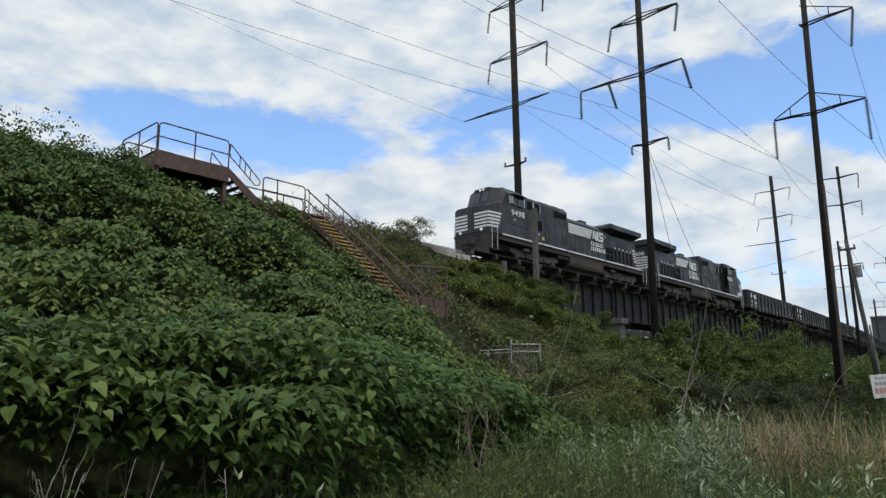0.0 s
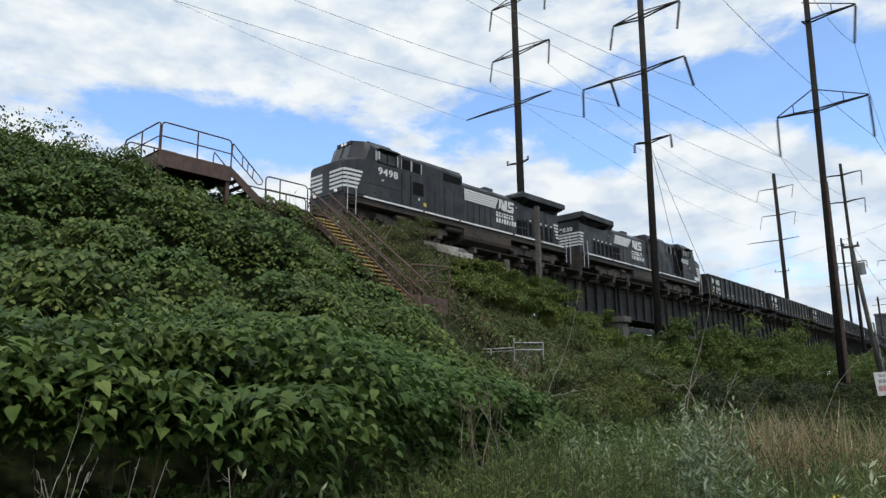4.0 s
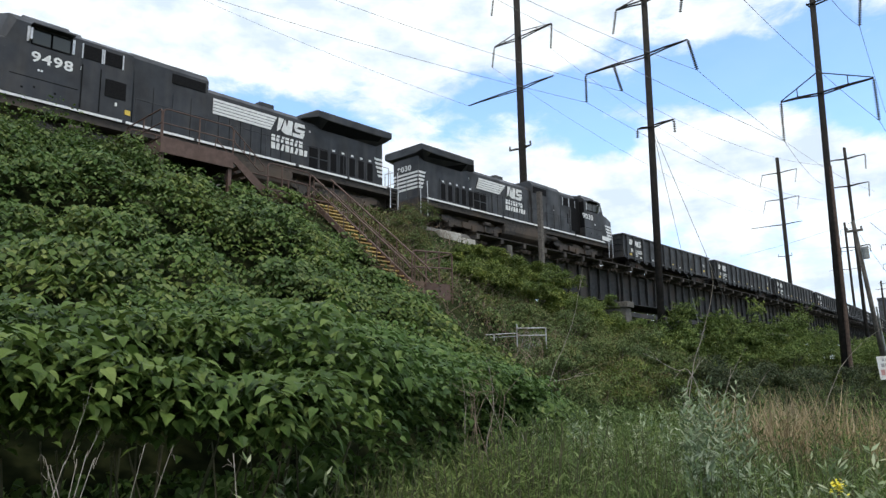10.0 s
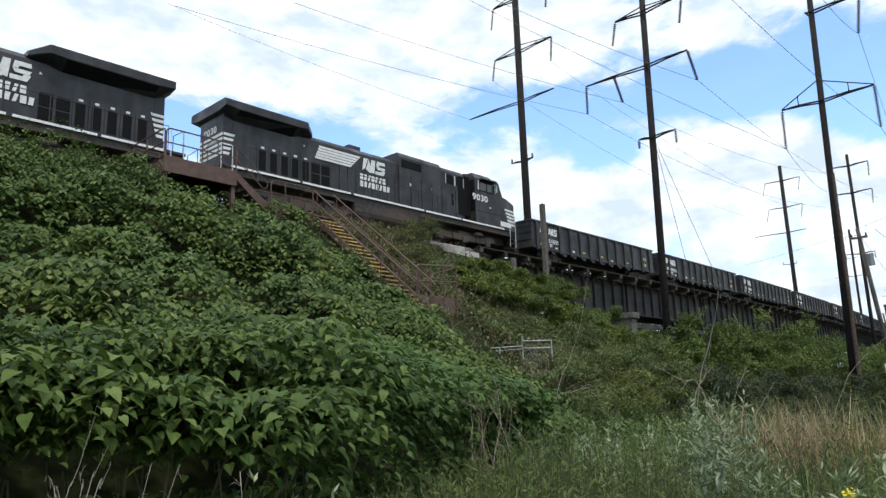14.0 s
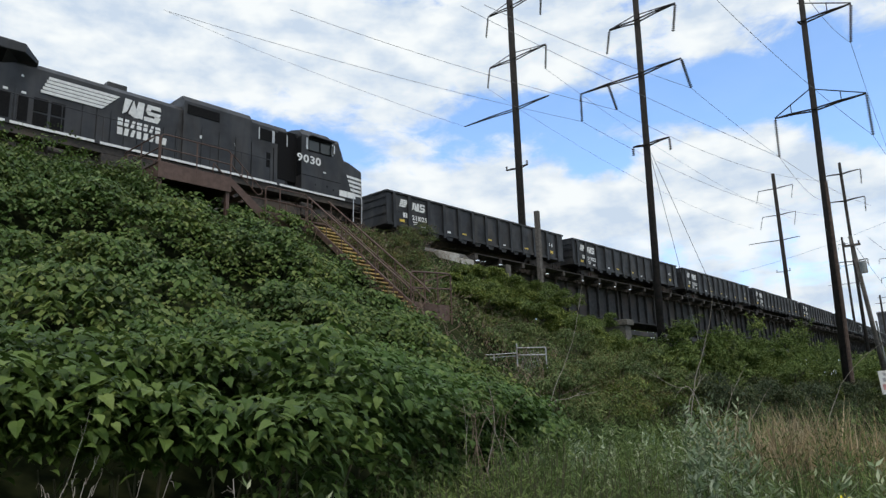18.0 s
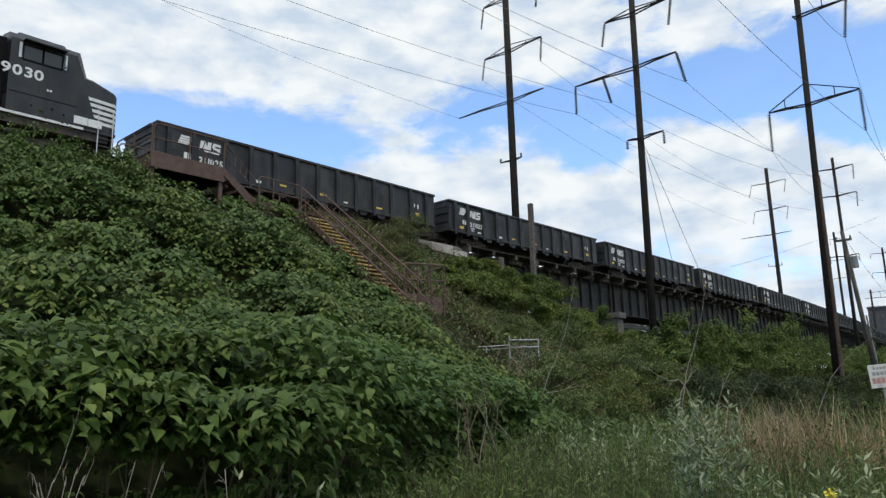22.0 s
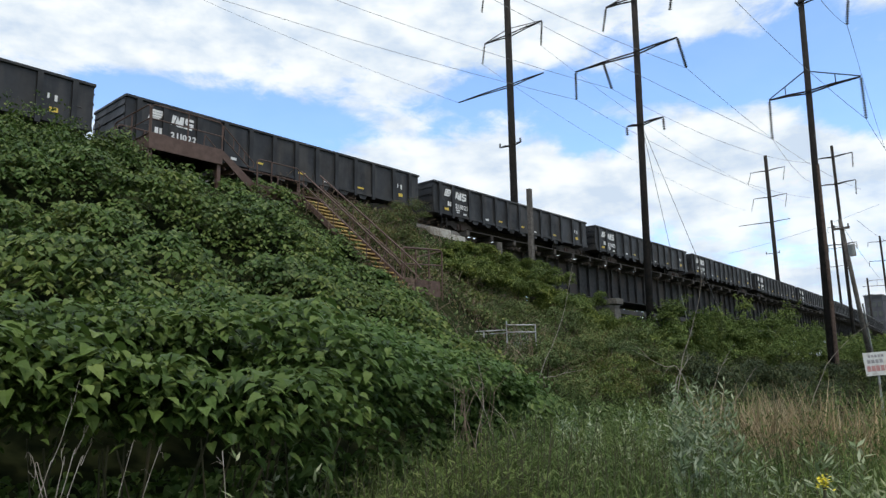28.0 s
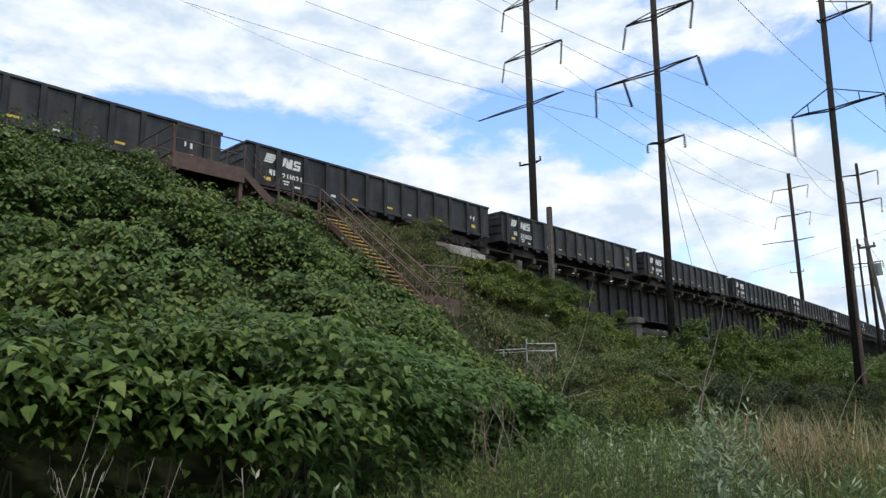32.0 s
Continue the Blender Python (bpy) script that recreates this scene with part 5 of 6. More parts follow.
def warning_sign():
    th = thing("warning_sign", pose(23.45, 4.92, 0.02, 0, 0, -75), "tilted white metal warning sign with red lettering bars", "sign")
    M_SIGN = mat("white_sign_enamel", (0.6, 0.6, 0.57), (0.72, 0.72, 0.69), 5, 0.5, stain=(0.42, 0.38, 0.33), stain_scale=5)
    M_RED = mat("faded_red_paint", (0.42, 0.2, 0.19), (0.5, 0.27, 0.25), 8, 0.7)
    M_GREY = mat("faded_black_paint", (0.26, 0.25, 0.25), (0.38, 0.36, 0.36), 8, 0.7)
    part("post", Acc().tube((0, 0.04, -0.3), (0, 0.04, 2.2), 0.03, n=6), M_GALV, th)
    pl = part("plate", Acc().box(-0.32, 0.32, -0.006, 0.006, -0.32, 0.32), M_SIGN, th, at=pose(0, -0.02, 2.02, 0, -4, 0))
    for k in range(5):
        part("letter_bar", Acc().box(-0.2 + k * 0.08, -0.14 + k * 0.08, -0.012, -0.006, 0.18, 0.25), M_GREY, pl)
    for k in range(4):
        part("letter_bar", Acc().box(-0.24 + k * 0.1, -0.16 + k * 0.1, -0.012, -0.006, 0.02, 0.12), M_GREY, pl)
    for k in range(5):
        part("letter_bar", Acc().box(-0.27 + k * 0.11, -0.18 + k * 0.11, -0.012, -0.006, -0.2, -0.05), M_RED, pl)


warning_sign()


def far_building():
    M_WALL = mat("dark_brick_far", (0.05, 0.05, 0.06), (0.08, 0.08, 0.09), 0.6, 0.9)
    th = thing("office_building", pose(330, 66.3, 0), "dark distant flat-roofed tower block", "building")
    part("wall", Acc().box(-8, 8, -3.1, 3.1, 0, 32), M_WALL, th)
    part("roof", Acc().box(-8.3, 8.3, -3.3, 3.3, 32, 32.7), M_WALL, th)
    for f in range(8):
        for k in range(3):
            part("window", Acc().box(-8.08, -7.9, -2.6 + k * 1.9, -1.4 + k * 1.9, 2 + f * 3.7, 4 + f * 3.7), M_GLASS, th)


far_building()

# ---- plants ----
RNG = np.random.default_rng(7)


def leaf_mat(name, dark, mid, light, rough=0.5, glow=0.25):
    """Leaf colour that differs from leaf to leaf, with light passing through."""
    m = bpy.data.materials.new(name)
    m.use_nodes = True
    n, l = m.node_tree.nodes, m.node_tree.links
    p, out = n["Principled BSDF"], n["Material Output"]
    p.inputs["Roughness"].default_value = rough
    p.inputs["Specular IOR Level"].default_value = 0.16
    geo, ramp = n.new("ShaderNodeNewGeometry"), n.new("ShaderNodeValToRGB")
    ramp.color_ramp.elements[0].color, ramp.color_ramp.elements[1].color = (*dark, 1), (*light, 1)
    e = ramp.color_ramp.elements.new(0.55)
    e.color = (*mid, 1)
    l.new(geo.outputs["Random Per Island"], ramp.inputs[0])
    tc, nz, mix = n.new("ShaderNodeTexCoord"), n.new("ShaderNodeTexNoise"), n.new("ShaderNodeMixRGB")
    nz.inputs["Scale"].default_value, nz.inputs["Detail"].default_value = 0.55, 3
    l.new(tc.outputs["Object"], nz.inputs["Vector"])
    mix.blend_type, mix.inputs[0].default_value = "OVERLAY", 0.5
    l.new(ramp.outputs[0], mix.inputs[1])
    l.new(nz.outputs["Fac"], mix.inputs[2])
    # patches of yellower growth
    patch, pr, warm = n.new("ShaderNodeTexNoise"), n.new("ShaderNodeMapRange"), n.new("ShaderNodeMixRGB")
    patch.inputs["Scale"].default_value, patch.inputs["Detail"].default_value = 0.33, 4
    l.new(tc.outputs["Object"], patch.inputs["Vector"])
    pr.inputs["From Min"].default_value, pr.inputs["From Max"].default_value, pr.inputs["To Max"].default_value = 0.42, 0.66, 0.85
    l.new(patch.outputs["Fac"], pr.inputs["Value"])
    warm.blend_type, warm.inputs[2].default_value = "MULTIPLY", (1.38, 1.16, 0.95, 1)
    l.new(pr.outputs[0], warm.inputs[0])
    l.new(mix.outputs[0], warm.inputs[1])
    mix = warm
    l.new(mix.outputs[0], p.inputs["Base Color"])
    tr, ms = n.new("ShaderNodeBsdfTranslucent"), n.new("ShaderNodeMixShader")
    l.new(mix.outputs[0], tr.inputs["Color"])
    ms.inputs[0].default_value = glow
    l.new(p.outputs[0], ms.inputs[1])
    l.new(tr.outputs[0], ms.inputs[2])
    l.new(ms.outputs[0], out.inputs["Surface"])
    return m


M_KNOT = leaf_mat("broad_green_leaf", (0.033, 0.066, 0.017), (0.062, 0.114, 0.027), (0.108, 0.165, 0.048))
M_SLOPE = leaf_mat("slope_green_leaf", (0.033, 0.064, 0.016), (0.066, 0.115, 0.026), (0.138, 0.18, 0.058))
M_SHRUB = leaf_mat("shrub_leaf", (0.036, 0.062, 0.016), (0.10, 0.148, 0.036), (0.21, 0.26, 0.08))
M_OLIVE = leaf_mat("olive_brush_leaf", (0.045, 0.075, 0.028), (0.095, 0.14, 0.05), (0.17, 0.215, 0.09), 0.7, 0.2)
# Grey-green leaf, darkened to carry the shade below the overhanging large bushes.
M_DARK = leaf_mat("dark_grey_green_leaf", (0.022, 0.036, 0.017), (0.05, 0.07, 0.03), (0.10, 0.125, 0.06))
M_BROWN = leaf_mat("dry_brown_brush", (0.075, 0.055, 0.032), (0.15, 0.115, 0.062), (0.17, 0.17, 0.07), 0.8, 0.1)
M_WEED = leaf_mat("meadow_weed", (0.055, 0.094, 0.026), (0.10, 0.15, 0.045), (0.17, 0.22, 0.085), 0.7)
M_SILVER = leaf_mat("silvery_weed", (0.11, 0.16, 0.08), (0.19, 0.25, 0.15), (0.32, 0.37, 0.26), 0.7)
M_STRAW = leaf_mat("dry_straw_grass", (0.15, 0.125, 0.075), (0.26, 0.215, 0.13), (0.40, 0.34, 0.23), 0.8, 0.25)
M_STALK = mat("pale_dead_stalk", (0.22, 0.19, 0.15), (0.36, 0.32, 0.27), 20, 0.9)
M_STEM = mat("green_brown_stem", (0.035, 0.04, 0.015), (0.07, 0.06, 0.03), 10, 0.8)
M_FLOWER = mat("yellow_flower", (0.65, 0.55, 0.02), (0.75, 0.65, 0.05), 10, 0.6)

HEART = (np.array([(0, 0.05, 0), (-0.22, 0.0, 0.05), (-0.39, 0.26, 0.10), (-0.29, 0.6, 0.05), (0, 1.08, -0.22), (0.29, 0.6, 0.05), (0.39, 0.26, 0.10), (0.22, 0.0, 0.05), (0, 0.45, -0.02)]),
         [(8, 0, 1), (8, 1, 2), (8, 2, 3), (8, 3, 4), (8, 4, 5), (8, 5, 6), (8, 6, 7), (8, 7, 0)])
OVAL = (np.array([(0, 0, 0), (-0.34, 0.3, 0.05), (-0.26, 0.7, 0.04), (0, 1, -0.06), (0.26, 0.7, 0.04), (0.34, 0.3, 0.05)]), [(0, 5, 4, 3), (0, 3, 2, 1)])
LANCE = (np.array([(0, 0, 0), (-0.09, 0.4, 0.01), (0, 1, -0.05), (0.09, 0.4, 0.01)]), [(0, 3, 2), (0, 2, 1)])
BLADE = (np.array([(-0.012, 0, 0), (0.012, 0, 0), (0.010, 0.55, 0.03), (-0.010, 0.55, 0.03), (0, 1, -0.12)]), [(0, 1, 2, 3), (3, 2, 4)])


def leaves(name, at, heading, droop, roll, size, shape, material, parent=None):
    """One mesh of many leaves: places (n,3), heading of the tip and droop (radians), roll, length."""
    verts, faces = shape
    n, k = len(at), len(verts)
    ch, sh, cd, sd = np.cos(heading), np.sin(heading), np.cos(droop), np.sin(droop)
    tip = np.stack([ch * cd, sh * cd, -sd], 1)
    side = np.stack([sh, -ch, np.zeros(n)], 1)
    nor = np.cross(side, tip)
    cr, sr = np.cos(roll)[:, None], np.sin(roll)[:, None]
    side, nor = side * cr + nor * sr, nor * cr - side * sr
    V = (at[:, None, :] + size[:, None, None] * (verts[None, :, 0:1] * side[:, None] + verts[None, :, 1:2] * tip[:, None] + verts[None, :, 2:3] * nor[:, None])).reshape(-1, 3)
    base = (np.arange(n) * k)[:, None]
    me = bpy.data.meshes.new(name)
    idx = np.concatenate([(base + np.array(f)[None]).reshape(n, -1) for f in faces], 1).ravel()
    lens = np.tile([len(f) for f in faces], n)
    me.vertices.add(len(V))
    me.vertices.foreach_set("co", V.ravel())
    me.loops.add(len(idx))
    me.loops.foreach_set("vertex_index", idx.astype(np.int32))
    me.polygons.add(len(lens))
    me.polygons.foreach_set("loop_start", np.concatenate([[0], np.cumsum(lens)[:-1]]).astype(np.int32))
    me.polygons.foreach_set("use_smooth", [False] * len(lens))
    me.update(calc_edges=True)
    me.materials.append(material)
    ob = new(name, me)
    if parent:
        ob.parent = parent
    return ob


def fbm(x, y, s, seed=0.0):
    return noise.noise((x * s, y * s, seed)) + 0.5 * noise.noise((x * s * 2.1, y * s * 2.1, seed + 5))


def sprays(origin, heading, count, length, size, lift=0.25, tilt=0.5, droop=0.42):
    """Leaves set alternately along arching twigs: returns places, headings, droops, rolls and sizes."""
    n = len(origin)
    f = (np.arange(count)[None] + RNG.uniform(0.2, 0.8, (n, count))) / count
    L = length[:, None]
    hx, hy = np.cos(heading)[:, None], np.sin(heading)[:, None]
    along = f * L
    z = lift * L * np.sin(f * 2.3) - 0.42 * L * f * f
    s = np.where(np.arange(count)[None] % 2 == 0, 1, -1)
    off = 0.03 * s
    P = np.stack([origin[:, 0:1] + hx * along - hy * off, origin[:, 1:2] + hy * along + hx * off, origin[:, 2:3] + z], 2)
    H = heading[:, None] + s * RNG.uniform(0.4, 1.3, (n, count))
    D = RNG.normal(droop, 0.75 * tilt, (n, count)) + 0.4 * f
    R = RNG.normal(0, tilt, (n, count))
    S = size[:, None] * RNG.uniform(0.65, 1.15, (n, count)) * (1 - 0.25 * f)
    return P.reshape(-1, 3), H.ravel(), D.ravel(), R.ravel(), S.ravel()


def edge_range(az):
    """How far the front of the leafy bank stands, by azimuth in degrees."""
    return 4.3 + max(0, az - 37) * 0.40 + 0.5 * noise.noise((az * 0.12, 3.1, 0))


def bank_height(x, y):
    r = math.hypot(x, y)
    k = min(1, max(0, (r - 4.0) / 5.0))
    h = 1.68 + 0.45 * k
    if y > 11:
        h = 2.0 - min(1, (y - 11) / 5) * 1.05
    return h + 0.3 * fbm(x, y, 0.45, 2.0) * min(1, 0.4 + k)


def knotweed():
    org, head, leng, siz = [], [], [], []
    # the near tiers, on the flat
    tries = 0
    while len(org) < 4300 and tries < 30000:
        tries += 1
        az = RNG.uniform(4, 54)
        e = edge_range(az)
        r = e + (11.5 - e) * RNG.uniform(0, 1) ** 1.3
        x, y = r * math.sin(radians(az)), r * math.cos(radians(az))
        frac = ((r - e + 0.35 * fbm(x, y, 0.5, 8.0) + 0.35) / 1.25) % 1.0
        if frac > 0.66 or fbm(x, y, 0.9, 31.0) < -0.55:
            continue
        z = ground(x, y) + bank_height(x, y) - 0.5 * min(1, max(0, (az - 42) / 6)) + 0.78 * (0.5 - frac) - abs(RNG.normal(0, 0.06))
        if frac < 0.2 and RNG.uniform() < 0.35:
            z -= RNG.uniform(0.05, 0.28)                       # fringe that hangs at the front of a tier
        if az > 33 and frac < 0.4 and RNG.uniform() < 0.5:
            z -= RNG.uniform(0, 0.9)                           # the low end of the thicket reaches down to the weeds
        org.append((x, y, z))
        head.append(math.atan2(-y, -x) + RNG.normal(0, 0.9))
        leng.append(RNG.uniform(0.3, 0.65))
        siz.append(RNG.uniform(0.072, 0.13))
    P = sprays(np.array(org), np.array(head), 11, np.array(leng), np.array(siz), tilt=0.3, droop=0.1)
    tagged(leaves("knotweed", *P, HEART, M_KNOT), "dense knotweed with broad heart-shaped green leaves in drooping tiers", "knotweed", kind="stuff")
    # dim leaves low under the front edge
    n = 5200
    az = RNG.uniform(4, 52, n)
    r = np.array([edge_range(a) for a in az]) + RNG.uniform(1.1, 3.4, n)
    pts = np.stack([r * np.sin(np.radians(az)), r * np.cos(np.radians(az)), RNG.uniform(0.1, 1.0, n)], 1)
    tagged(leaves("undergrowth", pts, RNG.uniform(0, 6.28, n), RNG.normal(0.6, 0.3, n), RNG.normal(0, 0.4, n), RNG.uniform(0.08, 0.14, n), HEART, M_KNOT), "shaded lower leaves under the knotweed", "undergrowth", kind="stuff")
    st = Acc()
    for k in range(45):
        az = RNG.uniform(8, 50)
        r = edge_range(az) + RNG.uniform(0.4, 2.4)
        x, y = r * math.sin(radians(az)), r * math.cos(radians(az))
        g = ground(x, y)
        dx, dy = RNG.normal(0, 0.18), RNG.normal(-0.15, 0.18)
        st.path([(x, y, g - 0.05), (x + dx * 0.4, y + dy * 0.4, g + 0.7), (x + dx, y + dy, g + 1.35)], 0.007, 4)
    tagged(part("knotweed_stems", st, M_STEM), "thin jointed stems of the knotweed thicket", "stems", kind="stuff")
    # the slope behind: hummocks of growth with hollows between them
    hum = []
    while len(hum) < 170:
        hx, hy, hr = RNG.uniform(-14, 20), RNG.uniform(8, 25), RNG.uniform(0.9, 1.9)
        if all(math.hypot(hx - a, hy - b) > 0.6 * (hr + c) for a, b, c in hum) or len(hum) > 95:
            hum.append((hx, hy, hr))
    HX, HY, HR = (np.array(c) for c in zip(*hum))

    def dome(x, y):
        d2 = ((x - HX) ** 2 + (y - HY) ** 2) / HR ** 2
        return float(np.max(np.where(d2 < 1, HR * np.sqrt(np.maximum(0, 1 - d2)), 0)))

    org, head, leng, siz = [], [], [], []
    tries = 0
    while len(org) < 10500 and tries < 70000:
        tries += 1
        y = RNG.uniform(8.0, 25.3)
        x = RNG.uniform(-14, 17.6 + 0.15 * max(0, 17 - y))
        az = math.degrees(math.atan2(x, y))
        if az < 10 and RNG.uniform() < 0.75:
            continue
        if y > 23.35 and x > 18:
            continue
        if math.hypot(x, y) < 9.5 or x > 3 + 1.12 * y:
            continue
        dm = dome(x, y)
        lump = 1.15 * (dm - 0.85) + 0.25 * fbm(x, y, 0.62, 4.0)
        if dm < 0.35 and RNG.uniform() < 0.8:
            continue
        extra = lump if y < 20 else 0.75 * lump
        if y > 21.5 and x > 9.5:
            extra -= 0.12
        if x > 13.5 and y > 15:
            extra = 0.3 * extra - (0.55 if y < 21 else 0.4) * min(1, (x - 13.5) / 2.5)
        if az > 46 and y < 17:
            extra = 0.3 * extra - 0.8 * min(1, (az - 46) / 3)
        if x > 14.4 and y > 21.0:
            extra -= 0.75
        if y > 21.6 and 10.8 < x < 15.5:
            extra -= 0.3
        if y > 22 and x < 10.6:
            extra -= 0.75 * min(1, (10.6 - x) / 1.2)
        if y > 23.35 and x > 10.6:
            extra = -0.55
        z = ground(x, y) + bank_height(x, y) * 0.95 + extra - abs(RNG.normal(0, 0.14))
        org.append((x, y, z))
        head.append(math.atan2(-y, -x) + RNG.normal(0, 0.8))
        leng.append(RNG.uniform(0.4, 0.75))
        siz.append(RNG.uniform(0.15, 0.25))
    P = sprays(np.array(org), np.array(head), 8, np.array(leng), np.array(siz), tilt=0.24)
    tagged(leaves("bank_leaves", *P, OVAL, M_SLOPE), "thick green creeper and knotweed leaves covering the railway bank", "foliage", kind="stuff")
    # shoots that stand out against the sky at the crest
    org, head, leng, siz = [], [], [], []
    for k in range(900):                                       # the crest itself, down to the ballast
        x, y = RNG.uniform(2.5, 10.9), RNG.uniform(23.2, 26.0)
        org.append((x, y, ground(x, y) + RNG.uniform(0.0, 0.45)))
        head.append(RNG.uniform(0, 6.28))
        leng.append(RNG.uniform(0.35, 0.6))
        siz.append(RNG.uniform(0.10, 0.16))
    for k in range(150):
        x = RNG.uniform(3.5, 10.9)
        y = RNG.uniform(22.2, 24.6)
        top = 0.55 * max(0, noise.noise((x * 1.1, 7.7, 0)) + 0.35) + (0.35 if x < 9 else 0) + (0.55 * max(0.0, noise.noise((x * 2.3, 1.7, 0)) + 0.25) if x < 8.8 else 0)
        for j in range(2):
            org.append((x, y, ground(x, y) + 0.45 + (top + 0.25) * RNG.uniform(0.1, 1.0)))
            head.append(RNG.uniform(0, 6.28))
            leng.append(RNG.uniform(0.3, 0.5))
            siz.append(RNG.uniform(0.10, 0.15))
    P = sprays(np.array(org), np.array(head), 6, np.array(leng), np.array(siz), 0.8)
    tagged(leaves("crest_shoots", *P, OVAL, M_SLOPE), "loose leafy shoots along the top of the bank", "foliage", kind="stuff")


knotweed()


def brush():
    """Dry brown brush and thin weeds round the long stairs and below the fence."""
    n = 60000
    x, y = RNG.uniform(17.0, 30.5, n), RNG.uniform(11.0, 26.1, n)
    keep = ((x < 17.3) | (x > 19.2) | (RNG.uniform(0, 1, n) < np.where(y < 18, 0.35, np.where(y < 20.6, 0.22, 0.03)))) & ((y < 23.3) | (x > 19.0)) & ((y < 25.0) | (x < 26.6))
    keep &= ~((x > 18.4) & (x < 21.4) & (y > 15.2) & (y < 19.6) & (RNG.uniform(0, 1, n) < 0.88))
    x, y = x[keep], y[keep]
    g = np.array([ground(a, b) for a, b in zip(x, y)])
    h = np.array([0.75 + 0.5 * fbm(a, b, 0.5, 11.0) for a, b in zip(x, y)])
    h = np.where((x > 17.2) & (x < 19.2), 0.25 + np.clip((20 - y) * 0.15, 0, 0.4), h)
    h = np.where((x > 16.8) & (x < 24.5) & (y < 17) & (y > 13.2), h * 0.55, h)
    z = g + np.clip(h, 0.25, 2) * RNG.uniform(0.1, 1, len(x)) ** 0.6
    P = np.stack([x, y, z], 1)
    m = len(P)
    green = RNG.uniform(0, 1, m) < np.clip(0.64 + 0.06 * (x - 20) - 0.05 * (y - 17), 0.25, 0.85) * np.where((x < 22) & (y > 16.5), 0.5, 1.0)
    for sel, mt, nm, lb in ((green, M_OLIVE, "bank_weeds", "low green weeds between the dry brush"), (~green, M_BROWN, "dry_brush", "dry brown brush beside the steel stairs")):
        k = int(sel.sum())
        tagged(leaves(nm, P[sel], RNG.uniform(0, 6.28, k), RNG.normal(-0.1, 0.7, k), RNG.normal(0, 0.8, k), RNG.uniform(0.07, 0.16, k), LANCE if mt is M_BROWN else OVAL, mt), lb, "brush", kind="stuff")
    tw = Acc()
    for k in range(1500):
        a, b = RNG.uniform(17.2, 30.0), RNG.uniform(12.5, 26.0)
        if (17.4 < a < 18.8 and b > 18) or (18.4 < a < 21.4 and 15.4 < b < 19.4):
            continue
        g = ground(a, b)
        hgt = RNG.uniform(0.5, 1.3)
        tw.path([(a, b, g - 0.05), (a + RNG.normal(0, 0.15), b + RNG.normal(0, 0.15), g + hgt * 0.5), (a + RNG.normal(0, 0.45), b + RNG.normal(0, 0.4), g + hgt)], lambda f: 0.012 * (1 - 0.7 * f), 3)
    tagged(part("dry_twigs", tw, M_BROWN_TWIG), "bare brown twigs of dead brush", "twigs", kind="stuff")


M_BROWN_TWIG = mat("brown_twig", (0.12, 0.085, 0.06), (0.24, 0.18, 0.13), 12, 0.9)
brush()


def shrub(x, y, top, radius, material, count=900, label="", size=0.13, name="shrub", dry=0.0, plume=0.0):
    """A bush: stems from the ground and a crown of leaf clumps with an uneven outline."""
    g = ground(x, y)
    h = top - g
    th = thing(name, pose(x, y, g), label, "shrub", "shrubs")
    lumps = []
    for k in range(int(10 + radius * 9)):
        a = RNG.uniform(0, 2 * math.pi)
        el = RNG.uniform(-0.1, 1.0)
        rr = radius * (1 - 0.55 * max(0, el) ** 2) * RNG.uniform(0.6, 1.02)
        lr = RNG.uniform(0.34, 0.58) * (0.5 + radius * 0.22)
        c = np.array((math.cos(a) * rr, math.sin(a) * rr, max(0.3, (h - lr) * (0.38 + 0.62 * max(-0.1, el)) * RNG.uniform(0.9, 1.04))))
        lumps.append((c, lr))
        if k % 3 == 0:
            st = Acc()
            st.path([(c[0] * 0.08, c[1] * 0.08, -0.2), (c[0] * 0.45, c[1] * 0.45, c[2] * 0.5), tuple(c)], lambda f: 0.035 * (1 - 0.75 * f), 4)
            part("stem", st, M_STEM, th)
    per = max(20, int(count / len(lumps)))
    P = []
    for c, r in lumps:
        d = RNG.normal(0, 1, (per, 3))
        d /= np.linalg.norm(d, axis=1)[:, None]
        d[:, 2] = np.abs(d[:, 2]) * 0.9 - 0.25
        P.append(c + d * (r * RNG.uniform(0.55, 1.25, (per, 1))))
    if plume:                                                  # upright leafy shoots over the crown
        for c, r in lumps:
            for k in range(4):
                f = np.sort(RNG.uniform(0, 1, 26))[:, None]
                lean = np.array((RNG.normal(0, 0.22), RNG.normal(0, 0.22), RNG.uniform(0.5, 1.0) * plume))
                b = c + np.array((RNG.normal(0, 0.5), RNG.normal(0, 0.5), 0.75)) * r
                P.append(b + f * lean + RNG.normal(0, 0.055, (26, 3)) * (1.3 - f))
    P = np.concatenate(P)
    P[:, 2] = np.maximum(P[:, 2], 0.1)
    if dry:
        pick = RNG.uniform(0, 1, len(P)) < dry
        Q = P[pick] * np.array((1.06, 1.06, 1.03))
        k = len(Q)
        leaves("dry_foliage", Q, RNG.uniform(0, 6.28, k), RNG.normal(-0.2, 0.7, k), RNG.normal(0, 0.8, k), RNG.uniform(0.7, 1.4, k) * size, LANCE, M_BROWN, th)["label"] = "dry brown leaves"
        P = P[~pick]
    n = len(P)
    leaves("foliage", P, np.arctan2(P[:, 1], P[:, 0]) + RNG.normal(0, 0.9, n), RNG.normal(0.45, 0.4, n), RNG.normal(0, 0.4, n), RNG.uniform(0.7, 1.25, n) * size, (OVAL[0] * np.array((0.62, 1.2, 1.0)), OVAL[1]), material, th)
    return th


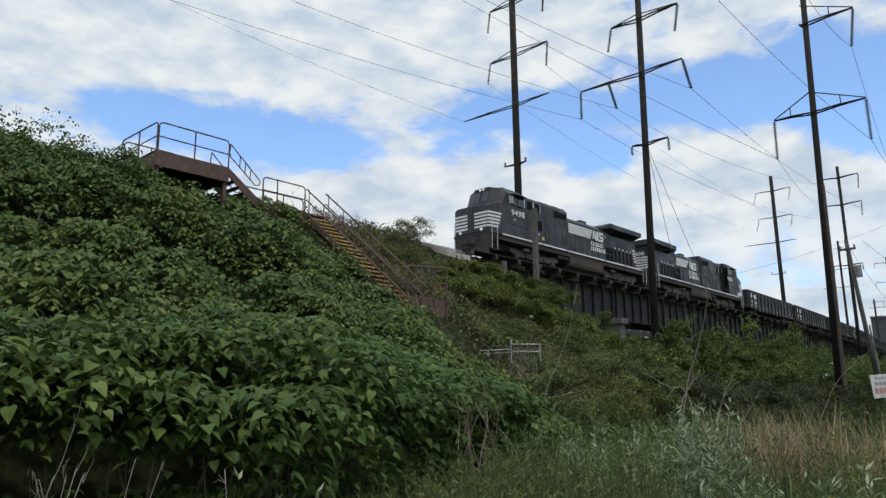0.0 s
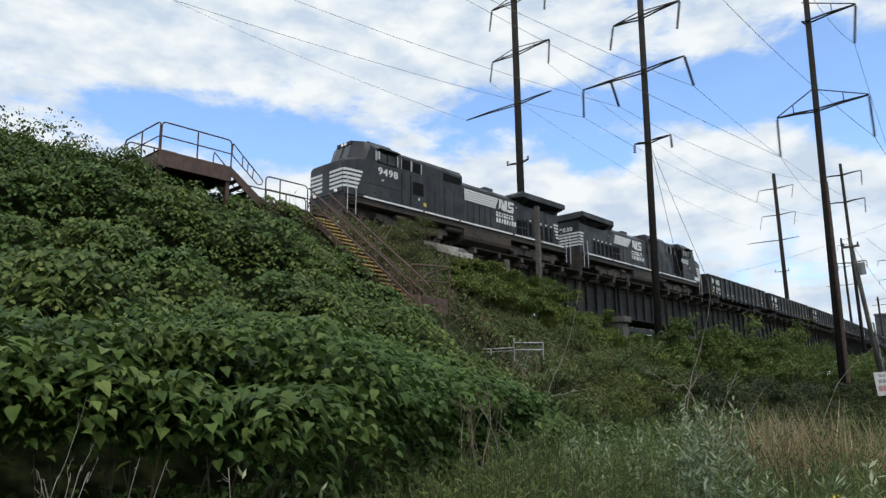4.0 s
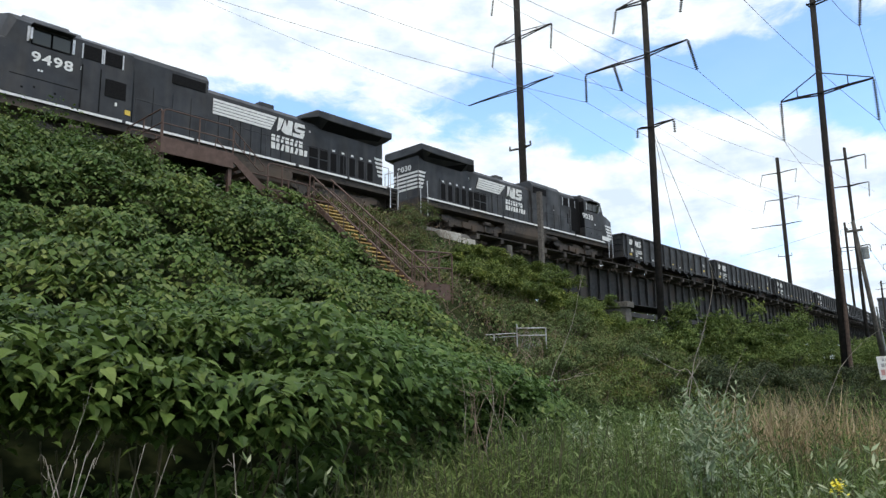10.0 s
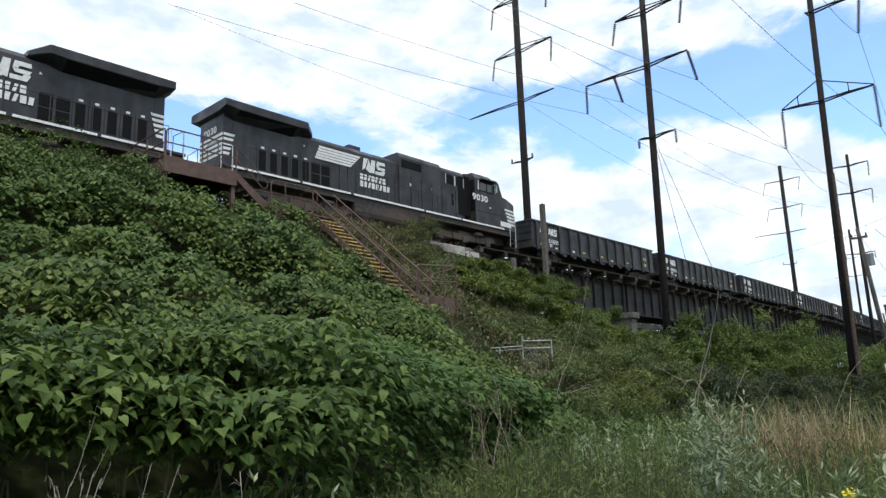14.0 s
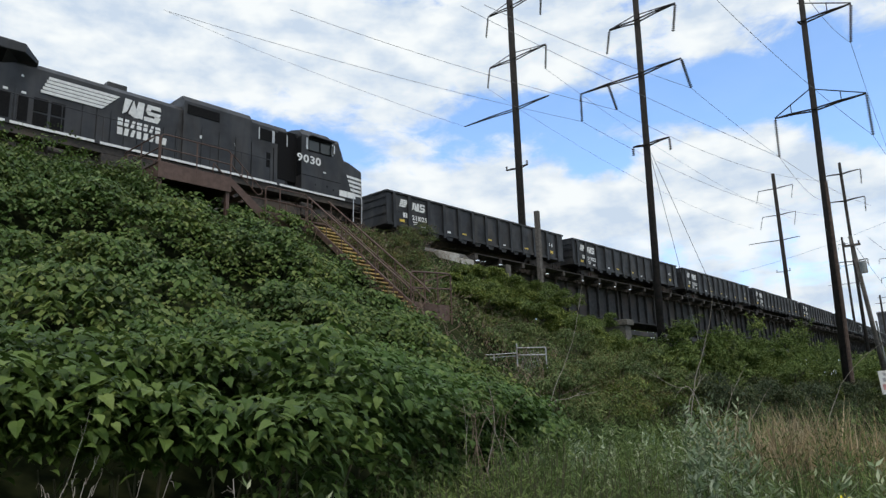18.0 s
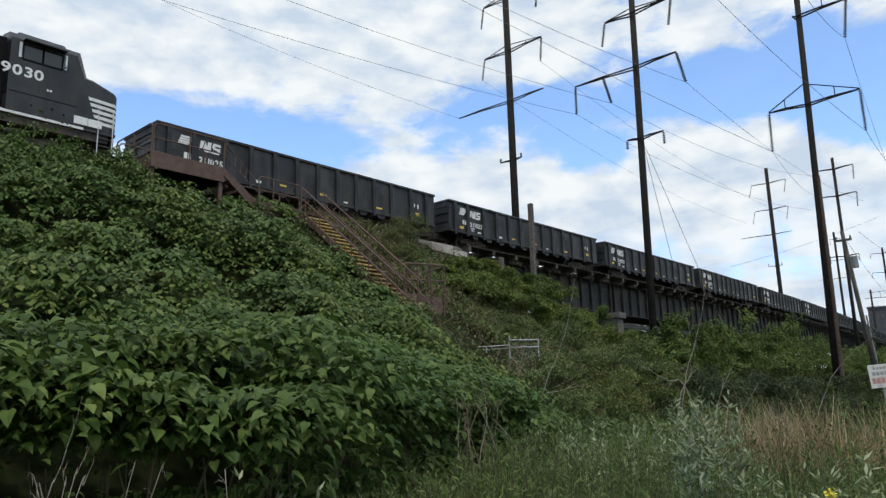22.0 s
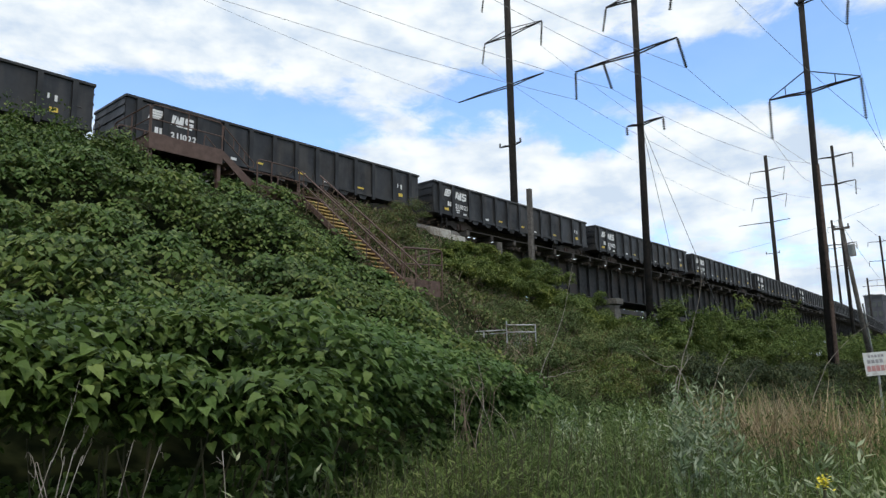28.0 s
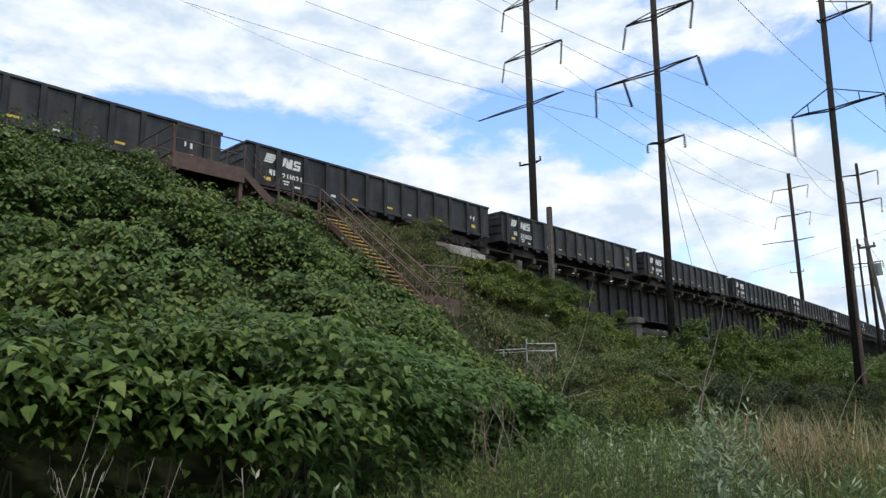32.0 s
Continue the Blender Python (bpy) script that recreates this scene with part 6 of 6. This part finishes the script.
GREEN = "rounded green shrub with small leaves on the railway bank"
for x, y, top, r in ((23.9, 21.6, 7.3, 1.3), (26.0, 21.6, 7.6, 1.6), (28.6, 21.0, 7.0, 1.7), (25.3, 23.7, 8.1, 1.2), (27.0, 23.4, 8.2, 1.5), (29.4, 23.0, 8.5, 1.7), (31.9, 22.6, 8.6, 1.7), (34.3, 22.0, 6.7, 1.7), (31.0, 20.2, 6.4, 1.8), (34.2, 19.6, 5.4, 1.9), (37.2, 21.6, 5.7, 1.8), (40.3, 21.5, 5.2, 1.9), (43.5, 21.5, 5.2, 2.2), (37.0, 18.0, 4.5, 2.0), (28.6, 25.0, 9.2, 1.2), (30.6, 25.2, 9.35, 1.4), (32.6, 25.0, 9.2, 1.6), (34.8, 24.6, 9.0, 1.7), (36.9, 24.0, 8.3, 1.7), (39.0, 23.6, 7.4, 1.7), (38.5, 26.6, 7.6, 1.9), (41.6, 26.8, 7.3, 1.9), (44.4, 26.8, 7.0, 1.9), (46.6, 25.2, 6.4, 1.8)):
    shrub(x, y, top, r, M_SHRUB, 8600, GREEN, 0.11)
MOUND = "large dense green bush in front of the trestle"
for x, y, top, r in ((31.5, 15.4, 4.5, 1.9), (33.4, 14.9, 5.3, 1.9), (36.3, 14.8, 5.0, 2.3), (39.8, 14.4, 5.45, 2.5), (43.0, 14.2, 5.35, 2.6), (46.6, 13.8, 4.8, 2.6), (50.5, 13.6, 4.2, 2.6), (54.8, 13.2, 4.2, 2.6), (60, 13.5, 4.6, 3.2), (67, 14.5, 5.0, 3.6), (75, 15, 5.2, 4.0), (85, 16, 5.4, 4.5)):
    shrub(x, y, top + 0.2, r, M_SHRUB, 15000 if x < 62 else 6000, MOUND, 0.115 if x < 62 else 0.2, plume=0.45)
LOW = "tangled shrub at the edge of the meadow, its leaves mostly coloured dark for shade"
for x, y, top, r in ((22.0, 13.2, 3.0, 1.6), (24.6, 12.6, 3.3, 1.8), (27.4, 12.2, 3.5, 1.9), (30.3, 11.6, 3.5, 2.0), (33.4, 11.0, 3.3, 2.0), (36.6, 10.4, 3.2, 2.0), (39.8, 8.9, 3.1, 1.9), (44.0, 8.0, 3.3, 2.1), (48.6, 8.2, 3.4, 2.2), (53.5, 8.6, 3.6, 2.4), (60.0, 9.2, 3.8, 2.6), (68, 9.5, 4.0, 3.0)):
    # From x = 26 on, the leaf colour itself holds the large bushes' shade.
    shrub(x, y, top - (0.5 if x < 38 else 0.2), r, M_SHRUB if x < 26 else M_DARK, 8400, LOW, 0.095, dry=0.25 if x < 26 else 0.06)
DRY = "half-dry brownish shrub below the pipe fence"
for x, y, top, r in ((19.0, 13.0, 2.9, 1.5), (21.0, 15.0, 3.35, 1.5), (23.6, 15.4, 3.7, 1.6), (26.2, 15.0, 4.0, 1.8), (28.8, 15.6, 4.4, 1.9), (27.5, 18.0, 5.2, 1.8), (24.5, 18.6, 5.5, 1.4), (21.6, 24.6, 9.75, 0.9), (23.1, 24.9, 10.1, 1.0), (24.6, 25.0, 10.3, 1.0), (20.4, 22.6, 8.6, 0.9), (22.4, 22.9, 8.9, 1.0)):
    shrub(x, y, top, r, M_OLIVE, 6400 if y < 20 else 3000, DRY, 0.09, dry=0.22 if y < 20 else 0.55)
shrub(25.8, 25.5, 11.2, 1.05, M_OLIVE, 3200, "small brownish shrub standing beside the track", 0.085, dry=0.5)
shrub(24.3, 12.9, 2.5, 1.0, M_OLIVE, 1500, DRY, 0.09, dry=0.4)
for x, y, top, r in tuple((40 + 6.5 * k, 37.5 + 0.04 * k * k, 10.2 + 0.5 * math.sin(k * 2.1), 4.4) for k in range(17)):
    shrub(x, y, top, r, M_SHRUB, 4200, "dark bush beyond the railway trestle", 0.5)
for k in range(14):
    shrub(43 + 7.2 * k, 43.5 + 0.045 * k * k, 9.6 + 0.6 * math.sin(k * 1.7), 4.8, M_SHRUB, 3600, "dark bush beyond the railway trestle", 0.6)


def far_trees():
    """A low belt of trees that closes the distance beyond the railway."""
    n = 26000
    x = RNG.uniform(20, 420, n)
    band = RNG.integers(0, 3, n)
    y = 58 + 0.06 * x + band * 14 + RNG.normal(0, 3, n)
    top = np.array([6.0 + 2.2 * fbm(a, b, 0.05, 14.0) + 1.2 * noise.noise((a * 0.3, b * 0.3, 2)) for a, b in zip(x, y)])
    z = 1.0 + top * RNG.uniform(0, 1, n) ** 0.7
    P = np.stack([x, y, z], 1)
    tagged(leaves("far_woods", P, RNG.uniform(0, 6.28, n), RNG.normal(0.3, 0.5, n), RNG.normal(0, 0.6, n), RNG.uniform(0.7, 1.4, n), OVAL, M_SHRUB), "low distant belt of dark green trees", "woods", kind="stuff")


far_trees()


def meadow():
    """Feathery weeds, grass blades, dry straw and silvery mugwort in front of the bushes."""
    P, H, D, S = [], [], [], []
    stems = Acc()
    for k in range(2900):
        az = RNG.uniform(36, 88)
        r = 2.9 + 13.5 * RNG.uniform(0, 1) ** 1.25
        if az < 54 and r > edge_range(az) - 0.35:
            continue
        x, y = r * math.sin(radians(az)), r * math.cos(radians(az))
        if y > 10:
            continue
        g = ground(x, y)
        h = RNG.uniform(0.85, 1.18) + 0.045 * (r - 3) + 0.15 * fbm(x, y, 0.5, 21.0)
        lean = RNG.normal(0, 0.10, 2)
        m = 54 if r < 7.5 else 22
        f = np.sort(RNG.uniform(0.25, 1.0, m))
        P.append(np.stack([x + lean[0] * f * h, y + lean[1] * f * h, g + f * h], 1))
        H.append(RNG.uniform(0, 6.28, m))
        D.append(RNG.normal(-0.65, 0.3, m) + 0.5 * (1 - f))
        S.append((0.055 + 0.07 * (1 - f)) * RNG.uniform(0.7, 1.3, m) * (1 if r < 7.5 else 1.4))
        if r < 8:
            stems.path([(x, y, g - 0.05), (x + lean[0] * h, y + lean[1] * h, g + h)], lambda f: 0.006 * (1 - 0.7 * f), 3)
    for k in range(420):
        az, r = RNG.uniform(42.5, 55), RNG.uniform(2.9, 4.4)
        r += 0.14 * max(0, az - 45)
        x, y = r * math.sin(radians(az)), r * math.cos(radians(az))
        g, h = ground(x, y), RNG.uniform(0.9, 1.2) + 0.03 * (az - 44)
        lean = RNG.normal(0, 0.12, 2)
        f = np.sort(RNG.uniform(0.2, 1.0, 60))
        P.append(np.stack([x + lean[0] * f * h, y + lean[1] * f * h, g + f * h], 1))
        H.append(RNG.uniform(0, 6.28, 60))
        D.append(RNG.normal(-0.65, 0.3, 60) + 0.5 * (1 - f))
        S.append((0.055 + 0.07 * (1 - f)) * RNG.uniform(0.7, 1.3, 60))
        stems.path([(x, y, g - 0.05), (x + lean[0] * h, y + lean[1] * h, g + h)], lambda f: 0.006 * (1 - 0.7 * f), 3)
    P, H, D, S = np.concatenate(P), np.concatenate(H), np.concatenate(D), np.concatenate(S)
    tagged(leaves("meadow_weeds", P, H, D, RNG.normal(0, 0.5, len(P)), S, (LANCE[0] * np.array((0.8, 1, 1)), LANCE[1]), M_WEED), "tall feathery green weeds of the meadow", "weeds", kind="stuff")
    tagged(part("weed_stems", stems, M_STEM), "thin stems of the meadow weeds", "stems", kind="stuff")
    n = 16000
    az, r = RNG.uniform(37, 90, n), 2.6 + 14 * RNG.uniform(0, 1, n) ** 1.1
    keep = ~((az < 54) & (r > 3.9 + np.maximum(0, az - 37) * 0.40))
    az, r = az[keep], r[keep]
    x, y = r * np.sin(np.radians(az)), r * np.cos(np.radians(az))
    g = np.array([ground(a, b) for a, b in zip(x, y)])
    n = len(x)
    tagged(leaves("meadow_grass", np.stack([x, y, g], 1), RNG.uniform(0, 6.28, n), RNG.normal(-1.3, 0.16, n), RNG.normal(0, 1, n), RNG.uniform(0.7, 1.25, n), (BLADE[0] * np.array((1.0, 1, 1)), BLADE[1]), M_WEED), "long green meadow grass", "grass", kind="stuff")
    # dry straw in front of the far bushes
    n = 3400
    tuft = RNG.integers(0, 46, n)
    az = RNG.normal(72.3, 3.2, 46)[tuft] + RNG.normal(0, 0.42, n)
    r = RNG.uniform(8.5, 14.5, 46)[tuft] + RNG.normal(0, 0.16, n)
    x, y = r * np.sin(np.radians(az)), r * np.cos(np.radians(az))
    g = np.array([ground(a, b) for a, b in zip(x, y)])
    tagged(leaves("straw_grass", np.stack([x, y, g], 1), RNG.uniform(0, 6.28, n), RNG.normal(-1.42, 0.15, n), RNG.normal(0, 1, n), (1.05 + 0.35 * RNG.uniform(0, 1, 46)[tuft]) * RNG.uniform(0.55, 1.3, n), (BLADE[0] * np.array((0.55, 1, 1.6)), BLADE[1]), M_STRAW), "pale dry straw grass", "grass", kind="stuff")
    # silvery mugwort clumps
    P, H, D, S = [], [], [], []
    for az0, r0, h0, cnt, spread in ((66.5, 6.0, 1.70, 46, 1.2), (60.5, 7.5, 1.45, 40, 2.2), (64.0, 8.5, 1.55, 40, 2.0), (76.5, 4.6, 1.35, 26, 1.6), (70.0, 5.2, 1.28, 22, 2.0), (57.0, 9.0, 1.4, 30, 2.0), (31.0, 3.6, 1.38, 5, 0.5), (36.5, 3.9, 1.36, 6, 0.7)):
        for k in range(cnt):
            az, r = az0 + RNG.normal(0, spread), r0 + RNG.normal(0, 0.35)
            x, y = r * math.sin(radians(az)), r * math.cos(radians(az))
            g = ground(x, y)
            h = h0 * RNG.uniform(0.75, 1.02)
            m = 34
            f = np.sort(RNG.uniform(0.3, 1.0, m))
            lean = RNG.normal(0, 0.07, 2)
            P.append(np.stack([x + lean[0] * f, y + lean[1] * f, g + f * h], 1))
            H.append(RNG.uniform(0, 6.28, m))
            D.append(RNG.normal(-0.7, 0.3, m) + 0.4 * (1 - f))
            S.append((0.06 + 0.09 * (1 - f)) * RNG.uniform(0.8, 1.3, m))
    P, H, D, S = np.concatenate(P), np.concatenate(H), np.concatenate(D), np.concatenate(S)
    tagged(leaves("mugwort", P, H, D, RNG.normal(0, 0.5, len(P)), S, (LANCE[0] * np.array((1.4, 1, 1)), LANCE[1]), M_SILVER), "silvery grey-green mugwort clumps", "weeds", kind="stuff")


meadow()


def rough_grass():
    """Short rough grass on the open ground where the camera stands and behind it."""
    n = 36000
    az, r = RNG.uniform(88, 362, n), 1.0 + 22 * RNG.uniform(0, 1, n) ** 0.9
    x, y = r * np.sin(np.radians(az)), r * np.cos(np.radians(az))
    g = np.array([ground(a, b) for a, b in zip(x, y)])
    tagged(leaves("rough_grass", np.stack([x, y, g], 1), RNG.uniform(0, 6.28, n), RNG.normal(-1.2, 0.25, n), RNG.normal(0, 1, n), RNG.uniform(0.3, 0.7, n), (BLADE[0] * np.array((2.0, 1, 1)), BLADE[1]), M_WEED), "rough green grass of the open meadow", "grass", kind="stuff")


rough_grass()


def spot(az, el, r):
    d = toward(az, el)
    return (EYE[0] + d[0] * r, EYE[1] + d[1] * r, EYE[2] + d[2] * r)


def along(pts, per=4):
    """A smooth line through points."""
    P = [Vector(p) for p in pts]
    out = []
    for i in range(len(P) - 1):
        p0, p1, p2, p3 = P[max(i - 1, 0)], P[i], P[i + 1], P[min(i + 2, len(P) - 1)]
        for k in range(per):
            t = k / per
            out.append(0.5 * ((2 * p1) + (p2 - p0) * t + (2 * p0 - 5 * p1 + 4 * p2 - p3) * t * t + (3 * p1 - p0 - 3 * p2 + p3) * t ** 3))
    return out + [P[-1]]


def twiggy(pts, r0, label, name, twigs=0, reach=0.12, material=M_STALK):
    """A dead stalk that rises from the ground, with thin side twigs as parts."""
    first = Vector(pts[0])
    drop = first.z - ground(first.x, first.y)
    lead = (first - Vector(pts[1])) / max(0.05, Vector(pts[1]).z - first.z)
    lead.z = 0
    foot = first + lead * min(1, 0.35 / max(lead.length, 0.01)) * drop * 0.8
    foot.z = ground(foot.x, foot.y) - 0.03
    line = along([foot] + [Vector(p) for p in pts])
    jag = [p + Vector(RNG.normal(0, r0 * 0.5, 3)) for p in line]
    ob = tagged(part(name, Acc().path(jag, lambda f: r0 * (1 - 0.82 * f), 5), material), label, "stalk", "dead stalks")
    for k in range(twigs):
        i = int(len(jag) * RNG.uniform(0.5, 0.92))
        d = (jag[min(i + 1, len(jag) - 1)] - jag[i - 1]).normalized()
        e = (d + Vector(RNG.normal(0, 0.38, 3))).normalized() * reach * RNG.uniform(0.5, 1.2)
        part("twig", Acc().path([jag[i], jag[i] + e * 0.55 + Vector((0, 0, 0.015)), jag[i] + e], lambda f: r0 * 0.3 * (1 - 0.4 * f), 4), material, ob)
    return ob


for pts, twigs in (([(20.0, -6.5), (20.6, -4.6), (21.3, -2.0), (21.9, 0.9)], 2), ([(21.4, -6.0), (21.9, -4.2), (22.7, -2.2)], 1), ([(21.8, -6.2), (22.3, -5.0), (22.9, -3.4)], 1), ([(25.0, -5.8), (25.4, -4.3)], 2), ([(26.7, -5.9), (27.3, -4.4)], 2), ([(31.7, -6.1), (31.6, -5.4), (31.1, -4.8)], 2), ([(21.0, -6.3), (21.2, -5.0), (21.0, -3.9)], 2), ([(20.2, -6.3), (19.6, -5.6), (19.2, -5.1)], 2), ([(19.9, -6.0), (19.3, -4.8)], 1)):
    twiggy([spot(*p, 3.5) for p in pts], 0.0025, "pale dead plant stalk in front of the knotweed", "dead_stalk", twigs, 0.05)
for pts, r, r0, twigs in (([(65.1, -2.2), (65.6, 0.9), (66.5, 3.6), (67.5, 7.2), (67.2, 9.3)], 16.0, 0.013, 1), ([(65.0, -1.0), (65.5, 0.6), (66.6, 1.9)], 15.5, 0.016, 2), ([(65.6, 0.4), (64.4, 1.0), (62.2, 2.3)], 15.5, 0.014, 2), ([(53.9, -3.0), (54.6, -1.1), (55.4, 0.9), (57.1, 4.7), (58.1, 9.0)], 14.0, 0.014, 1), ([(54.6, -0.6), (56.4, 0.5), (58.6, 0.9)], 13.9, 0.013, 1),
                          ([(73.4, -3.4), (74.2, -1.2), (75.6, 1.4), (78.0, 3.6)], 13.0, 0.010, 1), ([(67.2, -3.0), (67.8, -0.4), (69.0, 2.0)], 10.0, 0.008, 3), ([(67.0, -3.2), (69.0, -1.6), (70.4, 0.4)], 10.0, 0.008, 2),
                          ([(50.4, -3.8), (50.9, -1.5), (50.6, 1.4)], 8.0, 0.008, 2), ([(51.6, -4.2), (50.9, -2.0), (49.9, 0.3)], 8.0, 0.007, 2), ([(48.6, -3.5), (48.7, -1.0), (48.4, 1.2)], 7.5, 0.006, 1), ([(53.2, -4.4), (52.4, -2.7), (51.3, -1.4)], 8.0, 0.006, 1)):
    twiggy([spot(*p, r) for p in pts], r0, "pale bare dead vine rising out of the weeds", "dead_vine", twigs, 0.02 * r)

for k in range(9):
    a, e, r = RNG.uniform(48.0, 54.0), RNG.uniform(-4.5, -2.2), RNG.uniform(6.4, 8.2)
    b = a + RNG.normal(0.2, 1.2)
    twiggy([spot(a, e, r), spot((a + b) / 2 + RNG.normal(0.3, 0.5), e + RNG.uniform(1.0, 2.2), r), spot(b, e + RNG.uniform(2.2, 4.4), r), spot(b + RNG.normal(0, 1.4), e + RNG.uniform(2.4, 4.0), r)], 0.0042, "thin brown dead vine at the end of the thicket", "dead_vine", 2, 0.2, M_BROWN_TWIG)

# a yellow-flowered weed close by
th = thing("flowering_weed", pose(*spot(74.2, -6.9, 3.3)), "tall weed with a small cluster of yellow flowers", "flower")
part("stem", Acc().path([(0.02, 0.03, -1.36), (0.0, 0.02, -0.6), (0, 0, -0.02)], 0.006, 5), M_STEM, th)
n = 60
d = RNG.normal(0, 1, (n, 3)) * np.array((0.013, 0.013, 0.011))
leaves("flower_head", d, RNG.uniform(0, 6.28, n), RNG.normal(-0.2, 0.5, n), RNG.normal(0, 0.5, n), RNG.uniform(0.012, 0.02, n), OVAL, M_FLOWER, th)["label"] = "yellow flower cluster"

# ---- what moves ----
# Metres by which the train stands back, at each time.
ADVANCE = [
    (0.0, 37.65), (1.0, 34.83), (2.0, 31.92), (3.0, 28.97), (3.5, 27.49), (4.0, 26.04), (5.0, 23.20), (5.5, 21.75),
    (6.0, 20.33), (7.0, 17.70), (8.0, 14.86), (9.0, 12.08), (10.0, 9.31), (11.0, 6.22), (12.0, 3.03), (13.0, 0.00),
    (14.0, -2.95), (14.5, -4.39), (15.0, -5.83), (16.0, -8.73), (16.5, -10.31), (17.0, -11.96), (18.0, -15.14), (19.0, -18.14),
    (20.0, -21.17), (21.0, -24.37), (22.0, -27.41), (23.0, -30.39), (24.0, -33.51), (25.0, -36.83), (25.5, -38.51), (26.0, -40.13),
    (27.0, -43.24), (27.5, -44.74), (28.0, -46.23), (29.0, -49.26), (30.0, -52.59), (31.0, -56.13), (32.0, -59.56)]
FRONT = -4.15                                       # the first coupler's place along the line at 13 s


def line_point(s):
    return Vector((s, track_y(s), RAIL_Z))


def vehicle_pose(s_mid, truck, turned=False):
    a, b = line_point(s_mid - truck), line_point(s_mid + truck)
    d = b - a
    ang = math.degrees(math.atan2(d.y, d.x)) + (180 if turned else 0)
    m = (a + b) / 2
    return pose(m.x, m.y, m.z, 0, 0, ang)


def advance(t):
    return lerp(t, ADVANCE)


def roll_wheels(ob, radius, sense):
    """Turn every wheelset of a vehicle as it rolls along."""
    times = [32.0 * k / 170 for k in range(171)]
    turns = [(t, sense * math.degrees((advance(t) - ADVANCE[0][1]) / radius)) for t in times]
    for w in ob.children_recursive:
        if w.name.startswith("wheelset"):
            x, y, z = w.matrix_basis.translation
            walk(w, [(t, pose(x, y, z, 0, a, 0)) for t, a in turns])


def motions():
    for i, ob in enumerate(locos):
        roll_wheels(ob, 0.53, -1 if i == 1 else 1)
    for ob in cars:
        roll_wheels(ob, 0.46, 1)
    for i, ob in enumerate(locos):
        mid = FRONT + (HALF if i == 0 else 44.2 - HALF)
        walk(ob, [(t, vehicle_pose(mid + s, 6.5, i == 1)) for t, s in ADVANCE])
    for i, ob in enumerate(cars):
        mid = FRONT + 44.24 + 17.64 * (i + 0.5)
        walk(ob, [(t, vehicle_pose(mid + s, 5.6)) for t, s in ADVANCE])


motions()
